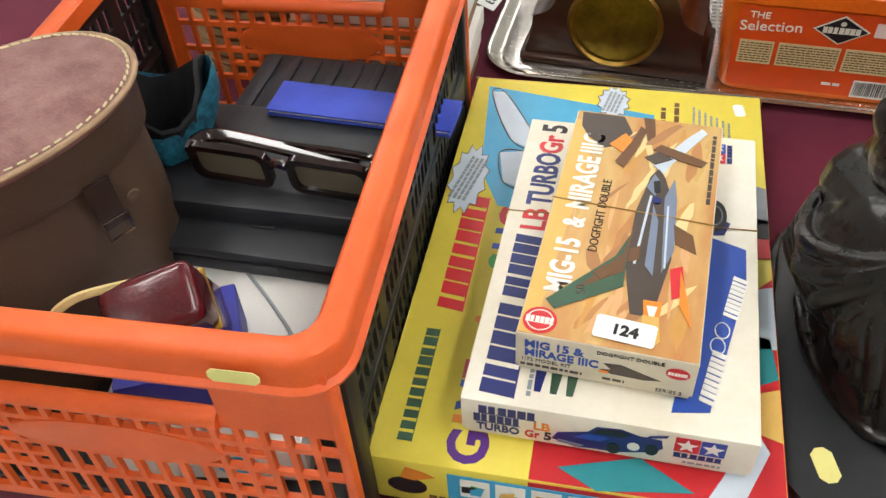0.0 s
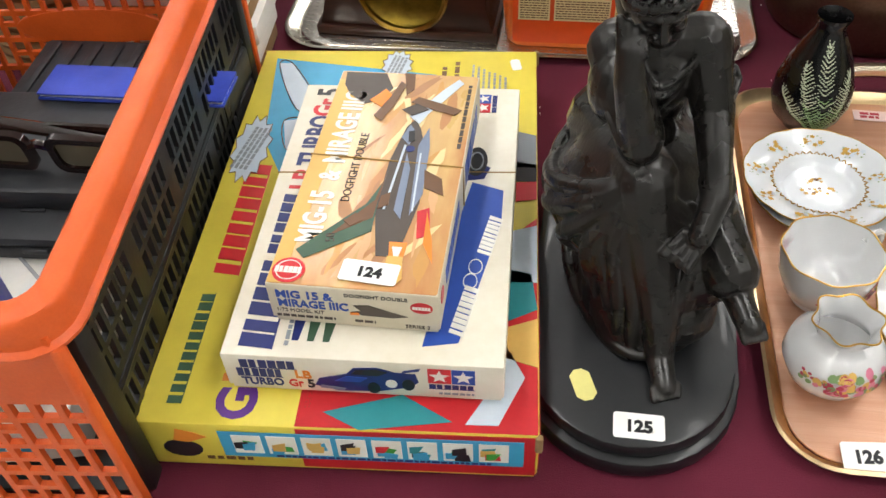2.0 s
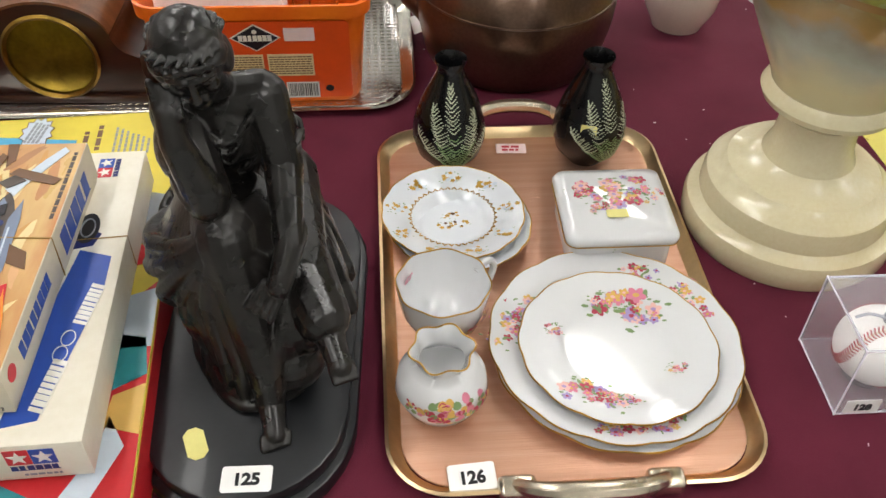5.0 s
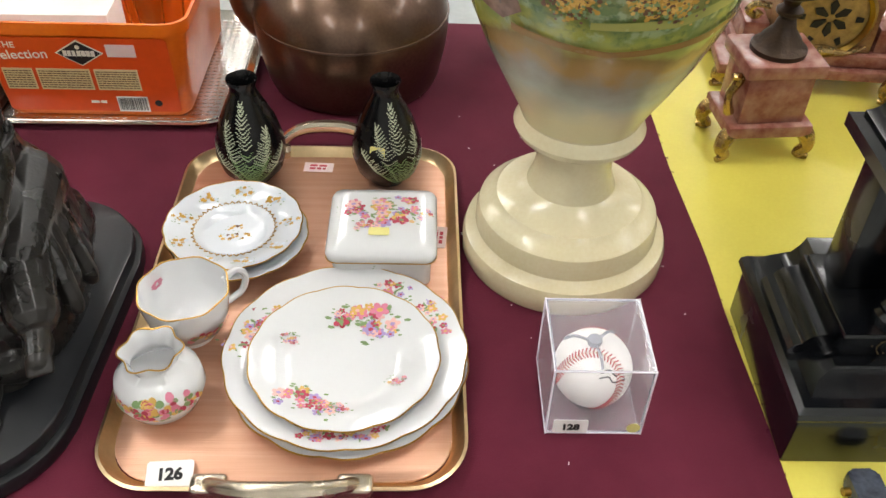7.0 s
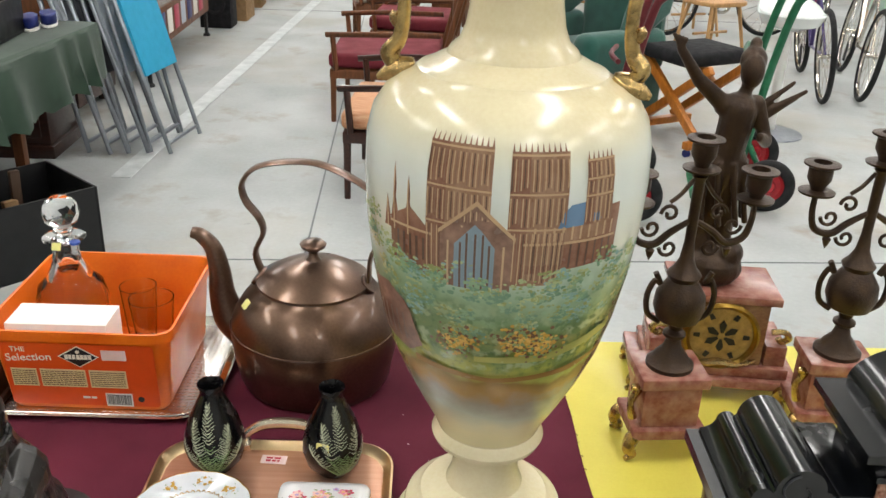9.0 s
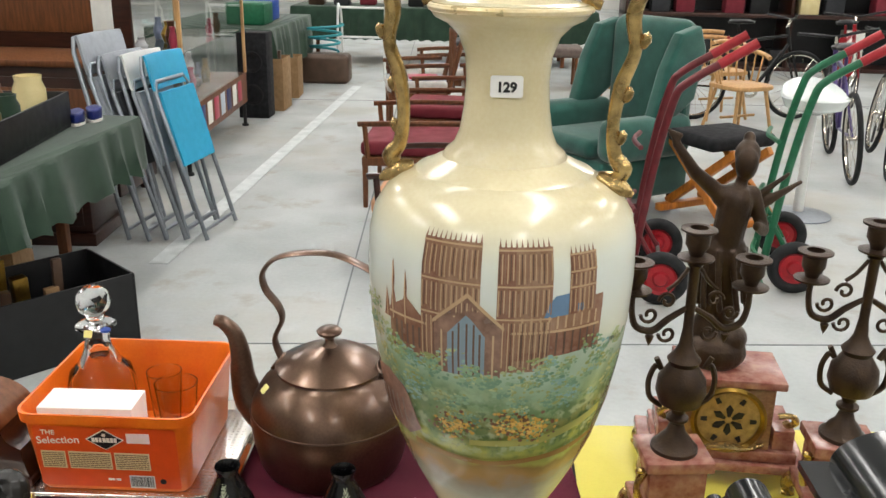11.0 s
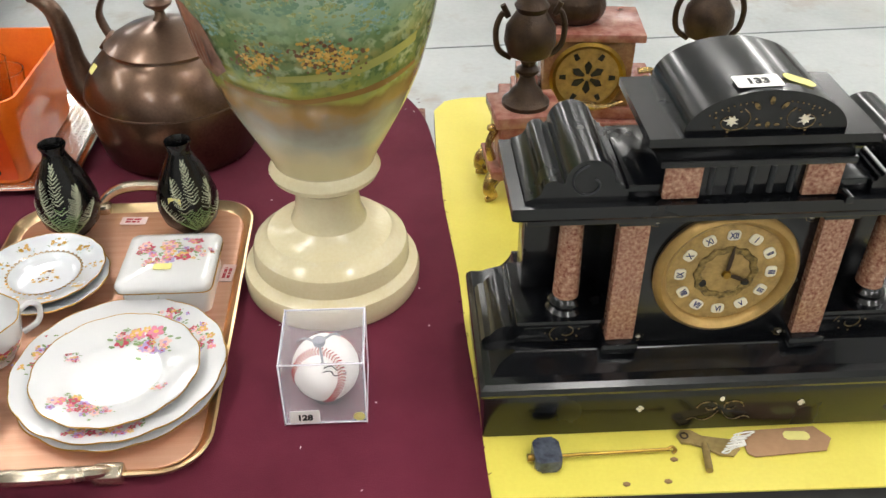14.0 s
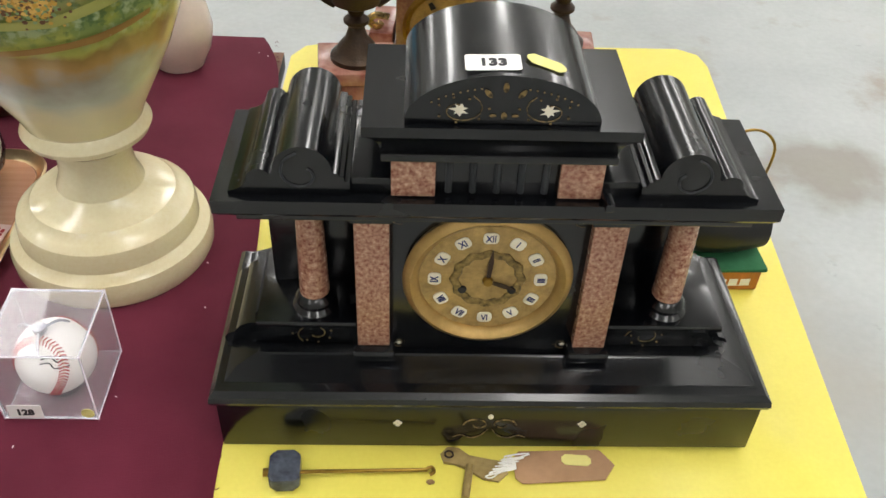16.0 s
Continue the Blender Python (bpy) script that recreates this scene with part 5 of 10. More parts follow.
    limb((0.309, 0.550, 0.926), (0.333, 0.502, 0.825), 0.025, 0.017)
    limb((0.333, 0.500, 0.825), (0.336, 0.488, 0.800), 0.0155, 0.0125)
    limb((0.336, 0.488, 0.797), (0.341, 0.459, 0.790), 0.0120, 0.0095)
    limb((0.335, 0.655, 0.895), (0.362, 0.562, 0.892), 0.040, 0.025)
    limb((0.360, 0.562, 0.884), (0.382, 0.520, 0.866), 0.029, 0.023)
    limb((0.380, 0.522, 0.864), (0.389, 0.505, 0.857), 0.0145, 0.0120)
    blob((0.358, 0.545, 0.846), (0.032, 0.040, 0.040))
    blob((0.350, 0.528, 0.812), (0.032, 0.036, 0.030))
    limb((0.388, 0.506, 0.857), (0.397, 0.480, 0.850), 0.0120, 0.0100)
    for i in range(5):
        limb((0.3325 + 0.0044 * i, 0.456 + 0.0012 * i, 0.790), (0.333 + 0.0046 * i, 0.447 + 0.0018 * i, 0.7875), 0.0042 if i < 4 else 0.0050, 0.0034, 8)
        limb((0.3905 + 0.0036 * i, 0.478 + 0.001 * i, 0.851), (0.3935 + 0.0038 * i, 0.468 + 0.0015 * i, 0.846), 0.0040, 0.0032, 8)
    # skirt: a body of cloth that swells at the hip and tucks in below it
    levels = [(0.786, 0.322, 0.590, 0.063, 0.104), (0.810, 0.322, 0.592, 0.059, 0.094), (0.832, 0.319, 0.596, 0.056, 0.088), (0.848, 0.314, 0.603, 0.066, 0.086), (0.862, 0.311, 0.607, 0.075, 0.084), (0.880, 0.309, 0.607, 0.074, 0.078), (0.900, 0.309, 0.604, 0.066, 0.074), (0.918, 0.310, 0.602, 0.054, 0.066), (0.935, 0.310, 0.598, 0.040, 0.054), (0.948, 0.310, 0.588, 0.022, 0.036)]

    def skirt(a, z, out=0.0):
        for p, q in zip(levels, levels[1:]):
            if z <= q[0] or q is levels[-1]:
                k = min(1, max(0, (z - p[0]) / (q[0] - p[0])))
                cx, cy, rx, ry = (p[n] + (q[n] - p[n]) * k for n in (1, 2, 3, 4))
                return P(cx + (rx + out) * math.cos(a), cy + (ry + out) * math.sin(a), z)
    ring_loft([[skirt(2 * math.pi * i / 120, 0.786 + 0.162 * j / 40, 0.004 * noise.noise((2 * math.cos(i * 0.0524), 2 * math.sin(i * 0.0524), j * 0.12))) for i in range(120)] for j in range(41)], bm=bm)
    # folds fan out from the raised knee to the hip, the hem and the far side
    rng = random.Random(11)
    for i in range(30):
        q = i / 29
        end = 150 + 205 * q + rng.uniform(-2, 2)
        if end < 205:
            z1 = 0.884 - 0.030 * (end - 150) / 55 * rng.uniform(0.6, 1.2)
        elif end < 300:
            z1 = 0.795 + 0.045 * abs(end - 262) / 57 * rng.uniform(0.6, 1.1)
        else:
            z1 = 0.845 + rng.uniform(-0.012, 0.012)
        sag = rng.uniform(0.006, 0.020) * (1 if end < 240 else 0.4)
        fat = rng.uniform(0.0050, 0.0090) * (0.75 if i % 2 else 1.2)
        pts = []
        for k, h in enumerate((0.0, 0.2, 0.45, 0.7, 1.0)):
            ang = 266 + (end - 266) * h ** 0.8 + rng.uniform(-2, 2)
            z = 0.945 + (z1 - 0.945) * h - sag * math.sin(math.pi * h)
            pts.append(skirt(radians(ang), max(0.788, z), 0.0035 if k < 4 else -0.001))
        tube(pts, [0.003, fat * 0.8, fat, fat * 0.9, fat * 0.45], 8, bm=bm, k=6)
    for i in range(7):
        q = i / 6
        tube([P(0.345 + 0.012 * q, 0.545 - 0.004 * q, 0.915 - 0.006 * q), P(0.352 + 0.022 * q, 0.524 + 0.004 * q, 0.880 - 0.004 * q), P(0.346 + 0.040 * q, 0.506 + 0.020 * q, 0.846 - 0.002 * q), P(0.342 + 0.046 * q, 0.503 + 0.024 * q, 0.800 + 0.036 * q)], [0.003, 0.0062, 0.0070, 0.0035], 8, bm=bm, k=5)
    # gathered roll of cloth at the hip, and the hem trailing to the front foot
    for i in range(5):
        tube([P(0.262, 0.672 - 0.006 * i, 0.905 - 0.010 * i), P(0.240 - 0.002 * i, 0.638, 0.884 - 0.009 * i), P(0.244 + 0.004 * i, 0.598 - 0.006 * i, 0.868 - 0.009 * i), P(0.266 + 0.006 * i, 0.560 - 0.006 * i, 0.862 - 0.007 * i)], [0.004, 0.0075, 0.007, 0.003], 8, bm=bm, k=5)
    tube([P(0.250, 0.625, 0.792), P(0.257, 0.585, 0.791), P(0.270, 0.545, 0.791), P(0.288, 0.512, 0.791), P(0.310, 0.490, 0.791), P(0.328, 0.485, 0.795)], [0.004, 0.006, 0.007, 0.006, 0.006, 0.004], 8, bm=bm, k=5)
    # mantle falling over the rock behind, in ragged tongues
    blob((0.348, 0.640, 0.855), (0.034, 0.045, 0.050))
    for i, (x, y, z) in enumerate(((0.345, 0.712, 0.815), (0.360, 0.682, 0.840), (0.372, 0.660, 0.832), (0.384, 0.632, 0.838), (0.394, 0.608, 0.832), (0.390, 0.585, 0.850), (0.398, 0.560, 0.842), (0.385, 0.545, 0.862))):
        tube([P(0.330, 0.665 - 0.010 * i, 0.925 - 0.004 * i), P((0.338 + x) / 2 + 0.006, (0.66 - 0.008 * i + y) / 2, (0.93 + z) / 2 + 0.004), P(x, y, z), P(x + 0.006, y - 0.004, z - 0.012)], [0.006, 0.011, 0.010, 0.003], 8, bm=bm, k=5)
    for i in range(5):
        tube([P(0.272 + 0.012 * i, 0.640 - 0.004 * i, 0.945 - 0.003 * i), P(0.300 + 0.008 * i, 0.606, 0.962 - 0.006 * i), P(0.335, 0.606 + 0.004 * i, 0.990 - 0.012 * i)], [0.002, 0.0034, 0.002], 7, bm=bm, k=4)
    for i in range(3):
        tube([P(0.286 + 0.003 * i, 0.592, 1.014 - 0.007 * i), P(0.314, 0.586 + 0.001 * i, 0.990 - 0.010 * i), P(0.340 - 0.003 * i, 0.597, 1.018 - 0.008 * i)], 0.0022, 6, bm=bm, k=5)

    def stadium(w, y0, y1, n=14):
        r = w / 2
        return [(r * math.cos(math.pi * i / n), y1 - r + r * math.sin(math.pi * i / n)) for i in range(n + 1)] + [(r * math.cos(math.pi + math.pi * i / n), y0 + r + r * math.sin(math.pi + math.pi * i / n)) for i in range(n + 1)]
    t = part("statue", bm, M["bronze"], None, angle=180)
    t.location = o
    rm = t.modifiers.new("fuse", "REMESH")
    rm.mode, rm.voxel_size, rm.use_smooth_shade = "VOXEL", 0.0013, True
    sm = t.modifiers.new("soften", "SMOOTH")
    sm.factor, sm.iterations = 0.5, 2
    tagged(t, "black bronze figure of a seated pensive woman in draped dress", "statue")
    # slab in two tiers
    s = thing("oval_slab", "black slate slab with rounded ends under the bronze figure", "slab", pose(0.317, 0.60, T, 0, 0, -1.5))
    part("lower_tier", prism(stadium(0.182, -0.205, 0.180), 0, 0.018, 0.003), M["slab"], s)
    part("upper_tier", prism(stadium(0.170, -0.198, 0.173), 0.0182, 0.0335, 0.003), M["slab"], s)
    lot_label(s, "125", pose(0.009, -0.178, 0.0337, 0, 0, 2), 0.040, 0.0235)
    sticker(s, 0.017, 0.031, pose(-0.037, -0.145, 0.0337, 0, 0, 22), M["yellow_sticker"], "price_sticker", "pale yellow price sticker", 0.3)


statue()

# ---- rose-gold tray and its china ----
def serving_tray(name, label, w, d, r, m, floor_mat, rim_mat, wall=0.014, flare=0.012):
    t = thing(name, label, "tray", m)
    part("bed", prism(rounded(w - 0.01, d - 0.01, r, 8), 0.001, 0.004, 0.001), floor_mat, t)
    L = [[(x, y, z) for x, y in rounded(w + 2 * o, d + 2 * o, r + o, 8)] for o, z in ((-0.006, 0.0015), (-0.002, 0.003), (flare * 0.6, wall * 0.8), (flare, wall), (flare + 0.003, wall - 0.001), (flare + 0.001, wall * 0.6), (0.001, 0))]
    part("rim", ring_loft(L + [L[0]], cap0=False, cap1=False), rim_mat, t)
    return t


def rose_tray():
    W, D = 0.312, 0.484
    t = serving_tray("rose_gold_tray", "rectangular rose-gold metal tray with plated handles", W, D, 0.045, pose(0.589, 0.668, T, 0, 0, 1.6), M["rose_tray"], M["tray_rim"], 0.013, 0.006)
    for s in (-1, 1):
        y = s * (D / 2 + 0.002)
        h = part("handle", tube([(-0.058, y, 0.012), (-0.044, y + s * 0.012, 0.024), (-0.018, y + s * 0.02, 0.031), (0.026, y + s * 0.02, 0.031), (0.052, y + s * 0.012, 0.024), (0.066, y, 0.012)], [0.006, 0.007, 0.0085, 0.0085, 0.007, 0.006], 10, k=5, flat=1.2), M["champagne"], t, "plated metal handle")
        for x in (-0.058, 0.066):
            part("clasp", box((x - 0.016, y - 0.011, -0.0005), (x + 0.016, y + 0.009, 0.017), 0.005, 3), M["champagne"], h)
    lot_label(t, "126", pose(-0.094, -0.232, 0.0085, 10, 0, 4), 0.040, 0.024)
    for x, y, a in ((-0.005, 0.215, -3), (0.142, 0.085, 84)):
        p = sticker(t, 0.036, 0.018, pose(x, y, 0.0045, 0, 0, a), M["pink_sticker"], "price_sticker", "white paper sticker with red writing", 0.02)
        bars(p, -0.011, 0.011, -0.006, 0.006, 2, 0.0006, M["red_ink"], seed=int(a) + 9)


rose_tray()
TZ = T + 0.0045


def blossom(parent, cx, cy, r, surf, seed, cols=("rose", "leaf", "mauve", "amber", "leaf", "crimson", "pink"), n=9, name="floral_spray"):
    """A painted spray: petals and leaves as thin coloured flakes lying on surf(x, y) -> z. One mesh for each colour."""
    rng = random.Random(seed)
    made = {c: bmesh.new() for c in (*cols, "leaf")}
    for i in range(n):
        a, d = rng.uniform(0, 6.28), r * math.sqrt(rng.random()) * 0.8
        x, y = cx + d * math.cos(a), cy + d * math.sin(a) * 0.62
        c = cols[i % len(cols)]
        k = r * rng.uniform(0.13, 0.24) * (0.7 if c == "leaf" else 1)
        turn = rng.uniform(0, 6.28)
        petals = [(turn + 1.257 * j, 0.62, 0.50) for j in range(5)] + [(0, 0, 0.36)] if c != "leaf" else [(turn, 0.5, 0.55), (turn + 2.4, 0.5, 0.5)]
        for j, (b, off, size) in enumerate(petals):
            px, py = x + k * off * math.cos(b), y + k * off * 0.85 * math.sin(b)
            hue = c if j < 5 or c == "leaf" else cols[(i + 3) % len(cols)]
            ca, sa = math.cos(b), math.sin(b)
            o = [(px + k * size * (math.cos(u) * ca * (1 if c != "leaf" else 1.5) - 0.75 * math.sin(u) * sa), py + k * size * (math.cos(u) * sa * (1 if c != "leaf" else 1.5) + 0.75 * math.sin(u) * ca)) for u in [q * 0.785 for q in range(8)]]
            vs = [made[hue].verts.new((u, v, surf(u, v) + 0.0003 + 0.00003 * (i + j))) for u, v in o]
            made[hue].faces.new(vs)
    for i in range(int(n * 0.7)):
        a, d = rng.uniform(0, 6.28), r * rng.uniform(0.6, 1.1)
        x, y = cx + d * math.cos(a), cy + d * math.sin(a) * 0.7
        k = r * 0.10
        vs = [made["leaf"].verts.new((u, v, surf(u, v) + 0.0003)) for u, v in [(x + k * math.cos(q * 1.257 + a), y + 0.5 * k * math.sin(q * 1.257 + a)) for q in range(5)]]
        made["leaf"].faces.new(vs)
    for c, bm in made.items():
        if len(bm.verts):
            tagged(part(name, bm, INK[c], parent), kind="stuff")
        else:
            bm.free()


def dish(name, label, r, m, material, depth=0.016, scallops=14, wave=0.010, well=0.62, gilt=True):
    """A shallow plate with a wavy gilt edge."""
    def wob(a, rr, z):
        k = max(0, (rr / r - 0.75) / 0.25)
        return rr * (1 + wave * k * (abs(math.cos(scallops * a / 2)) - 0.5) * 2), z
    t = thing(name, label, "plate", m)
    prof = [(0, 0.003), (r * well * 0.8, 0.003), (r * well, 0.0045), (r * well * 1.08, depth * 0.55), (r * 0.9, depth * 0.9), (r, depth + 0.0015), (r * 0.998, depth - 0.0005), (r * well * 1.1, depth * 0.3), (r * well * 0.85, 0), (0, 0)]
    part("body", lathe(prof, 96, wob), material, t, angle=60)
    if gilt:
        n = 96
        part("gilt_rim", tube([(wob(2 * math.pi * i / n, r, 0)[0] * math.cos(2 * math.pi * i / n), wob(2 * math.pi * i / n, r, 0)[0] * math.sin(2 * math.pi * i / n), depth + 0.0008) for i in range(n)], 0.0009, 6, True), M["gold_line"], t, "worn gilt edge")

    def surf(x, y):
        d = math.hypot(x, y) / r
        if d < well * 0.8:
            return 0.003
        if d < well * 1.08:
            return 0.003 + (depth * 0.55 - 0.003) * (d - well * 0.8) / (well * 0.28)
        return depth * 0.55 + depth * 0.47 * (d - well * 1.08) / (1 - well * 1.08)
    return t, surf


def china():
    big, s = dish("dinner_plate", "white porcelain plate with gilt wavy rim and flowers", 0.116, pose(0.642, 0.564, TZ, 0, 0, 5), M["porcelain"], 0.018)
    for i, (a, rr) in enumerate(((-95, 0.098), (-78, 0.096), (-110, 0.097), (170, 0.1), (158, 0.098), (145, 0.097), (35, 0.1), (18, 0.098), (60, 0.099))):
        blossom(big, rr * math.cos(radians(a)), rr * math.sin(radians(a)), 0.023, s, 40 + i, n=16)
    under, s = dish("dinner_plate", "white porcelain plate beneath another plate", 0.115, pose(0.644, 0.561, TZ - 0.0035, 0, 0, 20), M["porcelain"], 0.0165)
    big.location.z = TZ + 0.004
    small, s = dish("side_plate", "white porcelain side plate with gilt rim and flower sprays", 0.09, pose(0.642, 0.553, TZ + 0.0155, 0, 0, -4), M["porcelain"], 0.013)
    for i, (x, y, r) in enumerate(((0.012, 0.05, 0.033), (0.028, 0.046, 0.02), (-0.008, 0.056, 0.014), (-0.035, -0.052, 0.022), (-0.016, -0.062, 0.018), (0.002, -0.06, 0.012), (-0.058, 0.02, 0.01), (0.052, -0.02, 0.009))):
        blossom(small, x, y, r * 1.2, s, 60 + i, n=16)
    for i, (x, y, rz) in enumerate(((0.508, 0.735, 0), (0.501, 0.744, 10))):
        sc, s = dish("saucer", "white saucer with gilt scrolled border", 0.0755, pose(x, y, TZ + 0.005 * i, 0, 0, rz) @ pose(0, 0, 0, 0, 0, 0), M["blue_porcelain"], 0.017 if i == 0 else 0.018, 16, 0.008, 0.52)
        if i:
            sc.location.z = TZ + 0.006
            for k in range(40):
                a = 2 * math.pi * k / 40
                part("gilt_sprig", tube([(rr * math.cos(a + q), rr * math.sin(a + q), s(rr, 0) + 0.0006) for rr, q in ((0.044, 0), (0.0472, 0.06), (0.0445, 0.11))], 0.0007, 5), M["gold_line"], sc)
            for k in range(9):
                a = 2 * math.pi * k / 9
                blossom(sc, 0.061 * math.cos(a), 0.061 * math.sin(a), 0.013, s, 90 + k, ("gold", "pale", "gold"), 12, "gilt_scroll")
            for k in range(3):
                a = radians(90 + 120 * k)
                blossom(sc, 0.010 * math.cos(a), 0.010 * math.sin(a), 0.011, s, 120 + k, ("gold", "gold", "brown"), 7, "gilt_flower")
    # cup
    t = thing("tea_cup", "white porcelain tea cup with gilt rim and rose sprays", "cup", pose(0.484, 0.602, TZ, 0, 0, 38))

    def lobes(a, r, z):
        return r * (1 + 0.022 * max(0, z - 0.02) / 0.04 * math.cos(8 * a)), z
    part("bowl", lathe([(0, 0.004), (0.018, 0.003), (0.021, 0), (0.023, 0.001), (0.022, 0.006), (0.033, 0.016), (0.040, 0.034), (0.044, 0.062), (0.0425, 0.0625), (0.038, 0.034), (0.031, 0.018), (0.018, 0.009), (0, 0.008)], 64, lobes), M["porcelain"], t, angle=70)
    part("gilt_rim", tube([(lobes(i * 0.0982, 0.0433, 0.062)[0] * math.cos(i * 0.0982), lobes(i * 0.0982, 0.0433, 0.062)[0] * math.sin(i * 0.0982), 0.0626) for i in range(64)], 0.0008, 5, True), M["gold_line"], t)
    part("handle", tube([(0.041, 0, 0.05), (0.055, 0, 0.056), (0.064, 0, 0.044), (0.058, 0, 0.026), (0.039, 0, 0.02)], 0.0036, 8, k=6), M["porcelain"], t)
    on_side(t, 0.0425, ((-95, 0.030, 0.014), (-75, 0.028, 0.012), (-60, 0.032, 0.008), (-135, 0.032, 0.008)), 200, lambda z: 0.0335 + 0.0075 * min(1, (z - 0.016) / 0.02) + 0.0015 + 0.0025 * (z - 0.034) / 0.03)
    inside = part("inside_sprig", petals(0.008, 7), INK["rose"], t, "", pose(-0.014, 0.034, 0.049, 105, 0, 20))
    # jug-shaped small vase
    t = thing("posy_vase", "small round white porcelain vase with flowers and gilt rim", "vase", pose(0.479, 0.511, TZ, 0, 0, 10))

    def frill(a, r, z):
        return r * (1 + 0.09 * max(0, (z - 0.062) / 0.014) * math.cos(6 * a)), z
    prof = [(0, 0.002), (0.018, 0), (0.021, 0.002), (0.034, 0.014), (0.0405, 0.030), (0.038, 0.045), (0.028, 0.056), (0.021, 0.061), (0.022, 0.066), (0.027, 0.076), (0.0255, 0.0765), (0.0195, 0.064), (0.024, 0.054), (0.033, 0.04), (0, 0.02)]
    part("body", lathe(prof, 72, frill), M["porcelain"], t, angle=70)
    part("gilt_rim", tube([(frill(i * 0.0873, 0.0264, 0.076)[0] * math.cos(i * 0.0873), frill(i * 0.0873, 0.0264, 0.076)[0] * math.sin(i * 0.0873), 0.0767) for i in range(72)], 0.0008, 5, True), M["gold_line"], t)
    on_side(t, 0.0405, ((-112, 0.039, 0.016), (-84, 0.041, 0.016), (-96, 0.034, 0.014), (-135, 0.039, 0.010), (-60, 0.039, 0.013), (-36, 0.032, 0.010)), 230, lambda z: 0.0003 + (0.034 + 0.0065 * (z - 0.014) / 0.016 if z < 0.03 else 0.0405 - 0.0025 * (z - 0.03) / 0.015 if z < 0.045 else 0.038 - 0.010 * (z - 0.045) / 0.011))
    # trinket box
    t = thing("trinket_box", "rectangular white porcelain box with domed floral lid", "box", pose(0.668, 0.727, TZ, 0, 0, 1))
    part("body", prism(rounded(0.104, 0.100, 0.008), 0, 0.034, 0.002), M["porcelain"], t)
    L = [[(x, y, z) for x, y in rounded(w, w * 0.96, r, 6)] for w, r, z in ((0.110, 0.011, 0.0345), (0.116, 0.012, 0.037), (0.117, 0.012, 0.043), (0.112, 0.011, 0.0475), (0.09, 0.01, 0.051), (0.04, 0.008, 0.0525))]
    lid = part("lid", ring_loft(L), M["porcelain"], t, angle=60)
    part("gilt_rim", tube([(x, y, 0.0365) for x, y in rounded(0.116, 0.1115, 0.012)], 0.0008, 5, True), M["gold_line"], lid)

    def dome(x, y):
        q = max(abs(x) / 0.058, abs(y) / 0.056)
        return 0.0535 - 0.0005 - 0.006 * q ** 3
    for i, (x, y, r) in enumerate(((-0.012, 0.008, 0.022), (0.012, 0.014, 0.02), (0.0, -0.004, 0.022), (0.022, -0.002, 0.014), (-0.03, 0.008, 0.011), (0.036, 0.006, 0.009), (-0.014, -0.014, 0.012))):
        blossom(lid, x * 1.2, y * 1.25 + 0.004, r * 1.45, dome, 300 + i, n=15)
    sticker(lid, 0.022, 0.012, pose(-0.003, -0.024, 0.0535), M["yellow_sticker"], "price_sticker", "pale yellow price sticker", 0.1)
    blossom(t, 0.0, 0.02, 0.012, lambda x, y: 0.0008, 330, n=8, name="floral_spray")
    for ob in t.children:
        if ob.name.startswith("floral_spray"):
            ob.matrix_basis = pose(0, -0.0495, 0) @ FRONT


def petals(r, seed):
    rng, bm = random.Random(seed), bmesh.new()
    for i in range(7):
        a = i * 0.9
        x, y = r * 0.6 * math.cos(a), r * 0.6 * math.sin(a)
        bm.faces.new([bm.verts.new((x + r * 0.4 * math.cos(q * 0.785), y + r * 0.35 * math.sin(q * 0.785), 0.0001 * i)) for q in range(8)])
    return bm


def on_side(t, r, spots, seed, radius):
    """Sprays painted round an upright vessel: (angle, height, size)."""
    for i, (a, z, s) in enumerate(spots):
        rng = random.Random(seed + i)
        for c in ("rose", "amber", "leaf", "crimson"):
            bm = bmesh.new()
            for k in range(4):
                da, dz = rng.uniform(-1, 1) * s, rng.uniform(-0.5, 0.5) * s
                q = s * rng.uniform(0.18, 0.3)
                vs = []
                for u in range(8):
                    zz = z + dz + q * 0.8 * math.sin(u * 0.785)
                    rr = radius(zz) + 0.0005 + 0.00008 * k
                    an = radians(a) + (da + q * math.cos(u * 0.785)) / r
                    vs.append(bm.verts.new((rr * math.cos(an), rr * math.sin(an), zz)))
                bm.faces.new(vs)
            part("floral_spray", bm, INK[c], t)


china()


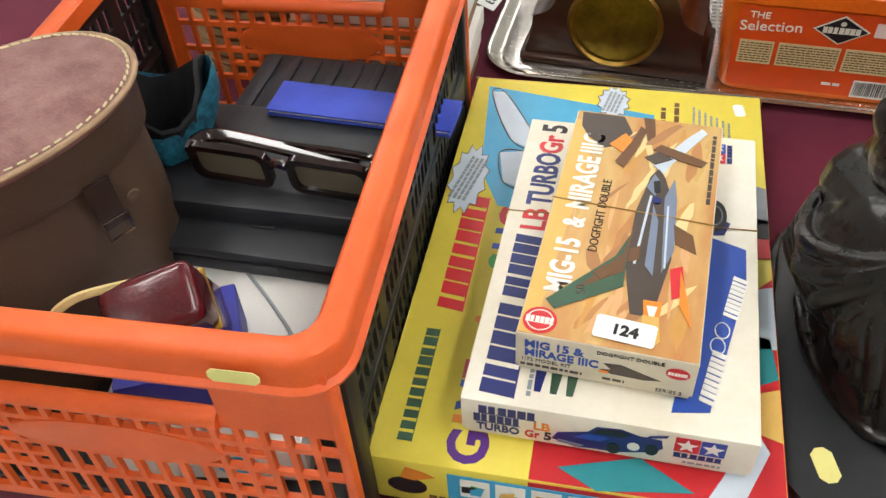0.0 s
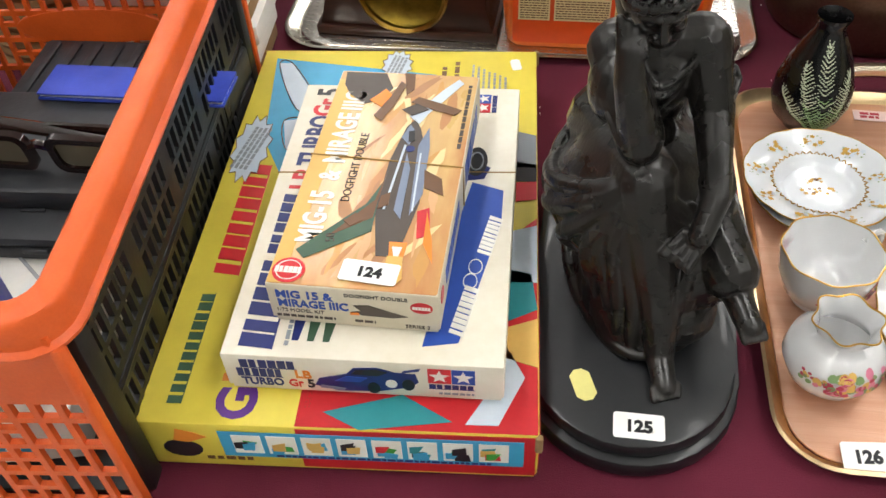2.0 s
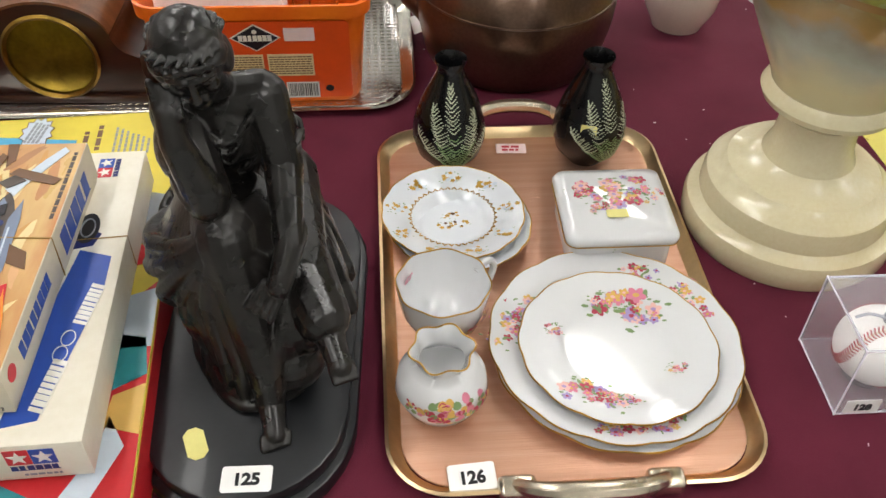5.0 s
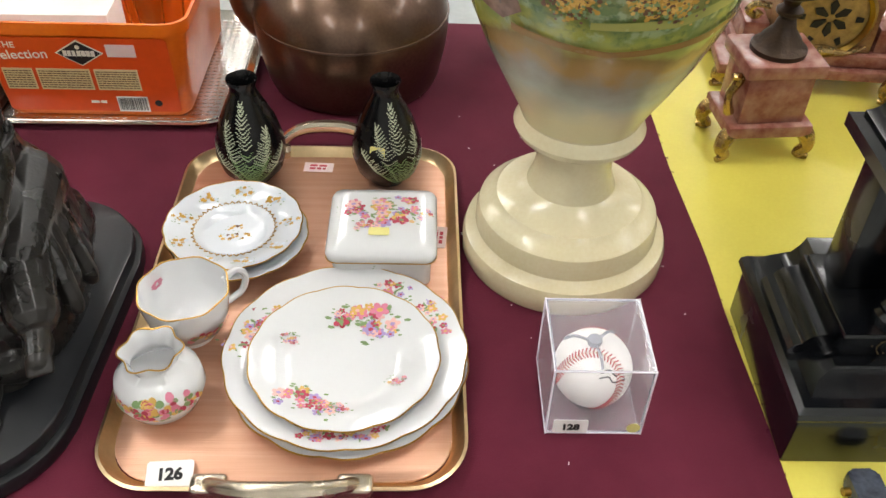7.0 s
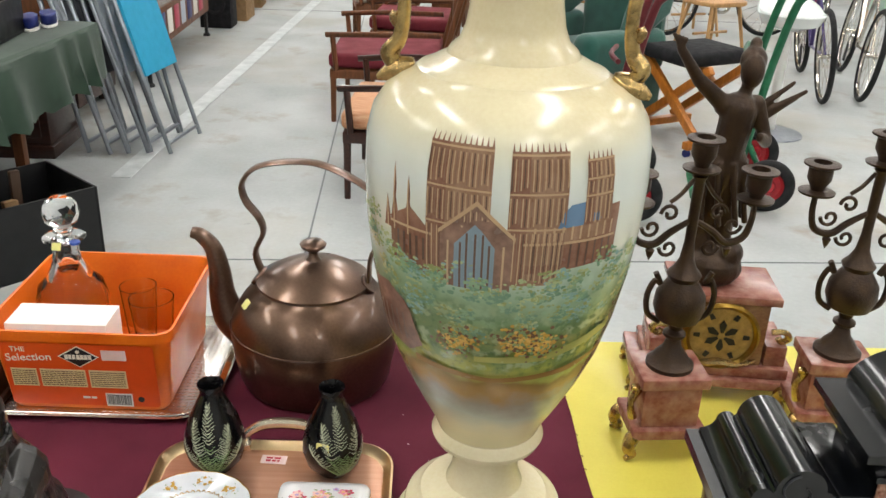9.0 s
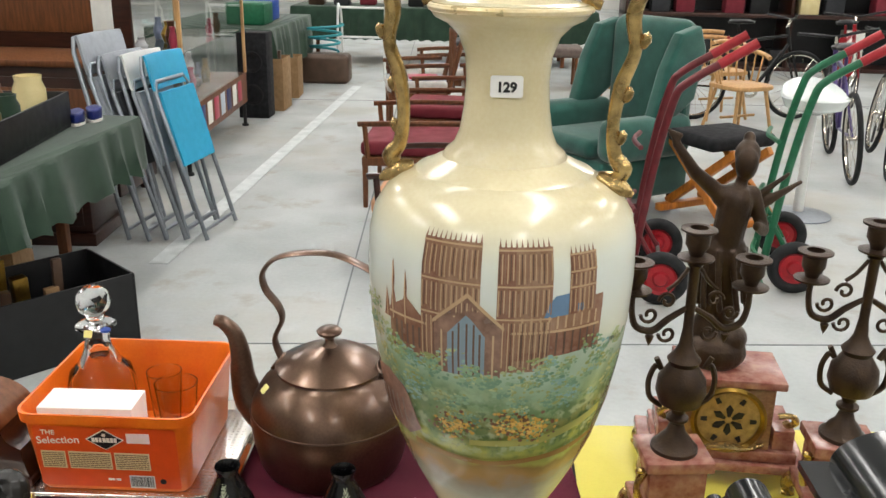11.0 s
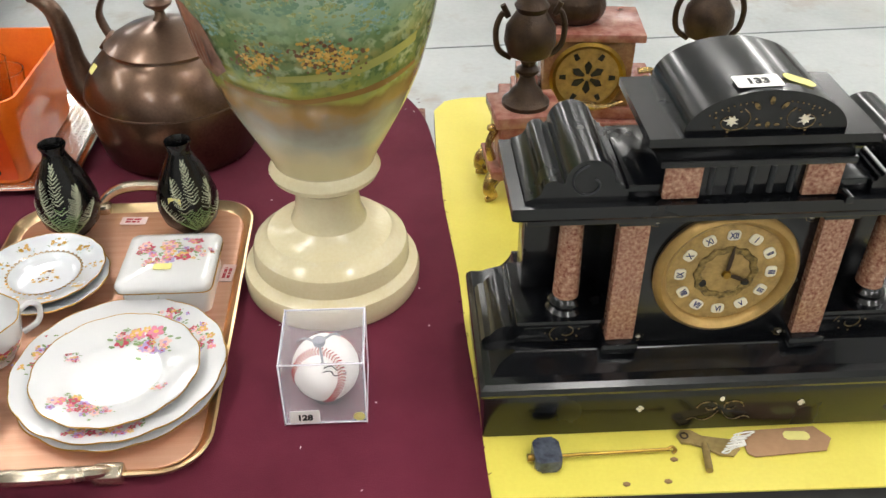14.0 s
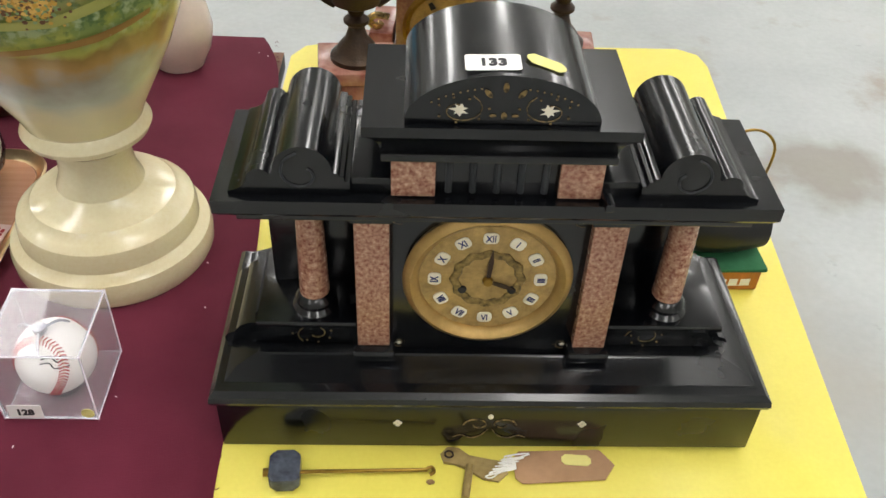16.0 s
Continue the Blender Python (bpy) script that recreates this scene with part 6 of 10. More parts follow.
def black_vase(m, tag, seed, turn):
    t = thing("bud_vase", "small black glazed vase painted with white and green fern" + tag, "vase", m, "pair of black fern vases")
    prof = [(0, 0.002), (0.021, 0), (0.023, 0.003), (0.036, 0.018), (0.0415, 0.038), (0.0405, 0.056), (0.033, 0.082), (0.022, 0.106), (0.0155, 0.120), (0.0145, 0.127), (0.018, 0.135), (0.0175, 0.137), (0.0125, 0.128), (0.012, 0.11), (0, 0.10)]
    glaze = bpy.data.materials.get("black_glaze") or mat("black_glaze", "0a0a0c", 0.26, var=0.1, bump=0.02)
    part("body", lathe(prof, 40), glaze, t)

    def R(z):
        for (r0, z0), (r1, z1) in zip(prof[2:9], prof[3:10]):
            if z0 <= z <= z1:
                return r0 + (r1 - r0) * (z - z0) / (z1 - z0)
        return 0.0145
    frost = bpy.data.materials.get("painted_fern_white") or ink("painted_fern_white", "b9bfa4", 0.4)
    rng = random.Random(seed)
    for a0, a1, z0, z1 in ((-78, -92, 0.014, 0.110), (-84, -128, 0.016, 0.088), (-74, -42, 0.018, 0.080), (-84, -150, 0.012, 0.056), (-68, -18, 0.014, 0.052)):
        for col in ("white", "leaf"):
            bm = bmesh.new()
            for i in range(22):
                s = i / 21
                if (col == "leaf") != (s < 0.3 + 0.25 * rng.random()):
                    continue
                z = z0 + (z1 - z0) * s
                an = radians(a0 + (a1 - a0) * s + turn)
                for side in (-1, 1):
                    l = 0.0100 * math.sin(0.35 + 2.6 * s) * rng.uniform(0.6, 1.1) + 0.001
                    for q in range(5):
                        f = (q + 0.5) / 5
                        zc, kk = z + 0.007 * f + rng.uniform(-0.0006, 0.0006), 0.00125 - 0.0004 * f
                        vs = []
                        for e in range(5):
                            zz = zc + kk * 0.8 * math.sin(e * 1.2566)
                            r = R(zz) + 0.0010
                            b = an + (side * f * l + kk * math.cos(e * 1.2566)) / r
                            vs.append(bm.verts.new((r * math.cos(b), r * math.sin(b), zz)))
                        bm.faces.new(vs)
            part("painted_fern", bm, frost if col == "white" else INK["leaf"], t)
    return t


black_vase(pose(0.502, 0.864, TZ), "", 1, 0)
v = black_vase(pose(0.664, 0.868, TZ, 0, 0, 14), ", stickered", 2, 6)
sticker(v, 0.018, 0.014, pose(-0.017, -0.0335, 0.062, 82, 0, -28), M["yellow_sticker"], "price_sticker", "pale yellow price sticker", 0.1)


# ---- baseball in its clear display cube ----
def baseball():
    s = 0.088
    m = pose(0.874, 0.537, T, 0, 0, 1.0)
    t = thing("display_cube", "clear acrylic display cube on the maroon cloth", "display case", m)
    w = 0.0022
    for name, lo, hi in (("base_plate", (-s / 2, -s / 2, 0), (s / 2, s / 2, w)), ("top_plate", (-s / 2, -s / 2, s - w), (s / 2, s / 2, s)), ("front_plate", (-s / 2, -s / 2, w), (s / 2, -s / 2 + w, s - w)), ("back_plate", (-s / 2, s / 2 - w, w), (s / 2, s / 2, s - w)), ("side_plate", (-s / 2, -s / 2 + w, w), (-s / 2 + w, s / 2 - w, s - w)), ("side_plate", (s / 2 - w, -s / 2 + w, w), (s / 2, s / 2 - w, s - w))):
        part(name, box(lo, hi, 0), M["acrylic"], t).visible_shadow = False
    e = bmesh.new()
    for z in (w / 2, s - w / 2):
        tube([(-s / 2, -s / 2, z), (s / 2, -s / 2, z), (s / 2, s / 2, z), (-s / 2, s / 2, z)], 0.0009, 6, True, bm=e)
    for x in (-1, 1):
        for y in (-1, 1):
            tube([(x * s / 2, y * s / 2, 0), (x * s / 2, y * s / 2, s)], 0.0009, 6, bm=e)
    part("polished_edge", e, mat("frosted_acrylic_edge", "f2eef6", 0.3, trans=0.0, bump=0, var=0.02), t)
    lot_label(t, "128", pose(-0.022, -s / 2 - 0.0006, 0.012) @ FRONT, 0.032, 0.018)
    sticker(t, 0.012, 0.012, pose(s / 2 - 0.008, -s / 2 - 0.0006, 0.01) @ FRONT, M["yellow_sticker"], "price_sticker", "crumpled yellow sticker", 0.3)
    holder = thing("ball_stand", "clear plastic ring holding the baseball", "stand", m @ pose(0, 0, w))
    part("ring", lathe([(0.016, 0), (0.018, 0), (0.017, 0.006), (0.015, 0.006), (0.016, 0)], 24), M["acrylic"], holder)
    R = 0.0365
    cap = thing("ball_clip", "clear plastic three-legged clip resting on the ball", "clip", m @ pose(-0.004, -0.004, w + 0.003 + 2 * R))
    part("knob", lathe([(0, 0.0), (0.006, 0.0005), (0.007, 0.004), (0.0065, 0.0065), (0, 0.007)], 20), mat("grey_clear_plastic", "b9bcc6", 0.12, trans=0.5, var=0.05, bump=0, ior=1.4), cap)
    for k in range(3):
        a = radians(40 + 120 * k)
        part("arm", tube([(0.005 * math.cos(a), 0.005 * math.sin(a), 0.003), (0.018 * math.cos(a), 0.018 * math.sin(a), 0.0035), (0.027 * math.cos(a), 0.027 * math.sin(a), -0.004)], 0.0014, 6, k=4), bpy.data.materials["grey_clear_plastic"], cap)
    b = thing("baseball", "white leather baseball with red stitching and pen writing", "ball", m @ pose(0, 0, w + 0.003 + R, -24) @ pose(0, 0, 0, 30, 18, 35))
    bm = bmesh.new()
    bmesh.ops.create_uvsphere(bm, u_segments=40, v_segments=24, radius=R)
    part("leather_cover", bm, M["ball"], b, angle=180)
    k = []
    for i in range(108):
        a = 2 * math.pi * i / 108
        p = Vector((math.cos(a) * 1.0 + 0.32 * math.cos(3 * a), math.sin(a) * 1.0 - 0.32 * math.sin(3 * a), 0.95 * math.sin(2 * a)))
        k.append(p.normalized() * (R + 0.0003))
    part("seam", tube(k, 0.0005, 5, True), M["thread"], b)
    st = bmesh.new()
    for i in range(108):
        p, q = k[i], k[(i + 1) % 108]
        d = (q - p).normalized()
        side = d.cross(p.normalized())
        for s2 in (-1, 1):
            tube([p, (p + side * s2 * 0.0046 + d * 0.0020).normalized() * (R + 0.0006)], 0.0007, 4, bm=st)
    part("stitching", st, M["stitch"], b, "red thread stitching")
    for j, (pts) in enumerate(([(-0.6, 0.5), (-0.4, 0.62), (-0.2, 0.5), (-0.05, 0.64)], [(-0.55, 0.36), (-0.35, 0.44), (-0.2, 0.34), (0.05, 0.45)])):
        part("pen_line", tube([Vector((x, -0.62, z)).normalized() * (R + 0.0002) for x, z in pts], 0.0007, 5, k=5), INK["black"], b)


baseball()


# ---- tall painted two-handled vase ----
VPROF = [(0.0, 0.0), (0.109, 0.0), (0.112, 0.006), (0.1125, 0.022), (0.110, 0.031), (0.102, 0.036), (0.099, 0.040), (0.0985, 0.056), (0.096, 0.064), (0.088, 0.071), (0.084, 0.073), (0.078, 0.080), (0.060, 0.086), (0.047, 0.096), (0.041, 0.112), (0.039, 0.130), (0.041, 0.146), (0.052, 0.156), (0.064, 0.163), (0.067, 0.170), (0.064, 0.177), (0.060, 0.182), (0.066, 0.197), (0.083, 0.229), (0.101, 0.265), (0.117, 0.305), (0.130, 0.352), (0.139, 0.40), (0.145, 0.45), (0.1475, 0.50), (0.146, 0.54), (0.140, 0.565), (0.128, 0.584), (0.112, 0.596), (0.099, 0.602), (0.096, 0.606), (0.090, 0.608), (0.077, 0.615), (0.067, 0.620), (0.064, 0.626), (0.055, 0.634), (0.0495, 0.648), (0.0455, 0.672), (0.0435, 0.70), (0.0455, 0.726), (0.053, 0.746), (0.065, 0.758), (0.078, 0.764), (0.083, 0.771), (0.081, 0.779), (0.070, 0.781), (0.050, 0.770), (0.037, 0.735), (0.034, 0.66), (0.0, 0.64)]


def vase_r(z):
    for (r0, z0), (r1, z1) in zip(VPROF[20:36], VPROF[21:37]):
        if z0 <= z <= z1 and z1 > z0:
            return r0 + (r1 - r0) * (z - z0) / (z1 - z0)
    return 0.1


def painted_ground():
    """Blended landscape glaze: cream, pale sky, foliage, a bright meadow, an earth path and a misty lake, by height."""
    m = mat("painted_vase_glaze", "ddd5b4", 0.22, var=0.06, scale=5, bump=0.008, col2="cfc199", coat=0.35)
    nt = m.node_tree
    N, L = nt.nodes, nt.links
    b = N["Principled BSDF"]
    src = b.inputs["Base Color"].links[0].from_socket
    tc, sep = N.new("ShaderNodeTexCoord"), N.new("ShaderNodeSeparateXYZ")
    L.new(tc.outputs["Object"], sep.inputs[0])
    wob = N.new("ShaderNodeTexNoise")
    wob.inputs["Scale"].default_value, wob.inputs["Detail"].default_value = 13, 5
    L.new(tc.outputs["Object"], wob.inputs["Vector"])
    h = N.new("ShaderNodeMath")
    h.operation = "MULTIPLY_ADD"
    h.inputs[1].default_value = 0.085
    L.new(wob.outputs[0], h.inputs[0])
    L.new(sep.outputs[2], h.inputs[2])
    ramp = N.new("ShaderNodeValToRGB")
    mr = N.new("ShaderNodeMapRange")
    mr.inputs[1].default_value, mr.inputs[2].default_value = 0.205 + 0.042, 0.635 + 0.042
    L.new(h.outputs[0], mr.inputs[0])
    L.new(mr.outputs[0], ramp.inputs[0])
    stops = [(0.0, "d8cda0"), (0.05, "cfc8a4"), (0.11, "b5b8a6"), (0.17, "989482"), (0.20, "a5854f"), (0.235, "8d7440"), (0.255, "a7a552"), (0.30, "9aa04c"), (0.335, "6f7a3c"), (0.37, "8d8c54"), (0.43, "86a074"), (0.50, "98b092"), (0.545, "b6c8b4"), (0.60, "d5d6c2"), (0.74, "d3d9d2"), (0.86, "d9dac8"), (0.95, "e0d6b2")]
    cr = ramp.color_ramp
    while len(cr.elements) < len(stops):
        cr.elements.new(0.5)
    for e, (p, c) in zip(cr.elements, stops):
        e.position, e.color = p, rgb(c)
    # the painting fades out to plain cream round the back
    face = N.new("ShaderNodeMath")
    face.operation = "MULTIPLY_ADD"
    face.inputs[1].default_value, face.inputs[2].default_value = -14.0, 0.6
    L.new(sep.outputs[1], face.inputs[0])
    face.use_clamp = True
    gate = N.new("ShaderNodeMath")
    gate.operation = "MULTIPLY"
    lim = N.new("ShaderNodeMapRange")
    lim.inputs[1].default_value, lim.inputs[2].default_value = 0.183, 0.186
    L.new(sep.outputs[2], lim.inputs[0])
    top = N.new("ShaderNodeMapRange")
    top.inputs[1].default_value, top.inputs[2].default_value = 0.585, 0.545
    L.new(sep.outputs[2], top.inputs[0])
    g2 = N.new("ShaderNodeMath")
    g2.operation = "MULTIPLY"
    L.new(lim.outputs[0], gate.inputs[0])
    L.new(face.outputs[0], gate.inputs[1])
    L.new(gate.outputs[0], g2.inputs[0])
    L.new(top.outputs[0], g2.inputs[1])
    x = N.new("ShaderNodeMix")
    x.data_type = "RGBA"
    L.new(g2.outputs[0], x.inputs[0])
    L.new(src, x.inputs[6])
    L.new(ramp.outputs[0], x.inputs[7])
    # brushed foliage: two more greens broken in by finer noise over the wooded band
    band = N.new("ShaderNodeMapRange")
    band.interpolation_type = "SMOOTHSTEP"
    band.inputs[1].default_value, band.inputs[2].default_value = 0.30, 0.345
    L.new(sep.outputs[2], band.inputs[0])
    band2 = N.new("ShaderNodeMapRange")
    band2.interpolation_type = "SMOOTHSTEP"
    band2.inputs[1].default_value, band2.inputs[2].default_value = 0.46, 0.425
    L.new(h.outputs[0], band2.inputs[0])
    last = x.outputs[2]
    for sc, lo, hi, col, amount in ((38, 0.44, 0.58, "5f7a4e", 0.8), (70, 0.52, 0.62, "a9b78f", 0.7), (120, 0.54, 0.64, "46613f", 0.6)):
        n = N.new("ShaderNodeTexNoise")
        n.inputs["Scale"].default_value, n.inputs["Detail"].default_value = sc, 4
        L.new(tc.outputs["Object"], n.inputs["Vector"])
        r = N.new("ShaderNodeMapRange")
        r.inputs[1].default_value, r.inputs[2].default_value, r.inputs[4].default_value = lo, hi, amount
        L.new(n.outputs[0], r.inputs[0])
        prev = r.outputs[0]
        for other in (band.outputs[0], band2.outputs[0], g2.outputs[0]):
            k = N.new("ShaderNodeMath")
            k.operation = "MULTIPLY"
            L.new(prev, k.inputs[0])
            L.new(other, k.inputs[1])
            prev = k.outputs[0]
        y = N.new("ShaderNodeMix")
        y.data_type = "RGBA"
        y.inputs[7].default_value = rgb(col)
        L.new(prev, y.inputs[0])
        L.new(last, y.inputs[6])
        last = y.outputs[2]
    L.new(last, b.inputs["Base Color"])
    return m


def tall_vase():
    t = thing("tall_vase", "tall cream two-handled vase painted with a cathedral scene", "vase", pose(0.868, 0.752, T, 0, 0, -8))
    part("body", lathe(VPROF, 96), painted_ground(), t, angle=30)

    def wrap(u, z, lift):
        """u: metres along the belly's front from its middle."""
        z = 0.570 - (0.530 - z) * 0.86
        a = math.radians(-86) + u / 0.145
        r = vase_r(z) + lift
        return (r * math.cos(a), r * math.sin(a), z)

    def decal(poly, lift, col, name="painted_detail", parent=t, ragged=0.0, seed=0):
        """A painted patch laid on the curved belly: fanned strips between its left and right edges."""
        xs = [p[0] for p in poly]
        bm = bmesh.new()
        u0, u1 = min(xs), max(xs)
        n = max(2, int((u1 - u0) / 0.006))
        rng = random.Random(seed)

        def span(u):
            zs = []
            for (a, b), (c, d) in zip(poly, poly[1:] + poly[:1]):
                if abs(c - a) > 1e-9 and min(a, c) - 1e-9 <= u <= max(a, c) + 1e-9:
                    zs.append(b + (d - b) * (u - a) / (c - a))
            return (min(zs), max(zs)) if zs else (poly[0][1], poly[0][1])
        cols = []
        for i in range(n + 1):
            u = u0 + (u1 - u0) * min(max(i / n, 0.0005), 0.9995)
            lo, hi = span(u)
            lo, hi = lo - rng.random() * ragged, hi + rng.random() * ragged
            k = 5
            cols.append([bm.verts.new(wrap(u, lo + (hi - lo) * j / k, lift)) for j in range(k + 1)])
        for p, q in zip(cols, cols[1:]):
            for j in range(5):
                bm.faces.new([p[j], q[j], q[j + 1], p[j + 1]])
        return part(name, bm, col, parent, angle=60)

    def rect(x0, x1, z0, z1):
        return [(x0, z0), (x1, z0), (x1, z1), (x0, z1)]
    umber = ink("painted_soft_umber", "86644f", 0.3)
    stone = mat("painted_brown_stone", "a98b74", 0.25, var=0.3, scale=70, bump=0.0, fine=260, col2="8a6850", stretch=(1, 1, 0.35))
    stone2 = mat("painted_dark_stone", "97745f", 0.25, var=0.3, scale=60, bump=0.0, fine=260, col2="7c5646")
    warm = mat("painted_rose_stone", "9c7b69", 0.25, var=0.25, scale=60, bump=0.0, fine=200)
    gilt = ink("painted_gold_line", "bd9d78", 0.3)
    dark = ink("painted_umber_line", "5e4333", 0.3)
    slate_blue = ink("painted_blue_roof", "6784a0", 0.25)
    sky_win = ink("painted_blue_window", "8496a0", 0.25)
    # nave and transept behind
    decal([(0.025, 0.385), (0.118, 0.392), (0.118, 0.425), (0.025, 0.42)], 0.0004, stone2)
    decal([(0.025, 0.418), (0.112, 0.424), (0.112, 0.445), (0.025, 0.442)], 0.0004, stone)
    decal([(0.052, 0.438), (0.10, 0.442), (0.092, 0.468), (0.060, 0.464)], 0.0005, slate_blue)
    decal(rect(0.106, 0.121, 0.39, 0.458), 0.0005, stone2)
    # towers
    for x0, x1, z0, z1 in ((-0.072, -0.010, 0.365, 0.525), (0.006, 0.060, 0.37, 0.522), (0.078, 0.110, 0.44, 0.512)):
        decal(rect(x0, x1, z0, z1), 0.0006, stone)
        decal(rect(x0, x0 + (x1 - x0) * 0.32, z0, z1), 0.0008, stone2)
        w = x1 - x0
        lines = int(w / 0.0026)
        for i in range(lines):
            u = x0 + w * (i + 0.5) / lines
            for za, zb in ((0.02, 0.42), (0.47, 0.68), (0.73, 0.95)):
                jit = 0.03 * math.sin(i * 7.1 + za * 40)
                decal(rect(u - 0.0006, u + 0.0006, z0 + (z1 - z0) * (za + max(0, jit)), z0 + (z1 - z0) * zb), 0.0010, (gilt, umber, gilt, dark)[(i * 3 + int(za * 10)) % 4])
            if i % 2 == 0:
                decal([(u - 0.0011, z1), (u + 0.0011, z1), (u + 0.0003, z1 + 0.009), (u - 0.0003, z1 + 0.009)], 0.0010, stone2)
        for f in (0.44, 0.70, 0.97):
            decal(rect(x0, x1, z0 + (z1 - z0) * f, z0 + (z1 - z0) * f + 0.0022), 0.0011, gilt)
    # west front with the great window and gable
    decal([(-0.056, 0.362), (0.012, 0.362), (0.012, 0.425), (-0.022, 0.465), (-0.056, 0.425)], 0.0012, warm)
    decal([(-0.042, 0.362), (-0.004, 0.362), (-0.004, 0.415), (-0.022, 0.442), (-0.042, 0.415)], 0.0015, sky_win)
    for u in (-0.048, -0.036, -0.030, -0.022, -0.015, -0.009, 0.004):
        decal(rect(u - 0.001, u + 0.001, 0.362, 0.418 + 0.012 * (abs(u + 0.022) < 0.01)), 0.0018, dark if -0.04 < u < -0.005 else gilt)
    for s in (-1, 1):
        decal([(-0.022, 0.462), (-0.022 + s * 0.036, 0.424), (-0.022 + s * 0.036, 0.429), (-0.022, 0.468)], 0.0019, gilt)
    # side aisle windows, buttresses
    for i in range(10):
        u = 0.03 + i * 0.009
        decal(rect(u, u + 0.0022, 0.39, 0.42), 0.0008, dark)
        decal(rect(u, u + 0.002, 0.424, 0.44), 0.0008, gilt)
    decal(rect(0.02, 0.118, 0.4195, 0.4225), 0.001, gilt)
    # old chapel with spires at the other side
    decal([(-0.118, 0.375), (-0.070, 0.365), (-0.070, 0.425), (-0.090, 0.445), (-0.118, 0.425)], 0.0005, stone2)
    for u, z in ((-0.112, 0.49), (-0.093, 0.48), (-0.122, 0.45)):
        decal([(u - 0.006, 0.41), (u + 0.006, 0.41), (u + 0.0006, z), (u - 0.0006, z)], 0.0009, stone2)
        decal(rect(u - 0.0008, u + 0.0008, 0.41, z - 0.006), 0.0011, gilt)
    for i in range(5):
        u = -0.108 + i * 0.008
        decal(rect(u, u + 0.003, 0.385, 0.412), 0.0009, dark)
    decal(rect(-0.118, -0.066, 0.418, 0.421), 0.001, gilt)
    # trees: many dabs of green, some autumn bushes, the lower hall at the edge
    greens = [ink("painted_green_%s" % n, c, 0.25) for n, c in (("deep", "75957a"), ("mid", "8fab88"), ("olive", "98a068"), ("pale", "afba8a"), ("blue", "8fb0a6"))]
    rng = random.Random(4)
    dabs = [bmesh.new() for _ in greens]
    for i in range(70):
        cu = rng.uniform(-0.17, 0.17)
        cz = (rng.uniform(0.355, 0.382) if i % 4 == 0 else rng.uniform(0.295, 0.362)) + 0.05 * (abs(cu) / 0.17) ** 2
        cr, cold, lit = rng.uniform(0.008, 0.020), rng.random() < 0.25, rng.uniform(-0.8, 0.8)
        for j in range(34):
            a, r = rng.uniform(0, 6.283), cr * math.sqrt(rng.random())
            u, z = cu + r * math.cos(a), cz + 0.7 * r * math.sin(a)
            tone = (z - cz) / cr * 1.6 - (u - cu) / cr * 0.7 + rng.gauss(0, 0.5) + lit
            g = dabs[4 if cold and rng.random() < 0.6 else 0 if tone < -0.7 else 1 if tone < 0.1 else 2 if tone < 0.8 else 3]
            k = rng.uniform(0.001, 0.0034)
            g.faces.new([g.verts.new(wrap(u + k * math.cos(q * 1.047) * rng.uniform(0.7, 1.3), z + k * rng.uniform(0.5, 1.0) * math.sin(q * 1.047), 0.0014 + 0.0000002 * (i * 34 + j))) for q in range(6)])
    for g, c in zip(dabs, greens):
        part("painted_foliage", g, c, t)
    for cu, cz in ((-0.040, 0.287), (0.026, 0.296), (0.052, 0.289)):
        for col, s in (("brown", 0.022), ("gold", 0.018), ("amber", 0.011), ("leaf", 0.016)):
            bm = bmesh.new()
            for i in range(70):
                u, z, k = cu + rng.gauss(0, s * 0.55), cz + rng.gauss(0, s * 0.48), rng.uniform(0.0010, 0.0028)
                bm.faces.new([bm.verts.new(wrap(u + k * math.cos(q * 1.047), z + k * math.sin(q * 1.047), 0.0026 + 0.00001 * i)) for q in range(6)])
            part("painted_autumn_bush", bm, INK[col], t)
    decal([(-0.16, 0.255), (-0.11, 0.245), (-0.085, 0.262), (-0.10, 0.318), (-0.13, 0.335), (-0.16, 0.33)], 0.0024, warm)
    for i in range(5):
        u = -0.155 + i * 0.011
        decal(rect(u, u + 0.003, 0.262, 0.30), 0.0027, dark)
    decal([(-0.10, 0.236), (0.0, 0.228), (0.10, 0.236), (0.16, 0.25), (0.16, 0.256), (0.08, 0.243), (0.0, 0.235), (-0.10, 0.245)], 0.0022, ink("painted_brown_path", "94733f", 0.25))
    decal([(-0.02, 0.268), (0.06, 0.274), (0.15, 0.298), (0.15, 0.285), (0.06, 0.262), (-0.02, 0.260)], 0.0022, ink("painted_light_meadow", "a3a35c", 0.25))
    # gilded scroll handles
    for s in (-1, 1):
        pts = [(0.118, 0, 0.598), (0.126, 0, 0.612), (0.116, 0, 0.628), (0.112, 0, 0.66), (0.117, 0, 0.70), (0.128, 0, 0.735), (0.124, 0, 0.77), (0.132, 0, 0.80), (0.130, 0, 0.835), (0.112, 0, 0.85), (0.094, 0, 0.835), (0.088, 0, 0.805), (0.078, 0, 0.785), (0.092, 0, 0.778)]
        h = part("handle", tube([(s * x, y, z) for x, y, z in pts], [0.008, 0.011, 0.0085, 0.0075, 0.009, 0.0075, 0.0095, 0.008, 0.010, 0.009, 0.008, 0.0085, 0.010, 0.006], 12, k=6, flat=0.8), M["gold"], t, "gilded scroll handle")
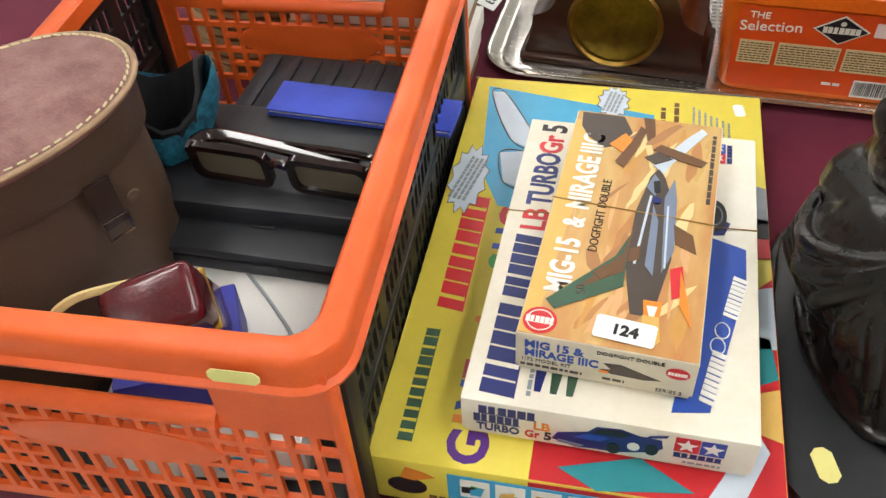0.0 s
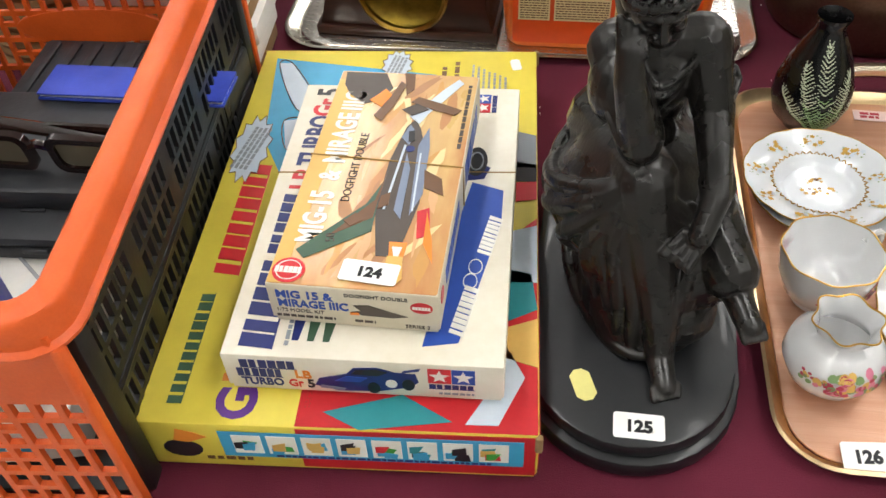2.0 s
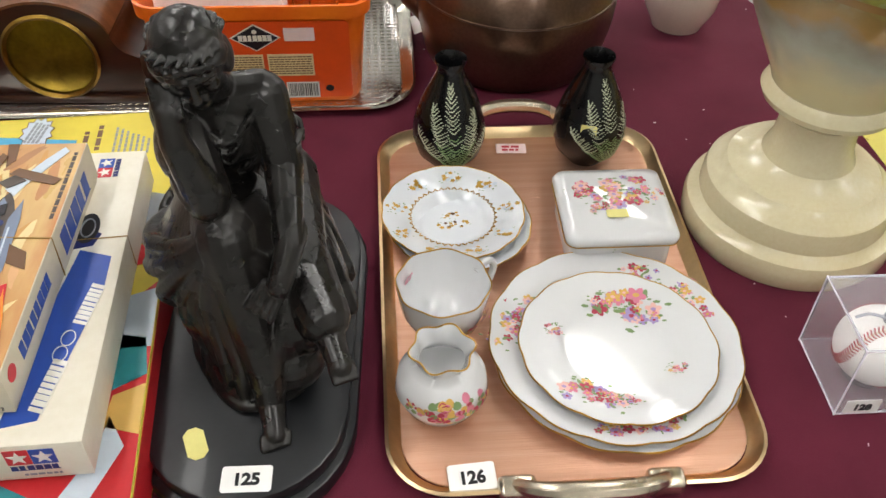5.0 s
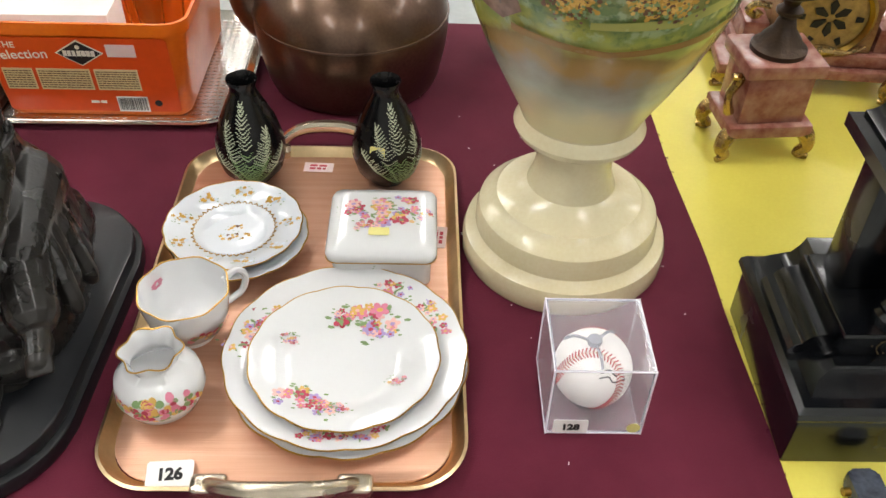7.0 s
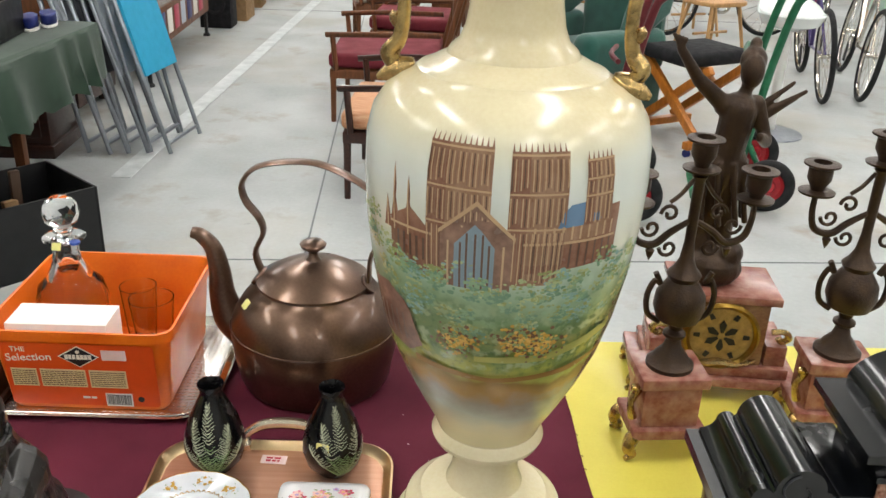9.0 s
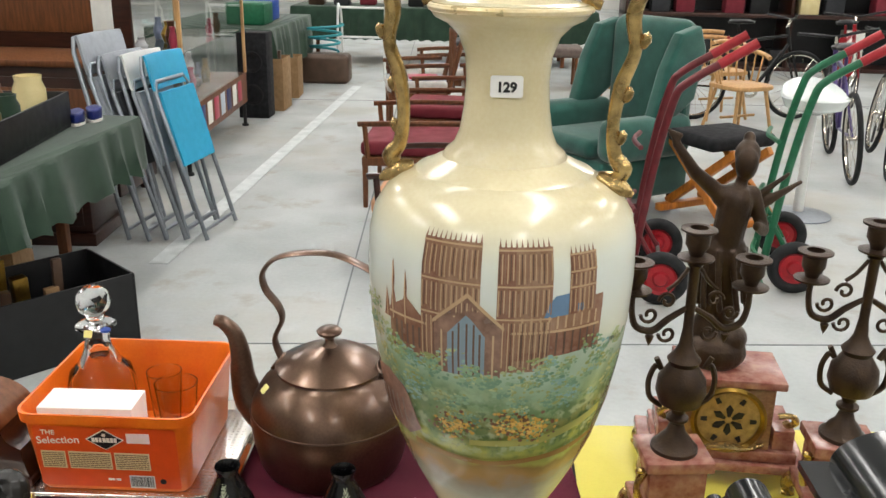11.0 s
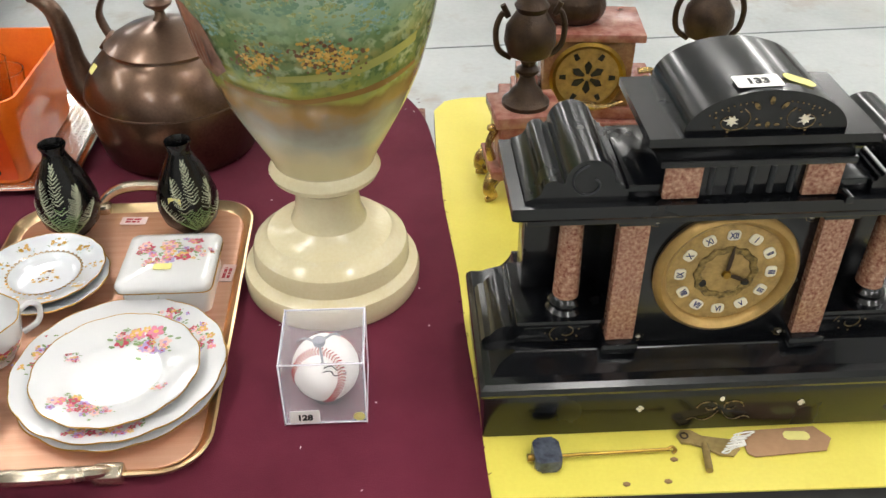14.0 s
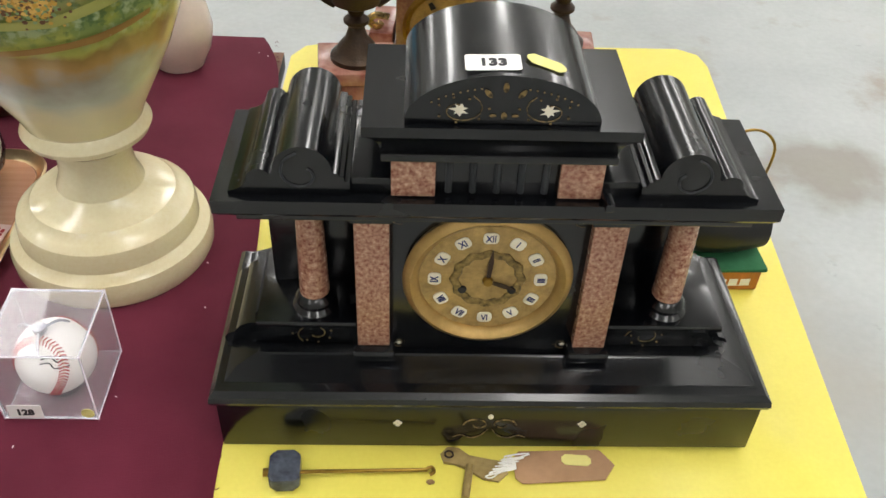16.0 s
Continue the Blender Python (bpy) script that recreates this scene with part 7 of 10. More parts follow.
        part("leaf_mount", tube([(s * 0.10, -0.004, 0.606), (s * 0.118, -0.004, 0.598), (s * 0.138, -0.004, 0.586)], [0.004, 0.014, 0.004], 10, k=5, flat=0.5), M["gold"], h)
        for z, x in ((0.645, 0.121), (0.69, 0.124), (0.745, 0.137), (0.80, 0.141)):
            part("knop", lathe([(0, 0.010), (0.005, 0.006), (0.006, 0), (0.004, -0.006), (0, -0.009)], 10), M["gold"], h, "", pose(s * x, 0, z, 0, 18 * s, 0))
    part("gilt_lip", tube([(0.0815 * math.cos(i * 0.131), 0.0815 * math.sin(i * 0.131), 0.774) for i in range(48)], 0.0042, 8, True), mat("worn_gilt_glaze", "d3bd86", 0.3, 0.35, var=0.4, scale=40, col2="e2d8b8", bump=0.02), t, "worn gilt lip")
    a = -84
    lot_label(t, "129", pose(0.0452 * math.cos(radians(a)), 0.0452 * math.sin(radians(a)), 0.70) @ pose(0, 0, 0, 90, 0, a + 90 + 4), 0.033, 0.022)


tall_vase()
jar = thing("white_jar", "plain white glazed round jar behind the tall vase", "jar", pose(0.85, 1.185, T))
part("body", lathe([(0, 0), (0.036, 0), (0.038, 0.006), (0.05, 0.03), (0.056, 0.06), (0.05, 0.095), (0.036, 0.115), (0.034, 0.13), (0.04, 0.14), (0.036, 0.14), (0.03, 0.12), (0, 0.1)], 40), mat("pinkish_white_glaze", "e0d2c6", 0.2, var=0.05, coat=0.3, bump=0.02), jar)

# ---- silver tray with a mantel clock and the orange tub ----
def silver_tray():
    t = serving_tray("silver_tray", "silver metal tray with punched edge and rounded corners", 0.575, 0.29, 0.05, pose(0.162, 1.112, T, 0, 0, 1.5), M["steel"], M["chrome"], 0.012, 0.012)
    bm = bmesh.new()
    for i in range(60):
        for j in range(30):
            x, y = -0.285 + i * 0.0097, -0.135 + j * 0.0093
            box((x, y, 0.0041), (x + 0.0055, y + 0.0012, 0.0046), 0, bm=bm)
    p = part("embossing", bm, M["chrome"], t, "fine embossed pattern")
    p["kind"] = "stuff"
    for x, y, a in ((-0.318, -0.005, 80), (0.315, 0.03, -84)):
        q = sticker(t, 0.046, 0.026, pose(x, y, 0.022, 18, 0, a), M["label_white"], "lot_label", "white paper lot label with black number", 0.05)
        if x < 0:
            lettering("123", 0.018, M["black_ink"], q, pose(0, 0, 0.0009, 0, 0, 180), bold=0.02)


silver_tray()
BZ = T + 0.0048


def mantel_clock():
    """Low wooden mantel clock with concave shoulders, an arched top and a plain brass dial."""
    t = thing("mantel_clock", "dark wooden mantel clock with blank brass dial", "clock", pose(0.027, 0.992, BZ, 0, 0, -1))
    o = [(-0.112, 0.0), (0.112, 0.0), (0.112, 0.02), (0.106, 0.03), (0.102, 0.05), (0.104, 0.072)]
    o += [(0.104 - 0.03 * math.sin(radians(a)), 0.102 - 0.03 * math.cos(radians(a))) for a in (15, 35, 55, 75, 90)]
    o += [(0.076 * math.cos(radians(a)), 0.10 + 0.055 * math.sin(radians(a))) for a in (12, 30, 50, 70, 90, 110, 130, 150, 168)]
    o += [(-x, z) for x, z in o[2:11][::-1]]
    part("case", prism(o, -0.10, 0.0, 0.0015, m=pose(0, 0, 0, 90)), M["wood_dark"], t)
    part("top_veneer", ring_loft([[(0.077 * math.cos(radians(a)), y, 0.1005 + 0.0565 * math.sin(radians(a))) for a in range(10, 171, 10)] + [(0.0745 * math.cos(radians(a)), y, 0.1 + 0.053 * math.sin(radians(a))) for a in range(170, 9, -10)] for y in (-0.002, 0.102)]), M["wood_mid"], t)
    part("plinth", box((-0.118, -0.006, 0), (0.118, 0.105, 0.014), 0.003), M["wood_dark"], t)
    for ob in t.children:
        ob.matrix_basis = Matrix.Diagonal((1, 1, 0.88, 1))
    d = part("bezel", lathe([(0.050, 0), (0.056, 0.002), (0.058, 0.006), (0.055, 0.009), (0.051, 0.006)], 48), M["brass"], t, "", pose(0, -0.0005, 0.066) @ FRONT)
    part("dial", lathe([(0, 0.003), (0.03, 0.0032), (0.0515, 0.003), (0.0515, 0.001)], 48), mat("dull_brass_dial", "8f7a2c", 0.35, 0.85, var=0.25, scale=30, bump=0.03), d)


mantel_clock()


def orange_tub():
    t = thing("orange_tub", "orange plastic biscuit tub holding glassware on the silver tray", "tub", pose(0.274, 1.106, BZ, 0, 0, 1.0))
    H = 0.142
    L = []
    for w, d, r, z in ((0.235, 0.238, 0.02, 0.0), (0.242, 0.244, 0.022, 0.006), (0.262, 0.264, 0.024, H - 0.018), (0.274, 0.276, 0.028, H - 0.017), (0.276, 0.278, 0.028, H), (0.268, 0.27, 0.026, H), (0.258, 0.26, 0.024, H - 0.016), (0.238, 0.24, 0.02, 0.006)):
        L.append([(x, y, z) for x, y in rounded(w, d, r, 6)])
    part("body", ring_loft(L), M["bin"], t, angle=50)
    tilt = pose(0, -0.1228, 0.005, 94.9, 0, 0)
    wrap = flat(t, rounded(0.222, 0.112, 0.006, 4, 0, 0.060), 0.0006, M["bin_print"], "printed_sleeve", m=tilt)
    lettering("THE", 0.012, M["white_ink"], wrap, pose(-0.088, 0.104, 0.0014), bold=0.01)
    lettering("Selection", 0.0185, M["white_ink"], wrap, pose(-0.074, 0.090, 0.0014, 0, 0, 3), bold=0.004)
    flat(wrap, [(-0.03, 0.094), (0.0, 0.113), (0.03, 0.094), (0.0, 0.075)], 0.0012, INK["white"], "logo_edge")
    lg = flat(wrap, [(-0.027, 0.094), (0.0, 0.111), (0.027, 0.094), (0.0, 0.077)], 0.0018, INK["black"], "logo_diamond")
    blocks(lg, -0.02, 0.02, 0.090, 0.098, 7, 0.0024, INK["white"], None, "brand_word")
    flat(lg, oval(0.003, 0.003, 12, 0, 0.103), 0.0024, INK["white"], "logo_dot")
    for i, (x0, x1) in enumerate(((-0.104, -0.066), (-0.061, 0.006), (0.011, 0.066))):
        p = flat(wrap, [(x0, 0.038), (x1, 0.038), (x1, 0.070), (x0, 0.070)], 0.0012, M["cream_ink"], "text_panel")
        bars(p, x0 + 0.002, x1 - 0.002, 0.040, 0.068, 8, 0.0018, INK["brown"], seed=50 + i, gap=0.6)
    p = flat(wrap, [(0.03, 0.004), (0.07, 0.004), (0.07, 0.028), (0.03, 0.028)], 0.0012, M["white_ink"], "bar_panel")
    rng, x = random.Random(8), 0.032
    bm = bmesh.new()
    while x < 0.067:
        w = rng.choice((0.0006, 0.0010, 0.0014))
        box((x, 0.007, 0.0017), (x + w, 0.026, 0.002), 0, bm=bm)
        x += w + rng.choice((0.0007, 0.0012))
    part("stripe_print", bm, INK["black"], p)
    flat(wrap, oval(0.005, 0.005, 14, 0.083, 0.018), 0.0012, INK["black"], "round_mark")
    bars(wrap, -0.004, 0.016, 0.016, 0.022, 1, 0.0012, M["white_ink"], seed=2)
    sticker(wrap, 0.036, 0.018, pose(0.052, 0.098, 0.0012), M["pink_sticker"], "price_sticker", "pale pink price sticker", 0.02)
    # glassware inside
    d = thing("decanter", "cut glass decanter with round faceted stopper in the tub", "decanter", pose(0.203, 1.140, BZ + 0.008))
    part("bottle", lathe([(0, 0.003), (0.052, 0.0), (0.055, 0.006), (0.056, 0.10), (0.05, 0.125), (0.03, 0.145), (0.02, 0.152), (0.022, 0.158), (0.020, 0.165), (0.022, 0.172), (0.020, 0.18), (0.021, 0.20), (0.033, 0.206), (0.033, 0.209), (0.017, 0.205), (0.016, 0.18), (0.045, 0.12), (0.05, 0.10), (0.049, 0.012), (0, 0.01)], 32, lambda a, r, z: (r * (1 + 0.015 * math.cos(16 * a) * (0.02 < z < 0.1)), z)), M["glass"], d)
    bm = bmesh.new()
    bmesh.ops.create_icosphere(bm, subdivisions=2, radius=0.029)
    part("stopper", bm, M["glass"], d, "faceted glass ball stopper", pose(0, 0, 0.25), angle=5)
    part("stopper_neck", lathe([(0, 0.2), (0.012, 0.2), (0.011, 0.212), (0.016, 0.218), (0.012, 0.226), (0, 0.228)], 20), M["glass"], d)
    sticker(d, 0.014, 0.012, pose(0.002, -0.0345, 0.205, 60, 0, 0), M["yellow_sticker"], "price_sticker", "pale yellow price sticker", 0.1)
    part("cap_disc", lathe([(0, 0.004), (0.008, 0.004), (0.008, 0)], 14), INK["blue"], d, "small blue disc", pose(0.026, -0.022, 0.206))
    for x, y, r in ((0.335, 1.13, 0.036), (0.30, 1.17, 0.03)):
        g = thing("glass_tumbler", "cut glass bowl standing in the orange tub", "glass", pose(x, y, BZ + 0.008))
        part("bowl", lathe([(0, 0.004), (r * 0.7, 0.0), (r * 0.75, 0.01), (r, 0.11), (r * 0.95, 0.11), (r * 0.68, 0.014), (0, 0.012)], 32, lambda a, rr, z: (rr * (1 + 0.03 * math.cos(12 * a) * (0.02 < z < 0.09)), z)), M["glass"], g)
    c = thing("card_box", "white and brown card box inside the tub", "box", pose(0.232, 1.04, BZ + 0.008, 0, 0, 2))
    part("carton", box((-0.075, -0.035, 0), (0.075, 0.03, 0.125), 0.001), M["paper"], c)
    part("carton_front", box((-0.073, -0.0362, 0.002), (0.073, -0.0352, 0.108), 0), M["wood_orange"], c)


orange_tub()


# ---- copper kettle ----
def kettle():
    t = thing("copper_kettle", "large polished brown copper kettle with strap handle", "kettle", pose(0.602, 1.118, T, 0, 0, -4))
    C = M["copper"]
    part("body", lathe([(0, 0.0), (0.108, 0.0), (0.116, 0.004), (0.121, 0.015), (0.130, 0.06), (0.1335, 0.095), (0.132, 0.115), (0.126, 0.136), (0.114, 0.157), (0.098, 0.175), (0.088, 0.185), (0.087, 0.188), (0.085, 0.188)], 72), C, t)
    part("seam", tube([(0.1328 * math.cos(i * 0.0873), 0.1328 * math.sin(i * 0.0873), 0.113) for i in range(72)], 0.0016, 6, True), C, t)
    lid = part("lid", lathe([(0.086, 0.186), (0.0895, 0.189), (0.0895, 0.193), (0.085, 0.196), (0.06, 0.212), (0.03, 0.223), (0.012, 0.228), (0, 0.229)], 64), C, t)
    part("knob", lathe([(0, 0.226), (0.013, 0.227), (0.008, 0.234), (0.007, 0.242), (0.012, 0.247), (0.019, 0.252), (0.021, 0.257), (0.016, 0.262), (0, 0.265)], 24), M["copper"], lid)
    part("spout", tube([(-0.105, 0, 0.075), (-0.138, 0, 0.105), (-0.150, 0, 0.15), (-0.152, 0, 0.195), (-0.160, 0, 0.236), (-0.178, 0, 0.258), (-0.192, 0, 0.262)], [0.038, 0.028, 0.021, 0.017, 0.014, 0.012, 0.010], 14, k=6), C, t)
    part("handle", tube([(-0.082, 0, 0.18), (-0.092, 0, 0.215), (-0.078, 0, 0.25), (-0.084, 0, 0.275), (-0.104, 0, 0.302), (-0.107, 0, 0.330), (-0.084, 0, 0.356), (-0.036, 0, 0.368), (0.02, 0, 0.366), (0.085, 0, 0.335), (0.12, 0, 0.295), (0.116, 0, 0.255), (0.092, 0, 0.225), (0.088, 0, 0.18)], [0.012] * 14, 10, k=5, flat=0.32, side=(0, 1, 0)), C, t)
    for s in (-1, 1):
        part("handle_lug", prism(oval(0.016, 0.022, 16), -0.003, 0.003, 0.001, m=pose(s * 0.088, 0, 0.175, 0, 50 * s, 0)), C, t)
    sticker(t, 0.016, 0.016, pose(-0.090, -0.068, 0.172, 45, 0, -53), M["yellow_sticker"], "price_sticker", "pale yellow price sticker", 0.1)
    for ob in t.children:
        if not ob.name.startswith("handle"):
            ob.matrix_basis = Matrix.Diagonal((1, 1, 0.92, 1)) @ ob.matrix_basis


kettle()


# ---- black slate architectural clock ----
def slate_clock():
    t = thing("slate_clock", "large black slate mantel clock with red marble columns", "clock", pose(1.2885, 0.477, T, 0, -0.6, 0.6))
    S, R = M["slate"], M["marble"]

    def slab(name, x, y0, y1, z0, z1, b=0.002, mtl=S, parent=t, cx=0.0):
        return part(name, box((cx - x, y0, z0), (cx + x, y1, z1), b), mtl, parent)
    base = slab("base", 0.259, -0.006, 0.185, 0.0, 0.062)
    # moulded top of the base, sloping back
    prof = [(0.262, 0.0622), (0.264, 0.067), (0.263, 0.073), (0.258, 0.0775), (0.250, 0.0795)]
    L = []
    for x, z in prof:
        o = 0.264 - x
        L.append([(-x, -0.011 + o, z), (x, -0.011 + o, z), (x, 0.189 - o * 0.5, z), (-x, 0.189 - o * 0.5, z)])
    part("base_moulding", ring_loft(L), S, t, angle=25)
    part("platform", ring_loft([[(-x, y, z), (x, y, z), (x, 0.18, z), (-x, 0.18, z)] for x, y, z in ((0.250, 0.004, 0.0797), (0.240, 0.02, 0.084), (0.226, 0.030, 0.0875), (0.222, 0.032, 0.089))]), S, t, angle=20)
    # side blocks under the free columns, with a concave foot
    for s in (-1, 1):
        o = [(0.118, 0.0895), (0.238, 0.0895), (0.227, 0.094), (0.219, 0.104), (0.217, 0.114), (0.118, 0.114)]
        blk = part("column_block", prism([(s * x, z) for x, z in o], -0.15, -0.020, 0.001, m=pose(0, 0.0, 0, 90)), S, t)
        slab("column_shelf", 0.058, 0.014, 0.118, 0.1142, 0.122, 0.0015, cx=s * 0.170)
        prof = [(0.0, 0.122), (0.021, 0.122), (0.022, 0.127), (0.018, 0.131), (0.0195, 0.136), (0.0165, 0.141), (0.014, 0.143)]
        cb = part("column_base", lathe(prof, 24), S, t, "", pose(s * 0.172, 0.036, 0))
        part("column_shaft", lathe([(0.0, 0.1432), (0.0145, 0.1432), (0.0135, 0.19), (0.0125, 0.242), (0, 0.242)], 24), R, t, "red marble column shaft", pose(s * 0.172, 0.036, 0))
        part("column_capital", lathe([(0, 0.2422), (0.014, 0.2422), (0.017, 0.247), (0.017, 0.254), (0, 0.254)], 24), S, t, "", pose(s * 0.172, 0.036, 0))
        slab("back_wall", 0.045, 0.07, 0.108, 0.122, 0.254, 0.001, cx=s * 0.168)
        # marble pilasters beside the dial
        pl = part("pilaster", box((s * 0.108 - 0.016, 0.004, 0.103), (s * 0.108 + 0.016, 0.02, 0.248), 0.001), R, t, "red marble pilaster")
        slab("pilaster_foot", 0.021, -0.004, 0.03, 0.0895, 0.1028, 0.003, cx=s * 0.108)
        slab("pilaster_cap", 0.019, 0.0, 0.03, 0.2482, 0.254, 0.001, cx=s * 0.108)
        # engraved scrolls on the block
        scroll(t, pose(s * 0.168, -0.0125 + 0.032, 0.102) @ FRONT, 0.022, 3 if s > 0 else 4)
        # reeded and stepped end of the base, behind the column block
        e = [(0.262, 0.0797), (0.263, 0.085), (0.259, 0.0905), (0.252, 0.0925), (0.250, 0.096), (0.245, 0.101), (0.237, 0.104), (0.229, 0.105), (0.228, 0.118), (0.219, 0.118), (0.219, 0.0797)]
        part("end_scroll", prism([(s * x, z) for x, z in e], -0.120, -0.030, 0.0, m=pose(0, 0, 0, 90)), S, t, angle=30)
    slab("case", 0.122, 0.014, 0.108, 0.0895, 0.254, 0.001)
    # cornice
    low = set(t.children)
    slab("frieze", 0.205, 0.020, 0.134, 0.2542, 0.262, 0.001)
    part("cornice", ring_loft([[(-x, y, z), (x, y, z), (x, 0.138, z), (-x, 0.138, z)] for x, y, z in ((0.205, 0.018, 0.2622), (0.216, 0.011, 0.266), (0.2205, 0.009, 0.269), (0.2205, 0.009, 0.281))]), S, t, angle=20)
    # scrolled side pediments: a foot, a hollow, a bead, the round roll and its fillets
    for s in (-1, 1):
        o = [(0.112, 0.2812), (0.2050, 0.2812), (0.2050, 0.284), (0.199, 0.2855), (0.194, 0.2885), (0.1905, 0.293)]
        o += [(0.1805 + 0.0092 * math.cos(radians(a)), 0.2955 + 0.0092 * math.sin(radians(a))) for a in range(0, 151, 15)]
        o += [(0.1475 + 0.0225 * math.cos(radians(a)), 0.3025 + 0.0225 * math.sin(radians(a))) for a in range(0, 181, 12)]
        o += [(0.1225, 0.3015), (0.1205, 0.3015), (0.1195, 0.2985), (0.1165, 0.2985), (0.1155, 0.294), (0.112, 0.294)]
        sp = part("scroll_pediment", prism([(s * x, z) for x, z in o], -0.136, -0.018, 0.0, m=pose(0, 0, 0, 90)), S, t, angle=30)
        part("scroll_line", tube([(s * (0.1475 + (0.0190 - 0.0009 * i) * math.cos(radians(80 - 22 * i))), 0.0172, 0.3015 + (0.0185 - 0.0009 * i) * math.sin(radians(80 - 22 * i))) for i in range(15)], 0.0010, 6), M["grey_plastic"], sp)
        slab("filler_block", 0.0195, 0.022, 0.135, 0.2812, 0.2955, 0.001, cx=s * 0.0920)
    # attic block with fluted panel and marble squares
    slab("attic", 0.072, 0.022, 0.128, 0.2812, 0.317, 0.001)
    for s in (-1, 1):
        part("marble_square", box((s * 0.064 - 0.0168, 0.0165, 0.2825), (s * 0.064 + 0.0168, 0.0218, 0.3155), 0.0008), R, t, "red marble square")
    for i in range(5):
        part("flute", tube([(-0.037 + 0.0185 * i, 0.0215, 0.2845), (-0.037 + 0.0185 * i, 0.0215, 0.313)], 0.0028, 8), M["grey_plastic"], t)
    slab("attic_moulding", 0.0885, 0.012, 0.132, 0.3172, 0.3245, 0.0015)
    part("pediment_slab", ring_loft([[(-x, y, z), (x, y, z), (x, 0.134, z), (-x, 0.134, z)] for x, y, z in ((0.0880, 0.017, 0.3247), (0.0900, 0.016, 0.331), (0.0960, 0.013, 0.337), (0.1020, 0.010, 0.340), (0.1020, 0.010, 0.3485))]), S, t, angle=20)

    def vault(x):
        return 0.3487 + 0.0400 * math.sqrt(max(0.0, 1 - (x / 0.0715) ** 2))
    arc = [(0.0715 * math.cos(radians(a)), 0.3487 + 0.0400 * math.sin(radians(a))) for a in range(0, 181, 5)]
    part("arched_top", prism(arc, -0.133, -0.0165, 0.0012, m=pose(0, 0, 0, 90)), S, t, angle=25)
    AF = 0.0160
    scroll(t, pose(-0.032, AF, 0.361) @ FRONT, 0.021, 1, True)
    scroll(t, pose(0.032, AF, 0.361) @ FRONT @ Matrix.Diagonal((-1, 1, 1, 1)), 0.021, 1, True)
    part("inlay_flower", prism(oval(0.0022, 0.0040, 10), 0, 0.0004), M["worn_inlay"], t, "", pose(0, AF, 0.3795) @ FRONT)
    part("inlay_leaf", prism(oval(0.0022, 0.0030, 8), 0, 0.0004), M["worn_inlay"], t, "", pose(0, AF, 0.3565) @ FRONT)
    for s in (-1, 1):
        part("inlay_leaf", prism(oval(0.0020, 0.0042, 10), 0, 0.0004), M["worn_inlay"], t, "", pose(s * 0.012, AF, 0.3745) @ FRONT @ pose(0, 0, 0, 0, 0, -s * 40))
        part("inlay_leaf", prism(oval(0.0026, 0.0013, 8), 0, 0.0004), M["worn_inlay"], t, "", pose(s * 0.008, AF, 0.3565) @ FRONT)
        for i in range(8):
            part("inlay_dot", prism(oval(0.0008, 0.0008, 6), 0, 0.0004), M["worn_inlay"], t, "", pose(s * (0.017 + 0.005 * i), AF, vault(0.017 + 0.005 * i) - 0.0095) @ FRONT)
    # loose rod lying over the cornice, labels on the round top
    part("loose_bar", box((0.082, -0.002, 0.2814), (0.089, 0.055, 0.289), 0.001), S, t, "", pose(0, 0, 0, 0, 0, 2))
    lot_label(t, "133", pose(-0.009, 0.034, vault(0.016) + 0.0012, 0, -2, -0.5), 0.040, 0.022)
    sticker(t, 0.030, 0.013, pose(0.030, 0.040, vault(0.030) + 0.0008, 0, 14.5, -12), M["yellow_sticker"], "price_sticker", "pale yellow price sticker", 0.35)
    upper = set(t.children) - low
    # inlay on the base: a flower each side of a scrolled spray
    for s in (-1, 1):
        part("inlay_spray", tube([(s * (0.002 + (0.013 - 0.0007 * i) * math.cos(0.45 * i) + 0.010), (0.010 - 0.0006 * i) * math.sin(0.45 * i), 0) for i in range(14)], 0.0008, 5), M["worn_inlay"], t, "", pose(0.0, -0.0066, 0.034) @ FRONT)
        part("inlay_spray", tube([(s * x, z, 0) for x, z in ((0.002, 0.004), (0.008, -0.005), (0.017, -0.009), (0.027, -0.005), (0.034, -0.008))], 0.0006, 5, k=5), M["worn_inlay"], t, "", pose(0.0, -0.0066, 0.024) @ FRONT)
        for x, z in ((0.0838, 0.0005), (0.0882, 0.0), (0.086, 0.0028), (0.086, -0.0026)):
            part("inlay_flower", prism(oval(0.0021, 0.0018, 10), 0, 0.0004), M["enamel"], t, "", pose(s * x, -0.0066, 0.036 + z) @ FRONT)
    part("inlay_flower", prism(oval(0.0026, 0.0034, 10), 0, 0.0004), M["enamel"], t, "", pose(0, -0.0066, 0.046) @ FRONT)
    for s in (-1, 1):
        for z in (0.243, 0.098):
            scroll(t, pose(s * 0.083, 0.0135, z) @ FRONT, 0.009, 5, True)
    # dial
    F = pose(0.0005, 0.0135, 0.183) @ FRONT
    bez = part("bezel", lathe([(0.062, 0), (0.071, 0.0), (0.073, 0.006), (0.070, 0.011), (0.066, 0.013), (0.062, 0.010), (0.059, 0.006), (0.059, 0)], 72), mat("matt_gilt_bezel", "c2a063", 0.4, 0.6, var=0.15, bump=0.05), t, "matt gilt bezel", F)
    face = part("dial", lathe([(0, 0.0052), (0.03, 0.005), (0.0595, 0.004), (0.0595, 0.001)], 64), M["dial_gold"], t, "gilt dial with enamel numeral plaques", F)
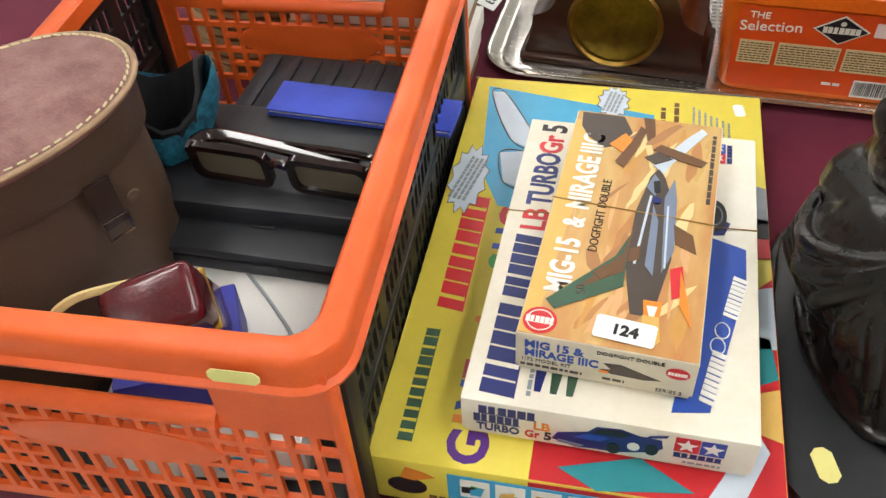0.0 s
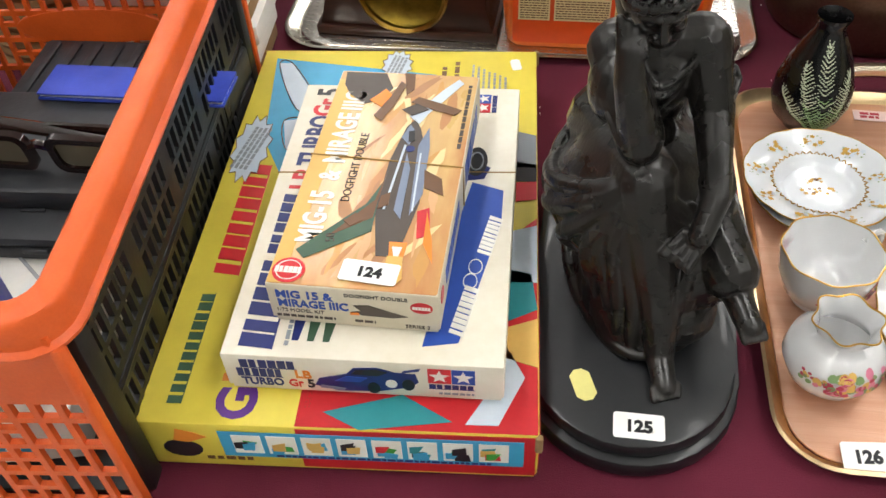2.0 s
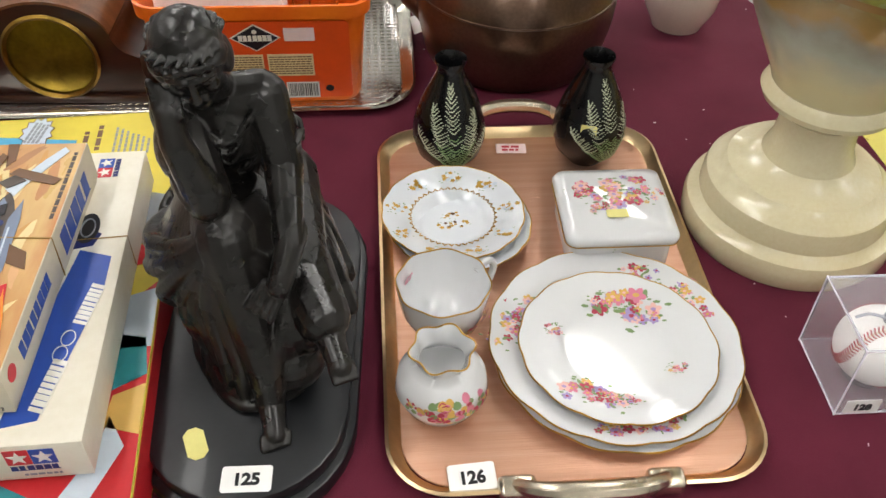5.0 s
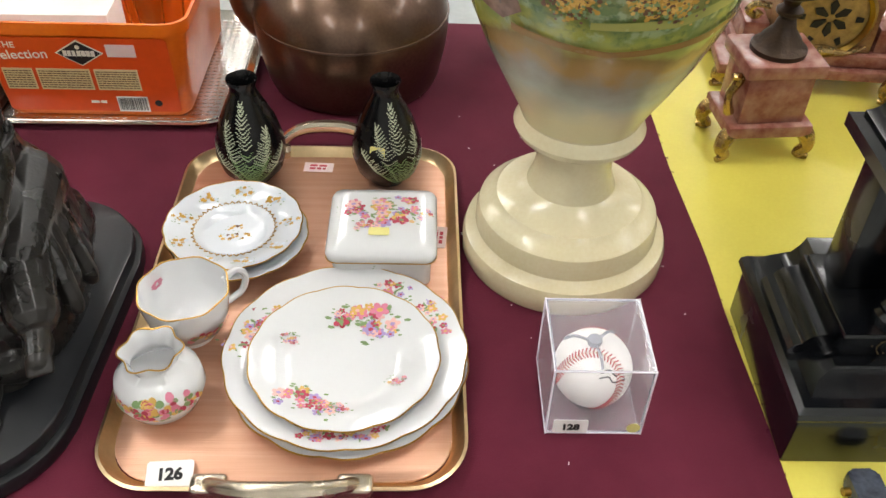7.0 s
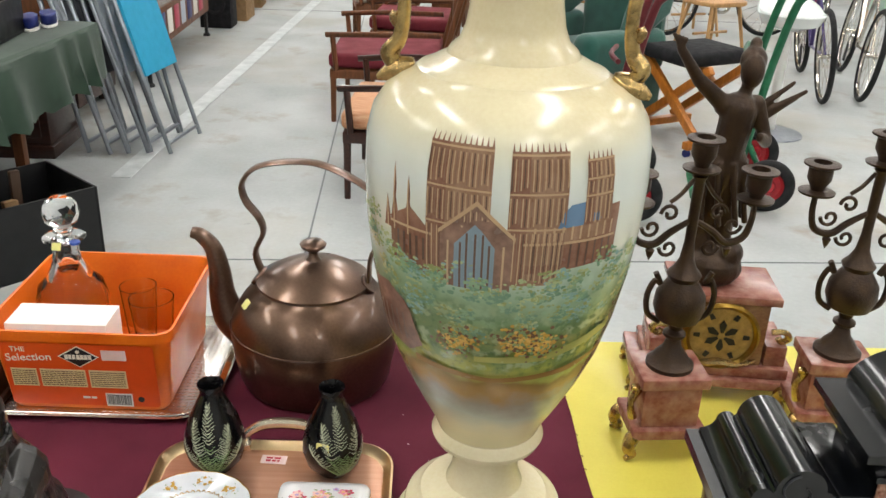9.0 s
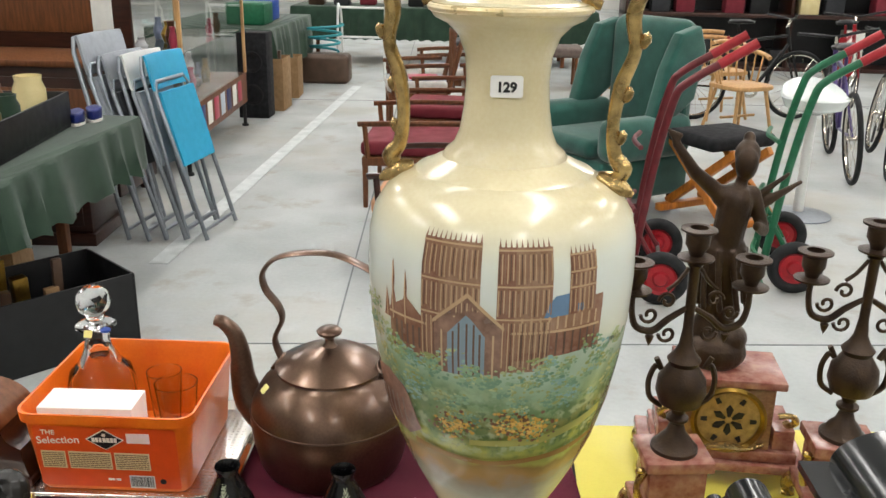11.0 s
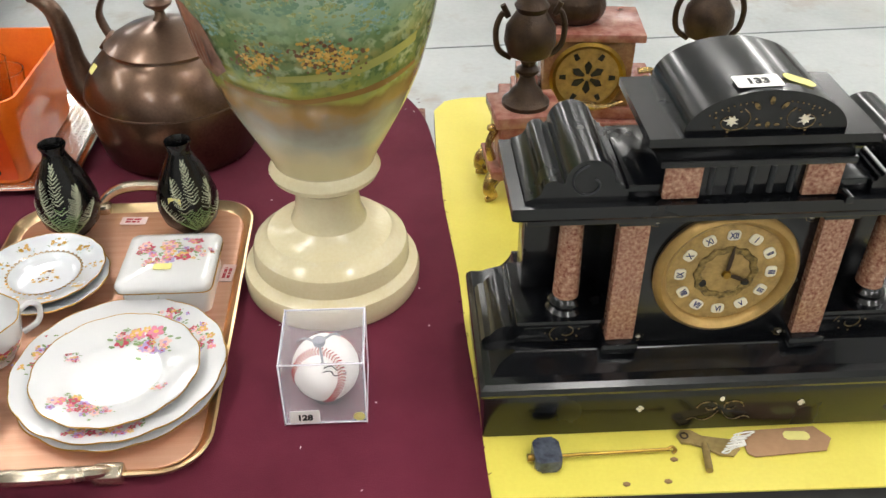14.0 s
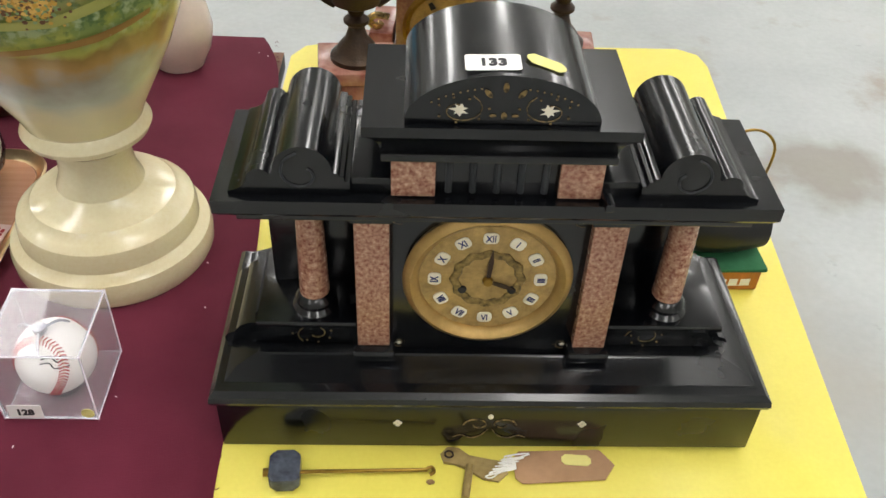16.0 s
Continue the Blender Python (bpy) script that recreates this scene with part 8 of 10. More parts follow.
    part("centre_ring", lathe([(0.024, 0.0052), (0.025, 0.0066), (0.031, 0.0066), (0.032, 0.0052)], 48, lambda a, r, z: (r * (1 + 0.04 * math.cos(12 * a)), z)), mat("aged_gilt_ring", "a98f58", 0.45, 0.5, var=0.4, scale=160, bump=0.2), face, "chased gilt ring")
    for i, num in enumerate(("XII", "I", "II", "III", "IIII", "V", "VI", "VII", "VIII", "IX", "X", "XI")):
        a = radians(90 - 30 * i)
        p = part("numeral_plaque", prism(rounded(0.0132, 0.0115, 0.004, 4), 0.0045, 0.0062, 0.0006), M["enamel"], face, "", pose(0.0455 * math.cos(a), 0.0455 * math.sin(a), 0, 0, 0, -30 * i if not 3 < i < 9 else 180 - 30 * i))
        lettering(num, 0.0095, INK["navy"], p, pose(0, 0, 0.0066), bold=0.02, squeeze=0.75 if len(num) < 4 else 0.55)
    for x in (-0.0215, 0.0215):
        part("winding_hole", lathe([(0, 0.0072), (0.0035, 0.0072), (0.0042, 0.0052)], 16), M["black_ink"], face, "", pose(x, -0.012, 0))
    for name, ang, l in (("minute_hand", 86, 0.036), ("hour_hand", -22, 0.027)):
        part(name, prism([(0, -0.0016), (l * 0.6, -0.0022), (l, 0), (l * 0.6, 0.0022), (0, 0.0016)], 0.0078, 0.0086), M["iron"], face, "", pose(0, 0, 0, 0, 0, ang))
    part("hand_boss", lathe([(0, 0.011), (0.004, 0.0105), (0.005, 0.0075)], 16), M["brass"], face)
    # the works stand a little narrower than the base and are set back on it
    for ob in t.children:
        n = ob.name.split(".")[0]
        if n in ("base", "base_moulding", "platform") or (n.startswith("inlay") and ob.matrix_basis.translation.z < 0.06):
            dx, dy, kx = 0.004, 0.0, 0.968 if n[0] != "i" else 1.0
        elif n in ("cornice", "frieze"):
            dx, dy, kx = -0.0045, 0.0, 1.0
        elif ob in upper:
            dx, dy, kx = -0.0075, 0.0, 1.0
        elif n.startswith("column"):
            dx, dy, kx = 0.002, 0.024, 0.932
        else:
            dx, dy, kx = -0.0068, 0.024, 1.0 if n in ("bezel", "dial") else 0.905
        ob.matrix_basis = Matrix.Translation((dx, dy, 0)) @ Matrix.Diagonal((kx, 1, 1, 1)) @ ob.matrix_basis


def scroll(parent, m, r, seed, leaf=False):
    """Engraved gilt scrollwork on the slate: a spiral stem, dots and a leaf."""
    rng = random.Random(seed)
    pts = [((r * (0.2 + 0.045 * i)) * math.cos(0.42 * i + seed), (r * (0.14 + 0.032 * i)) * math.sin(0.42 * i + seed), 0.0) for i in range(16)]
    part("inlay_scroll", tube(pts, r * 0.022, 5), M["worn_inlay"], parent, "", m)
    bm = bmesh.new()
    for i in range(7):
        a = seed + i * 0.9
        prism(oval(r * 0.05, r * 0.04, 8, r * (0.6 + 0.07 * i) * math.cos(a), r * 0.5 * math.sin(a)), 0, 0.0004, bm=bm)
    part("inlay_dots", bm, M["worn_inlay"], parent, "", m)
    if leaf:
        part("inlay_leaf", prism([(r * 0.30 * (1 if i % 2 == 0 else 0.55) * (1 + 0.3 * math.sin(i * 2.3)) * math.cos(math.pi * i / 7 + 0.3), r * 0.26 * (1 if i % 2 == 0 else 0.55) * math.sin(math.pi * i / 7 + 0.3)) for i in range(14)], 0, 0.0005), M["enamel"], parent, "", m)


slate_clock()

# pendulum, key and paper tag on the yellow table
pd = thing("pendulum", "brass pendulum rod with square dark stone bob", "pendulum", pose(1.105, 0.434, T, 0, 0, 3))
part("rod", tube([(-0.02, 0, 0.006), (0.13, 0, 0.004)], 0.0018, 8), M["brass"], pd)
part("bob", prism(rounded(0.028, 0.034, 0.006), 0.0005, 0.016, 0.003), mat("grey_banded_stone", "2a2e38", 0.2, var=0.4, scale=60, col2="5c626e", bump=0.02), pd)
part("hook", tube([(0.128, 0, 0.004), (0.134, 0.002, 0.005), (0.136, -0.003, 0.005), (0.132, -0.005, 0.004)], 0.0018, 8, k=3), M["brass"], pd)
part("nut", lathe([(0, 0.003), (0.004, 0.003), (0.004, -0.003), (0, -0.003)], 10), M["brass"], pd, "", pose(-0.017, 0, 0.006, 0, 90, 0))
ky = thing("clock_key", "worn brass clock winding key with butterfly grip", "key", pose(1.272, 0.452, T, 0, 0, -18))
key_brass = mat("dull_worn_brass", "b39c68", 0.45, 0.35, var=0.25, scale=60, bump=0.08, col2="8f7a4c")
o = [(0.0, -0.008), (0.02, -0.014), (0.034, -0.012), (0.040, 0.0), (0.034, 0.012), (0.02, 0.008), (0.0, 0.006), (-0.012, 0.012), (-0.022, 0.010), (-0.026, 0.0), (-0.020, -0.009), (-0.010, -0.006)]
part("grip", prism(o, 0.0005, 0.0035, 0.0008), key_brass, ky)
part("shaft", tube([(0.004, -0.004, 0.003), (0.010, -0.04, 0.004)], 0.0038, 10), key_brass, ky)
part("eyelet", tube([(-0.018 + 0.004 * math.cos(i * 0.785), 0.001 + 0.004 * math.sin(i * 0.785), 0.0042) for i in range(8)], 0.001, 5, True), M["iron"], ky)
tg = thing("paper_tag", "brown card luggage tag tied with white string", "tag", pose(1.362, 0.449, T, 0, 0, 3))
part("card_tag", prism([(-0.046, -0.012), (-0.04, -0.018), (0.038, -0.016), (0.05, 0.0), (0.038, 0.018), (-0.04, 0.018), (-0.046, 0.01)], 0.001, 0.0024, 0.0003), mat("tan_tag_card", "b08a68", 0.8, var=0.1, bump=0.1), tg)
sticker(tg, 0.028, 0.012, pose(0.014, 0.006, 0.0026, 0, 0, -6), M["yellow_sticker"], "price_sticker", "pale yellow price sticker", 0.3)
for i in range(7):
    part("string", tube([(-0.044, 0.004 - i * 0.001, 0.003), (-0.055 - 0.003 * i, 0.008 - 0.003 * i, 0.008 - 0.0006 * i), (-0.03 - 0.006 * i, 0.012 - 0.004 * i, 0.006), (-0.07 + 0.004 * i, 0.002 + 0.002 * i, 0.002)], 0.0008, 5, k=5), M["paper"], tg)
for x, y in ((1.225, 0.402), (1.182, 0.400), (1.238, 0.43)):
    c = thing("chip", "small crumb of broken stone on the yellow table", "chip", pose(x, y, T - 0.001))
    bm = bmesh.new()
    bmesh.ops.create_icosphere(bm, subdivisions=1, radius=0.0035)
    part("crumb", xf(bm, Matrix.Diagonal((1.3, 0.9, 0.5, 1)) @ Matrix.Translation((0, 0, 0.003))), M["card"], c)


# ---- rouge marble clock garniture behind ----
def garniture_clock():
    t = thing("marble_figure_clock", "rouge marble clock with gilt mounts and a bronze figure", "clock", pose(1.254, 1.122, T, 0, 0, -4))
    P, G = M["pink_marble"], M["gold"]
    for x in (-0.115, 0.115):
        for y in (0.0, 0.1):
            part("scroll_foot", tube([(x * 0.92, y, 0.035), (x * 1.05, y - 0.01, 0.03), (x * 1.12, y - 0.012, 0.014), (x * 1.02, y - 0.012, 0.004), (x * 1.2, y - 0.02, 0.004)], [0.012, 0.013, 0.010, 0.008, 0.005], 10, k=5), G, t)
    part("base", box((-0.135, -0.03, 0.03), (0.135, 0.11, 0.05), 0.004), P, t)
    part("step", box((-0.115, -0.02, 0.0502), (0.115, 0.10, 0.075), 0.004), P, t)
    part("case", box((-0.07, -0.012, 0.0752), (0.07, 0.09, 0.215), 0.002), mat("veined_yellow_marble", "a8885e", 0.25, var=0.4, scale=18, col2="6d4030", bump=0.02), t)
    part("cap", box((-0.084, -0.022, 0.2152), (0.084, 0.10, 0.232), 0.003), P, t)
    for s in (-1, 1):
        part("side_block", box((s * 0.092 - 0.017, -0.01, 0.0752), (s * 0.092 + 0.017, 0.08, 0.12), 0.002), P, t)
        part("side_scroll", tube([(s * 0.08, -0.006, 0.15), (s * 0.10, -0.006, 0.152), (s * 0.108, -0.006, 0.14), (s * 0.098, -0.006, 0.13), (s * 0.092, -0.006, 0.138)], 0.006, 8, k=5), G, t)
    F = pose(0, -0.0125, 0.112) @ FRONT
    bz = part("bezel", lathe([(0.048, 0), (0.058, 0.001), (0.060, 0.006), (0.055, 0.010), (0.050, 0.006)], 48), M["brass"], t, "brass bezel", F)
    part("dial", lathe([(0, 0.003), (0.05, 0.002), (0.05, 0)], 40), M["dial_gold"], bz)
    for i in range(12):
        part("pierced_petal", prism([(0.006, -0.002), (0.02, -0.006), (0.028, 0), (0.02, 0.006), (0.006, 0.002)] if i % 2 else [(0.034, -0.004), (0.044, -0.003), (0.044, 0.003), (0.034, 0.004)], 0.0034, 0.005), M["black_ink"], bz, "", pose(0, 0, 0, 0, 0, 30 * i))
    part("garland", tube([(-0.06, -0.016, 0.09), (-0.03, -0.02, 0.08), (0, -0.021, 0.084), (0.03, -0.02, 0.08), (0.06, -0.016, 0.09)], [0.003, 0.006, 0.009, 0.006, 0.003], 8, k=6), G, t)
    for ob in t.children:
        if not ob.name.startswith("bezel"):
            ob.matrix_basis = Matrix.Diagonal((1, 1, 0.8, 1)) @ ob.matrix_basis
    return t


garniture_clock()


def bronze_figure():
    bm = bmesh.new()
    ball(bm, (0, 0, 0.02), (0.05, 0.04, 0.028))
    ball(bm, (0.02, 0.0, 0.04), (0.028, 0.03, 0.02))
    ball(bm, (-0.02, 0.01, 0.045), (0.02, 0.02, 0.03))
    capsule(bm, (0.012, 0.0, 0.05), (0.002, 0, 0.14), 0.013, 0.022)
    capsule(bm, (-0.022, 0.01, 0.05), (-0.012, 0.0, 0.14), 0.012, 0.022)
    ball(bm, (-0.004, 0, 0.155), (0.034, 0.026, 0.032))
    for i in range(9):
        a = i * 0.7
        tube([(0.03 * math.cos(a) - 0.004, 0.024 * math.sin(a), 0.165), (0.036 * math.cos(a + 0.2) - 0.004, 0.03 * math.sin(a + 0.2), 0.12), (0.04 * math.cos(a + 0.3), 0.034 * math.sin(a + 0.3), 0.085)], 0.005, 8, bm=bm, k=4)
    capsule(bm, (-0.004, 0, 0.17), (0.002, -0.002, 0.225), 0.024, 0.026)
    capsule(bm, (-0.022, 0, 0.232), (0.026, 0, 0.232), 0.014, 0.014)
    capsule(bm, (0.004, -0.002, 0.24), (0.008, -0.004, 0.258), 0.010, 0.009)
    ball(bm, (0.010, -0.006, 0.275), (0.017, 0.019, 0.022))
    ball(bm, (0.012, 0.004, 0.285), (0.019, 0.019, 0.018))
    ball(bm, (0.014, 0.012, 0.303), 0.009)
    capsule(bm, (-0.024, 0, 0.234), (-0.065, -0.01, 0.262), 0.012, 0.009)
    capsule(bm, (-0.065, -0.01, 0.262), (-0.100, -0.02, 0.300), 0.009, 0.006)
    for i in range(4):
        capsule(bm, (-0.100, -0.02, 0.300), (-0.112 + 0.006 * i, -0.022, 0.316 - 0.002 * i), 0.004, 0.003, 8)
    capsule(bm, (0.028, 0, 0.232), (0.048, -0.004, 0.19), 0.012, 0.009)
    capsule(bm, (0.048, -0.004, 0.19), (0.03, -0.028, 0.2), 0.009, 0.006)
    for z, l in ((0.236, 0.085), (0.228, 0.07), (0.246, 0.06)):
        capsule(bm, (0.034, 0.016, z - 0.02), (0.034 + l * 0.8, 0.02, z + 0.012), 0.006, 0.003, 8)
    f = part("bronze_figurine", bm, M["iron"], None, angle=180)
    f.location, f.scale = (1.232, 1.16, T + 0.1855), (1.02, 1.0, 1.24)
    r = f.modifiers.new("fuse", "REMESH")
    r.mode, r.voxel_size, r.use_smooth_shade = "VOXEL", 0.0022, True
    s = f.modifiers.new("soften", "SMOOTH")
    s.factor, s.iterations = 0.5, 2
    tagged(f, "brown bronze winged woman with one arm raised on a clock", "statue")


bronze_figure()


def candelabrum(m):
    t = thing("candelabrum", "brown bronze candelabrum on a rouge marble plinth", "candelabrum", m, "pair of bronze candelabra")
    P, G, I = M["pink_marble"], M["gold"], M["iron"]
    for x in (-0.038, 0.038):
        for y in (-0.03, 0.03):
            part("scroll_foot", tube([(x, y, 0.04), (x * 1.35, y * 1.2, 0.035), (x * 1.5, y * 1.3, 0.018), (x * 1.25, y * 1.2, 0.006), (x * 1.6, y * 1.4, 0.003)], [0.009, 0.011, 0.009, 0.006, 0.004], 8, k=5), G, t)
    part("plinth_base", box((-0.055, -0.045, 0.035), (0.055, 0.045, 0.052), 0.003), P, t)
    part("plinth_block", box((-0.042, -0.036, 0.0522), (0.042, 0.036, 0.118), 0.002), P, t)
    part("gilt_mount", tube([(-0.05, -0.02, 0.06), (-0.056, -0.02, 0.085), (-0.048, -0.02, 0.108), (-0.058, -0.02, 0.112)], [0.007, 0.005, 0.007, 0.004], 8, k=5), G, t)
    part("plinth_cap", box((-0.050, -0.043, 0.1182), (0.050, 0.043, 0.136), 0.003), P, t)
    part("stem", lathe([(0, 0.1362), (0.034, 0.1362), (0.034, 0.142), (0.026, 0.148), (0.024, 0.154), (0.014, 0.166), (0.010, 0.18), (0.016, 0.186), (0.016, 0.190), (0.009, 0.196), (0.012, 0.204), (0.030, 0.214), (0.036, 0.232), (0.034, 0.252), (0.024, 0.268), (0.020, 0.274), (0.024, 0.282), (0.016, 0.292), (0.010, 0.305), (0.007, 0.33), (0.0075, 0.42), (0.011, 0.425), (0.007, 0.43), (0.0, 0.43)], 28), I, t)
    for s in (-1, 1):
        part("urn_handle", tube([(s * 0.026, 0, 0.208), (s * 0.044, 0, 0.222), (s * 0.048, 0, 0.25), (s * 0.040, 0, 0.272), (s * 0.032, 0, 0.268), (s * 0.040, 0, 0.284)], 0.0042, 8, k=5), I, t)

    def nozzle(x, y, z):
        n = part("candle_cup", lathe([(0, 0), (0.006, 0.0), (0.024, 0.003), (0.025, 0.006), (0.009, 0.008), (0.011, 0.014), (0.0165, 0.024), (0.0165, 0.040), (0.0245, 0.044), (0.0245, 0.0465), (0.0125, 0.048), (0.012, 0.03), (0, 0.03)], 28), I, t, "", pose(x, y, z))
    nozzle(0, 0, 0.43)
    for k in range(2):
        a = radians(180 * k + 4)
        arm = part("arm", tube([(0.006 * math.cos(a), 0.006 * math.sin(a), 0.36), (0.03 * math.cos(a), 0.03 * math.sin(a), 0.345), (0.052 * math.cos(a), 0.052 * math.sin(a), 0.328), (0.076 * math.cos(a), 0.076 * math.sin(a), 0.335), (0.084 * math.cos(a), 0.084 * math.sin(a), 0.36), (0.084 * math.cos(a), 0.084 * math.sin(a), 0.385)], [0.004, 0.005, 0.0055, 0.005, 0.0045, 0.004], 8, k=5), I, t)
        for r0, z0, s in ((0.034, 0.372, 1), (0.058, 0.352, -1), (0.03, 0.322, -1)):
            part("scroll", tube([((r0 + (0.013 - 0.0007 * i) * math.cos(s * i * 0.52)) * math.cos(a), (r0 + (0.013 - 0.0007 * i) * math.cos(s * i * 0.52)) * math.sin(a), z0 + (0.013 - 0.0007 * i) * math.sin(s * i * 0.52)) for i in range(14)], 0.0028, 6), I, arm)
        part("brace", tube([(0.008 * math.cos(a), 0.008 * math.sin(a), 0.42), (0.022 * math.cos(a), 0.022 * math.sin(a), 0.40), (0.036 * math.cos(a), 0.036 * math.sin(a), 0.388)], 0.003, 6, k=4), I, arm)
        part("pendant", lathe([(0, -0.012), (0.004, -0.004), (0.0065, 0.004), (0, 0.01)], 10), I, arm, "", pose(0.055 * math.cos(a), 0.055 * math.sin(a), 0.316))
        nozzle(0.084 * math.cos(a), 0.084 * math.sin(a), 0.385)
    return t


c1 = candelabrum(pose(1.138, 0.972, T, 0, 0, 6))
copy_thing(c1, pose(1.402, 1.03, T, 0, 0, -3))

# small barrel on a wooden base beside the slate clock
bx = thing("money_barrel", "dark barrel with wire loop on a small wooden base", "ornament", pose(1.566, 0.735, T, 0, 0, 3))
part("base", box((-0.05, -0.035, 0), (0.05, 0.05, 0.03), 0.002), M["wood_orange"], bx)
part("felt", box((-0.054, -0.039, 0.0302), (0.054, 0.054, 0.036), 0.002), mat("green_baize", "2f6b46", 0.9, bump=0.2), bx)
part("barrel", tube([(-0.05, 0.005, 0.072), (-0.02, 0.005, 0.072), (0.0, 0.005, 0.072), (0.02, 0.005, 0.072), (0.05, 0.005, 0.072)], [0.030, 0.036, 0.037, 0.036, 0.030], 28), M["black_plastic"], bx)
part("wire_loop", tube([(-0.03, 0.02, 0.10), (-0.01, 0.02, 0.17), (0.02, 0.02, 0.185), (0.045, 0.02, 0.16), (0.04, 0.02, 0.10)], 0.0016, 8, k=6), M["brass"], bx)
blocks(bx, -0.01, 0.03, 0.008, 0.018, 3, 0.0005, INK["white"], pose(0.01, -0.035, 0) @ FRONT, "faded_word")


# ---- the sale room behind the tables ----
def legs4(t, w, d, h, r, material, taper=1.0, splay=0.0, name="leg"):
    for sx in (-1, 1):
        for sy in (-1, 1):
            part(name, tube([(sx * (w / 2 + splay), sy * (d / 2 + splay), 0), (sx * w / 2, sy * d / 2, h)], [r * taper, r], 10), material, t)


def cloth_table(name, label, x0, x1, y0, y1, drop, m=None):
    """A table under a dark green cloth that hangs in folds with a frayed hem."""
    t = thing(name, label, "table", m)
    part("tabletop", box((x0 + 0.02, y0 + 0.02, 0.715), (x1 - 0.02, y1 - 0.02, 0.74), 0.003), M["wood_mid"], t)
    for x in (x0 + 0.2, x1 - 0.42):
        for y in (y0 + 0.08, y1 - 0.08):
            part("leg", box((x - 0.025, y - 0.025, 0), (x + 0.025, y + 0.025, 0.714), 0.004), M["wood_mid"], t)
    top = [(x0, y0), (x1, y0), (x1, y1), (x0, y1)]
    pts = []
    for (ax, ay), (bx, by) in zip(top, top[1:] + top[:1]):
        n = max(8, int(math.hypot(bx - ax, by - ay) / 0.05))
        pts += [(ax + (bx - ax) * i / n, ay + (by - ay) * i / n, (by - ay), -(bx - ax)) for i in range(n)]
    loops = []
    for k, z in enumerate((0.746, 0.735, 0.66, 0.58, 0.75 - drop)):
        l = []
        for i, (x, y, nx, ny) in enumerate(pts):
            q = math.hypot(nx, ny)
            o = 0.004 + 0.012 * k + 0.014 * k * math.sin(i * 1.3 + math.sin(i * 0.37) * 2) * 0.5
            l.append((x + nx / q * o, y + ny / q * o, z + (0.012 * math.sin(i * 2.1) if k == 4 else 0)))
        loops.append(l)
    part("cloth", ring_loft(loops[::-1], cap0=False), M["green_cloth"], t, "dark green cloth with frayed hem")
    return t


cloth_table("green_table", "table under a dark green cloth with frayed hem", -2.4, -0.89, 2.72, 4.08, 0.25)
cloth_table("green_table", "table under a dark green cloth along the aisle", -2.6, -1.35, 8.6, 10.6, 0.42)
cloth_table("green_table", "long table under a dark green cloth across the end", -1.9, 2.2, 12.0, 12.9, 0.42)


def crate_of_pots():
    t = thing("black_crate", "shallow black box of jars on the green table", "box", pose(-1.35, 3.35, 0.748, 0, 0, 6))
    for lo, hi in (((-0.3, -0.42, 0), (0.3, 0.42, 0.012)), ((-0.3, -0.42, 0.012), (-0.288, 0.42, 0.16)), ((0.288, -0.42, 0.012), (0.3, 0.42, 0.16)), ((-0.288, -0.42, 0.012), (0.288, -0.408, 0.16)), ((-0.288, 0.408, 0.012), (0.288, 0.42, 0.16))):
        part("panel", box(lo, hi, 0.002), M["black_plastic"], t)
    for i, (x, y, r, h, c) in enumerate(((0.18, 0.28, 0.07, 0.24, "cream_glaze"), (0.0, 0.25, 0.08, 0.2, "wood_mid"), (0.16, 0.06, 0.06, 0.19, "green_cloth"), (-0.05, 0.02, 0.09, 0.22, "card"), (0.17, -0.18, 0.07, 0.2, "brass"), (-0.05, -0.22, 0.08, 0.24, "leather"))):
        j = thing("storage_jar", "old stoneware jar standing in the black box", "jar", t.matrix_world @ pose(x, y, 0.012))
        part("jar_body", lathe([(0, 0), (r * 0.9, 0), (r, 0.02), (r, h * 0.75), (r * 0.8, h * 0.9), (r * 0.85, h), (r * 0.75, h), (r * 0.7, h * 0.85), (0, h * 0.7)], 28), M[c], j)
    for x, y in ((-1.06, 3.96), (-1.10, 3.86)):
        s = thing("shoe", "small dark blue shoe with pale trim on the green table", "shoe", pose(x, y, 0.748, 0, 0, 20))
        part("upper", prism(oval(0.035, 0.09, 20), 0.012, 0.06, 0.012, seg=3), INK["navy"], s)
        part("sole", prism(oval(0.038, 0.094, 20), 0, 0.0118, 0.003), M["paper"], s)
    d = thing("plate_stack", "stack of white plates at the edge of the green table", "plates", pose(-1.09, 2.92, 0.748))
    for i in range(6):
        part("plate", lathe([(0, 0), (0.05, 0), (0.10, 0.012), (0.10, 0.014), (0.05, 0.004), (0, 0.004)], 32), M["porcelain"], d, "", pose(0, 0, i * 0.013))


crate_of_pots()


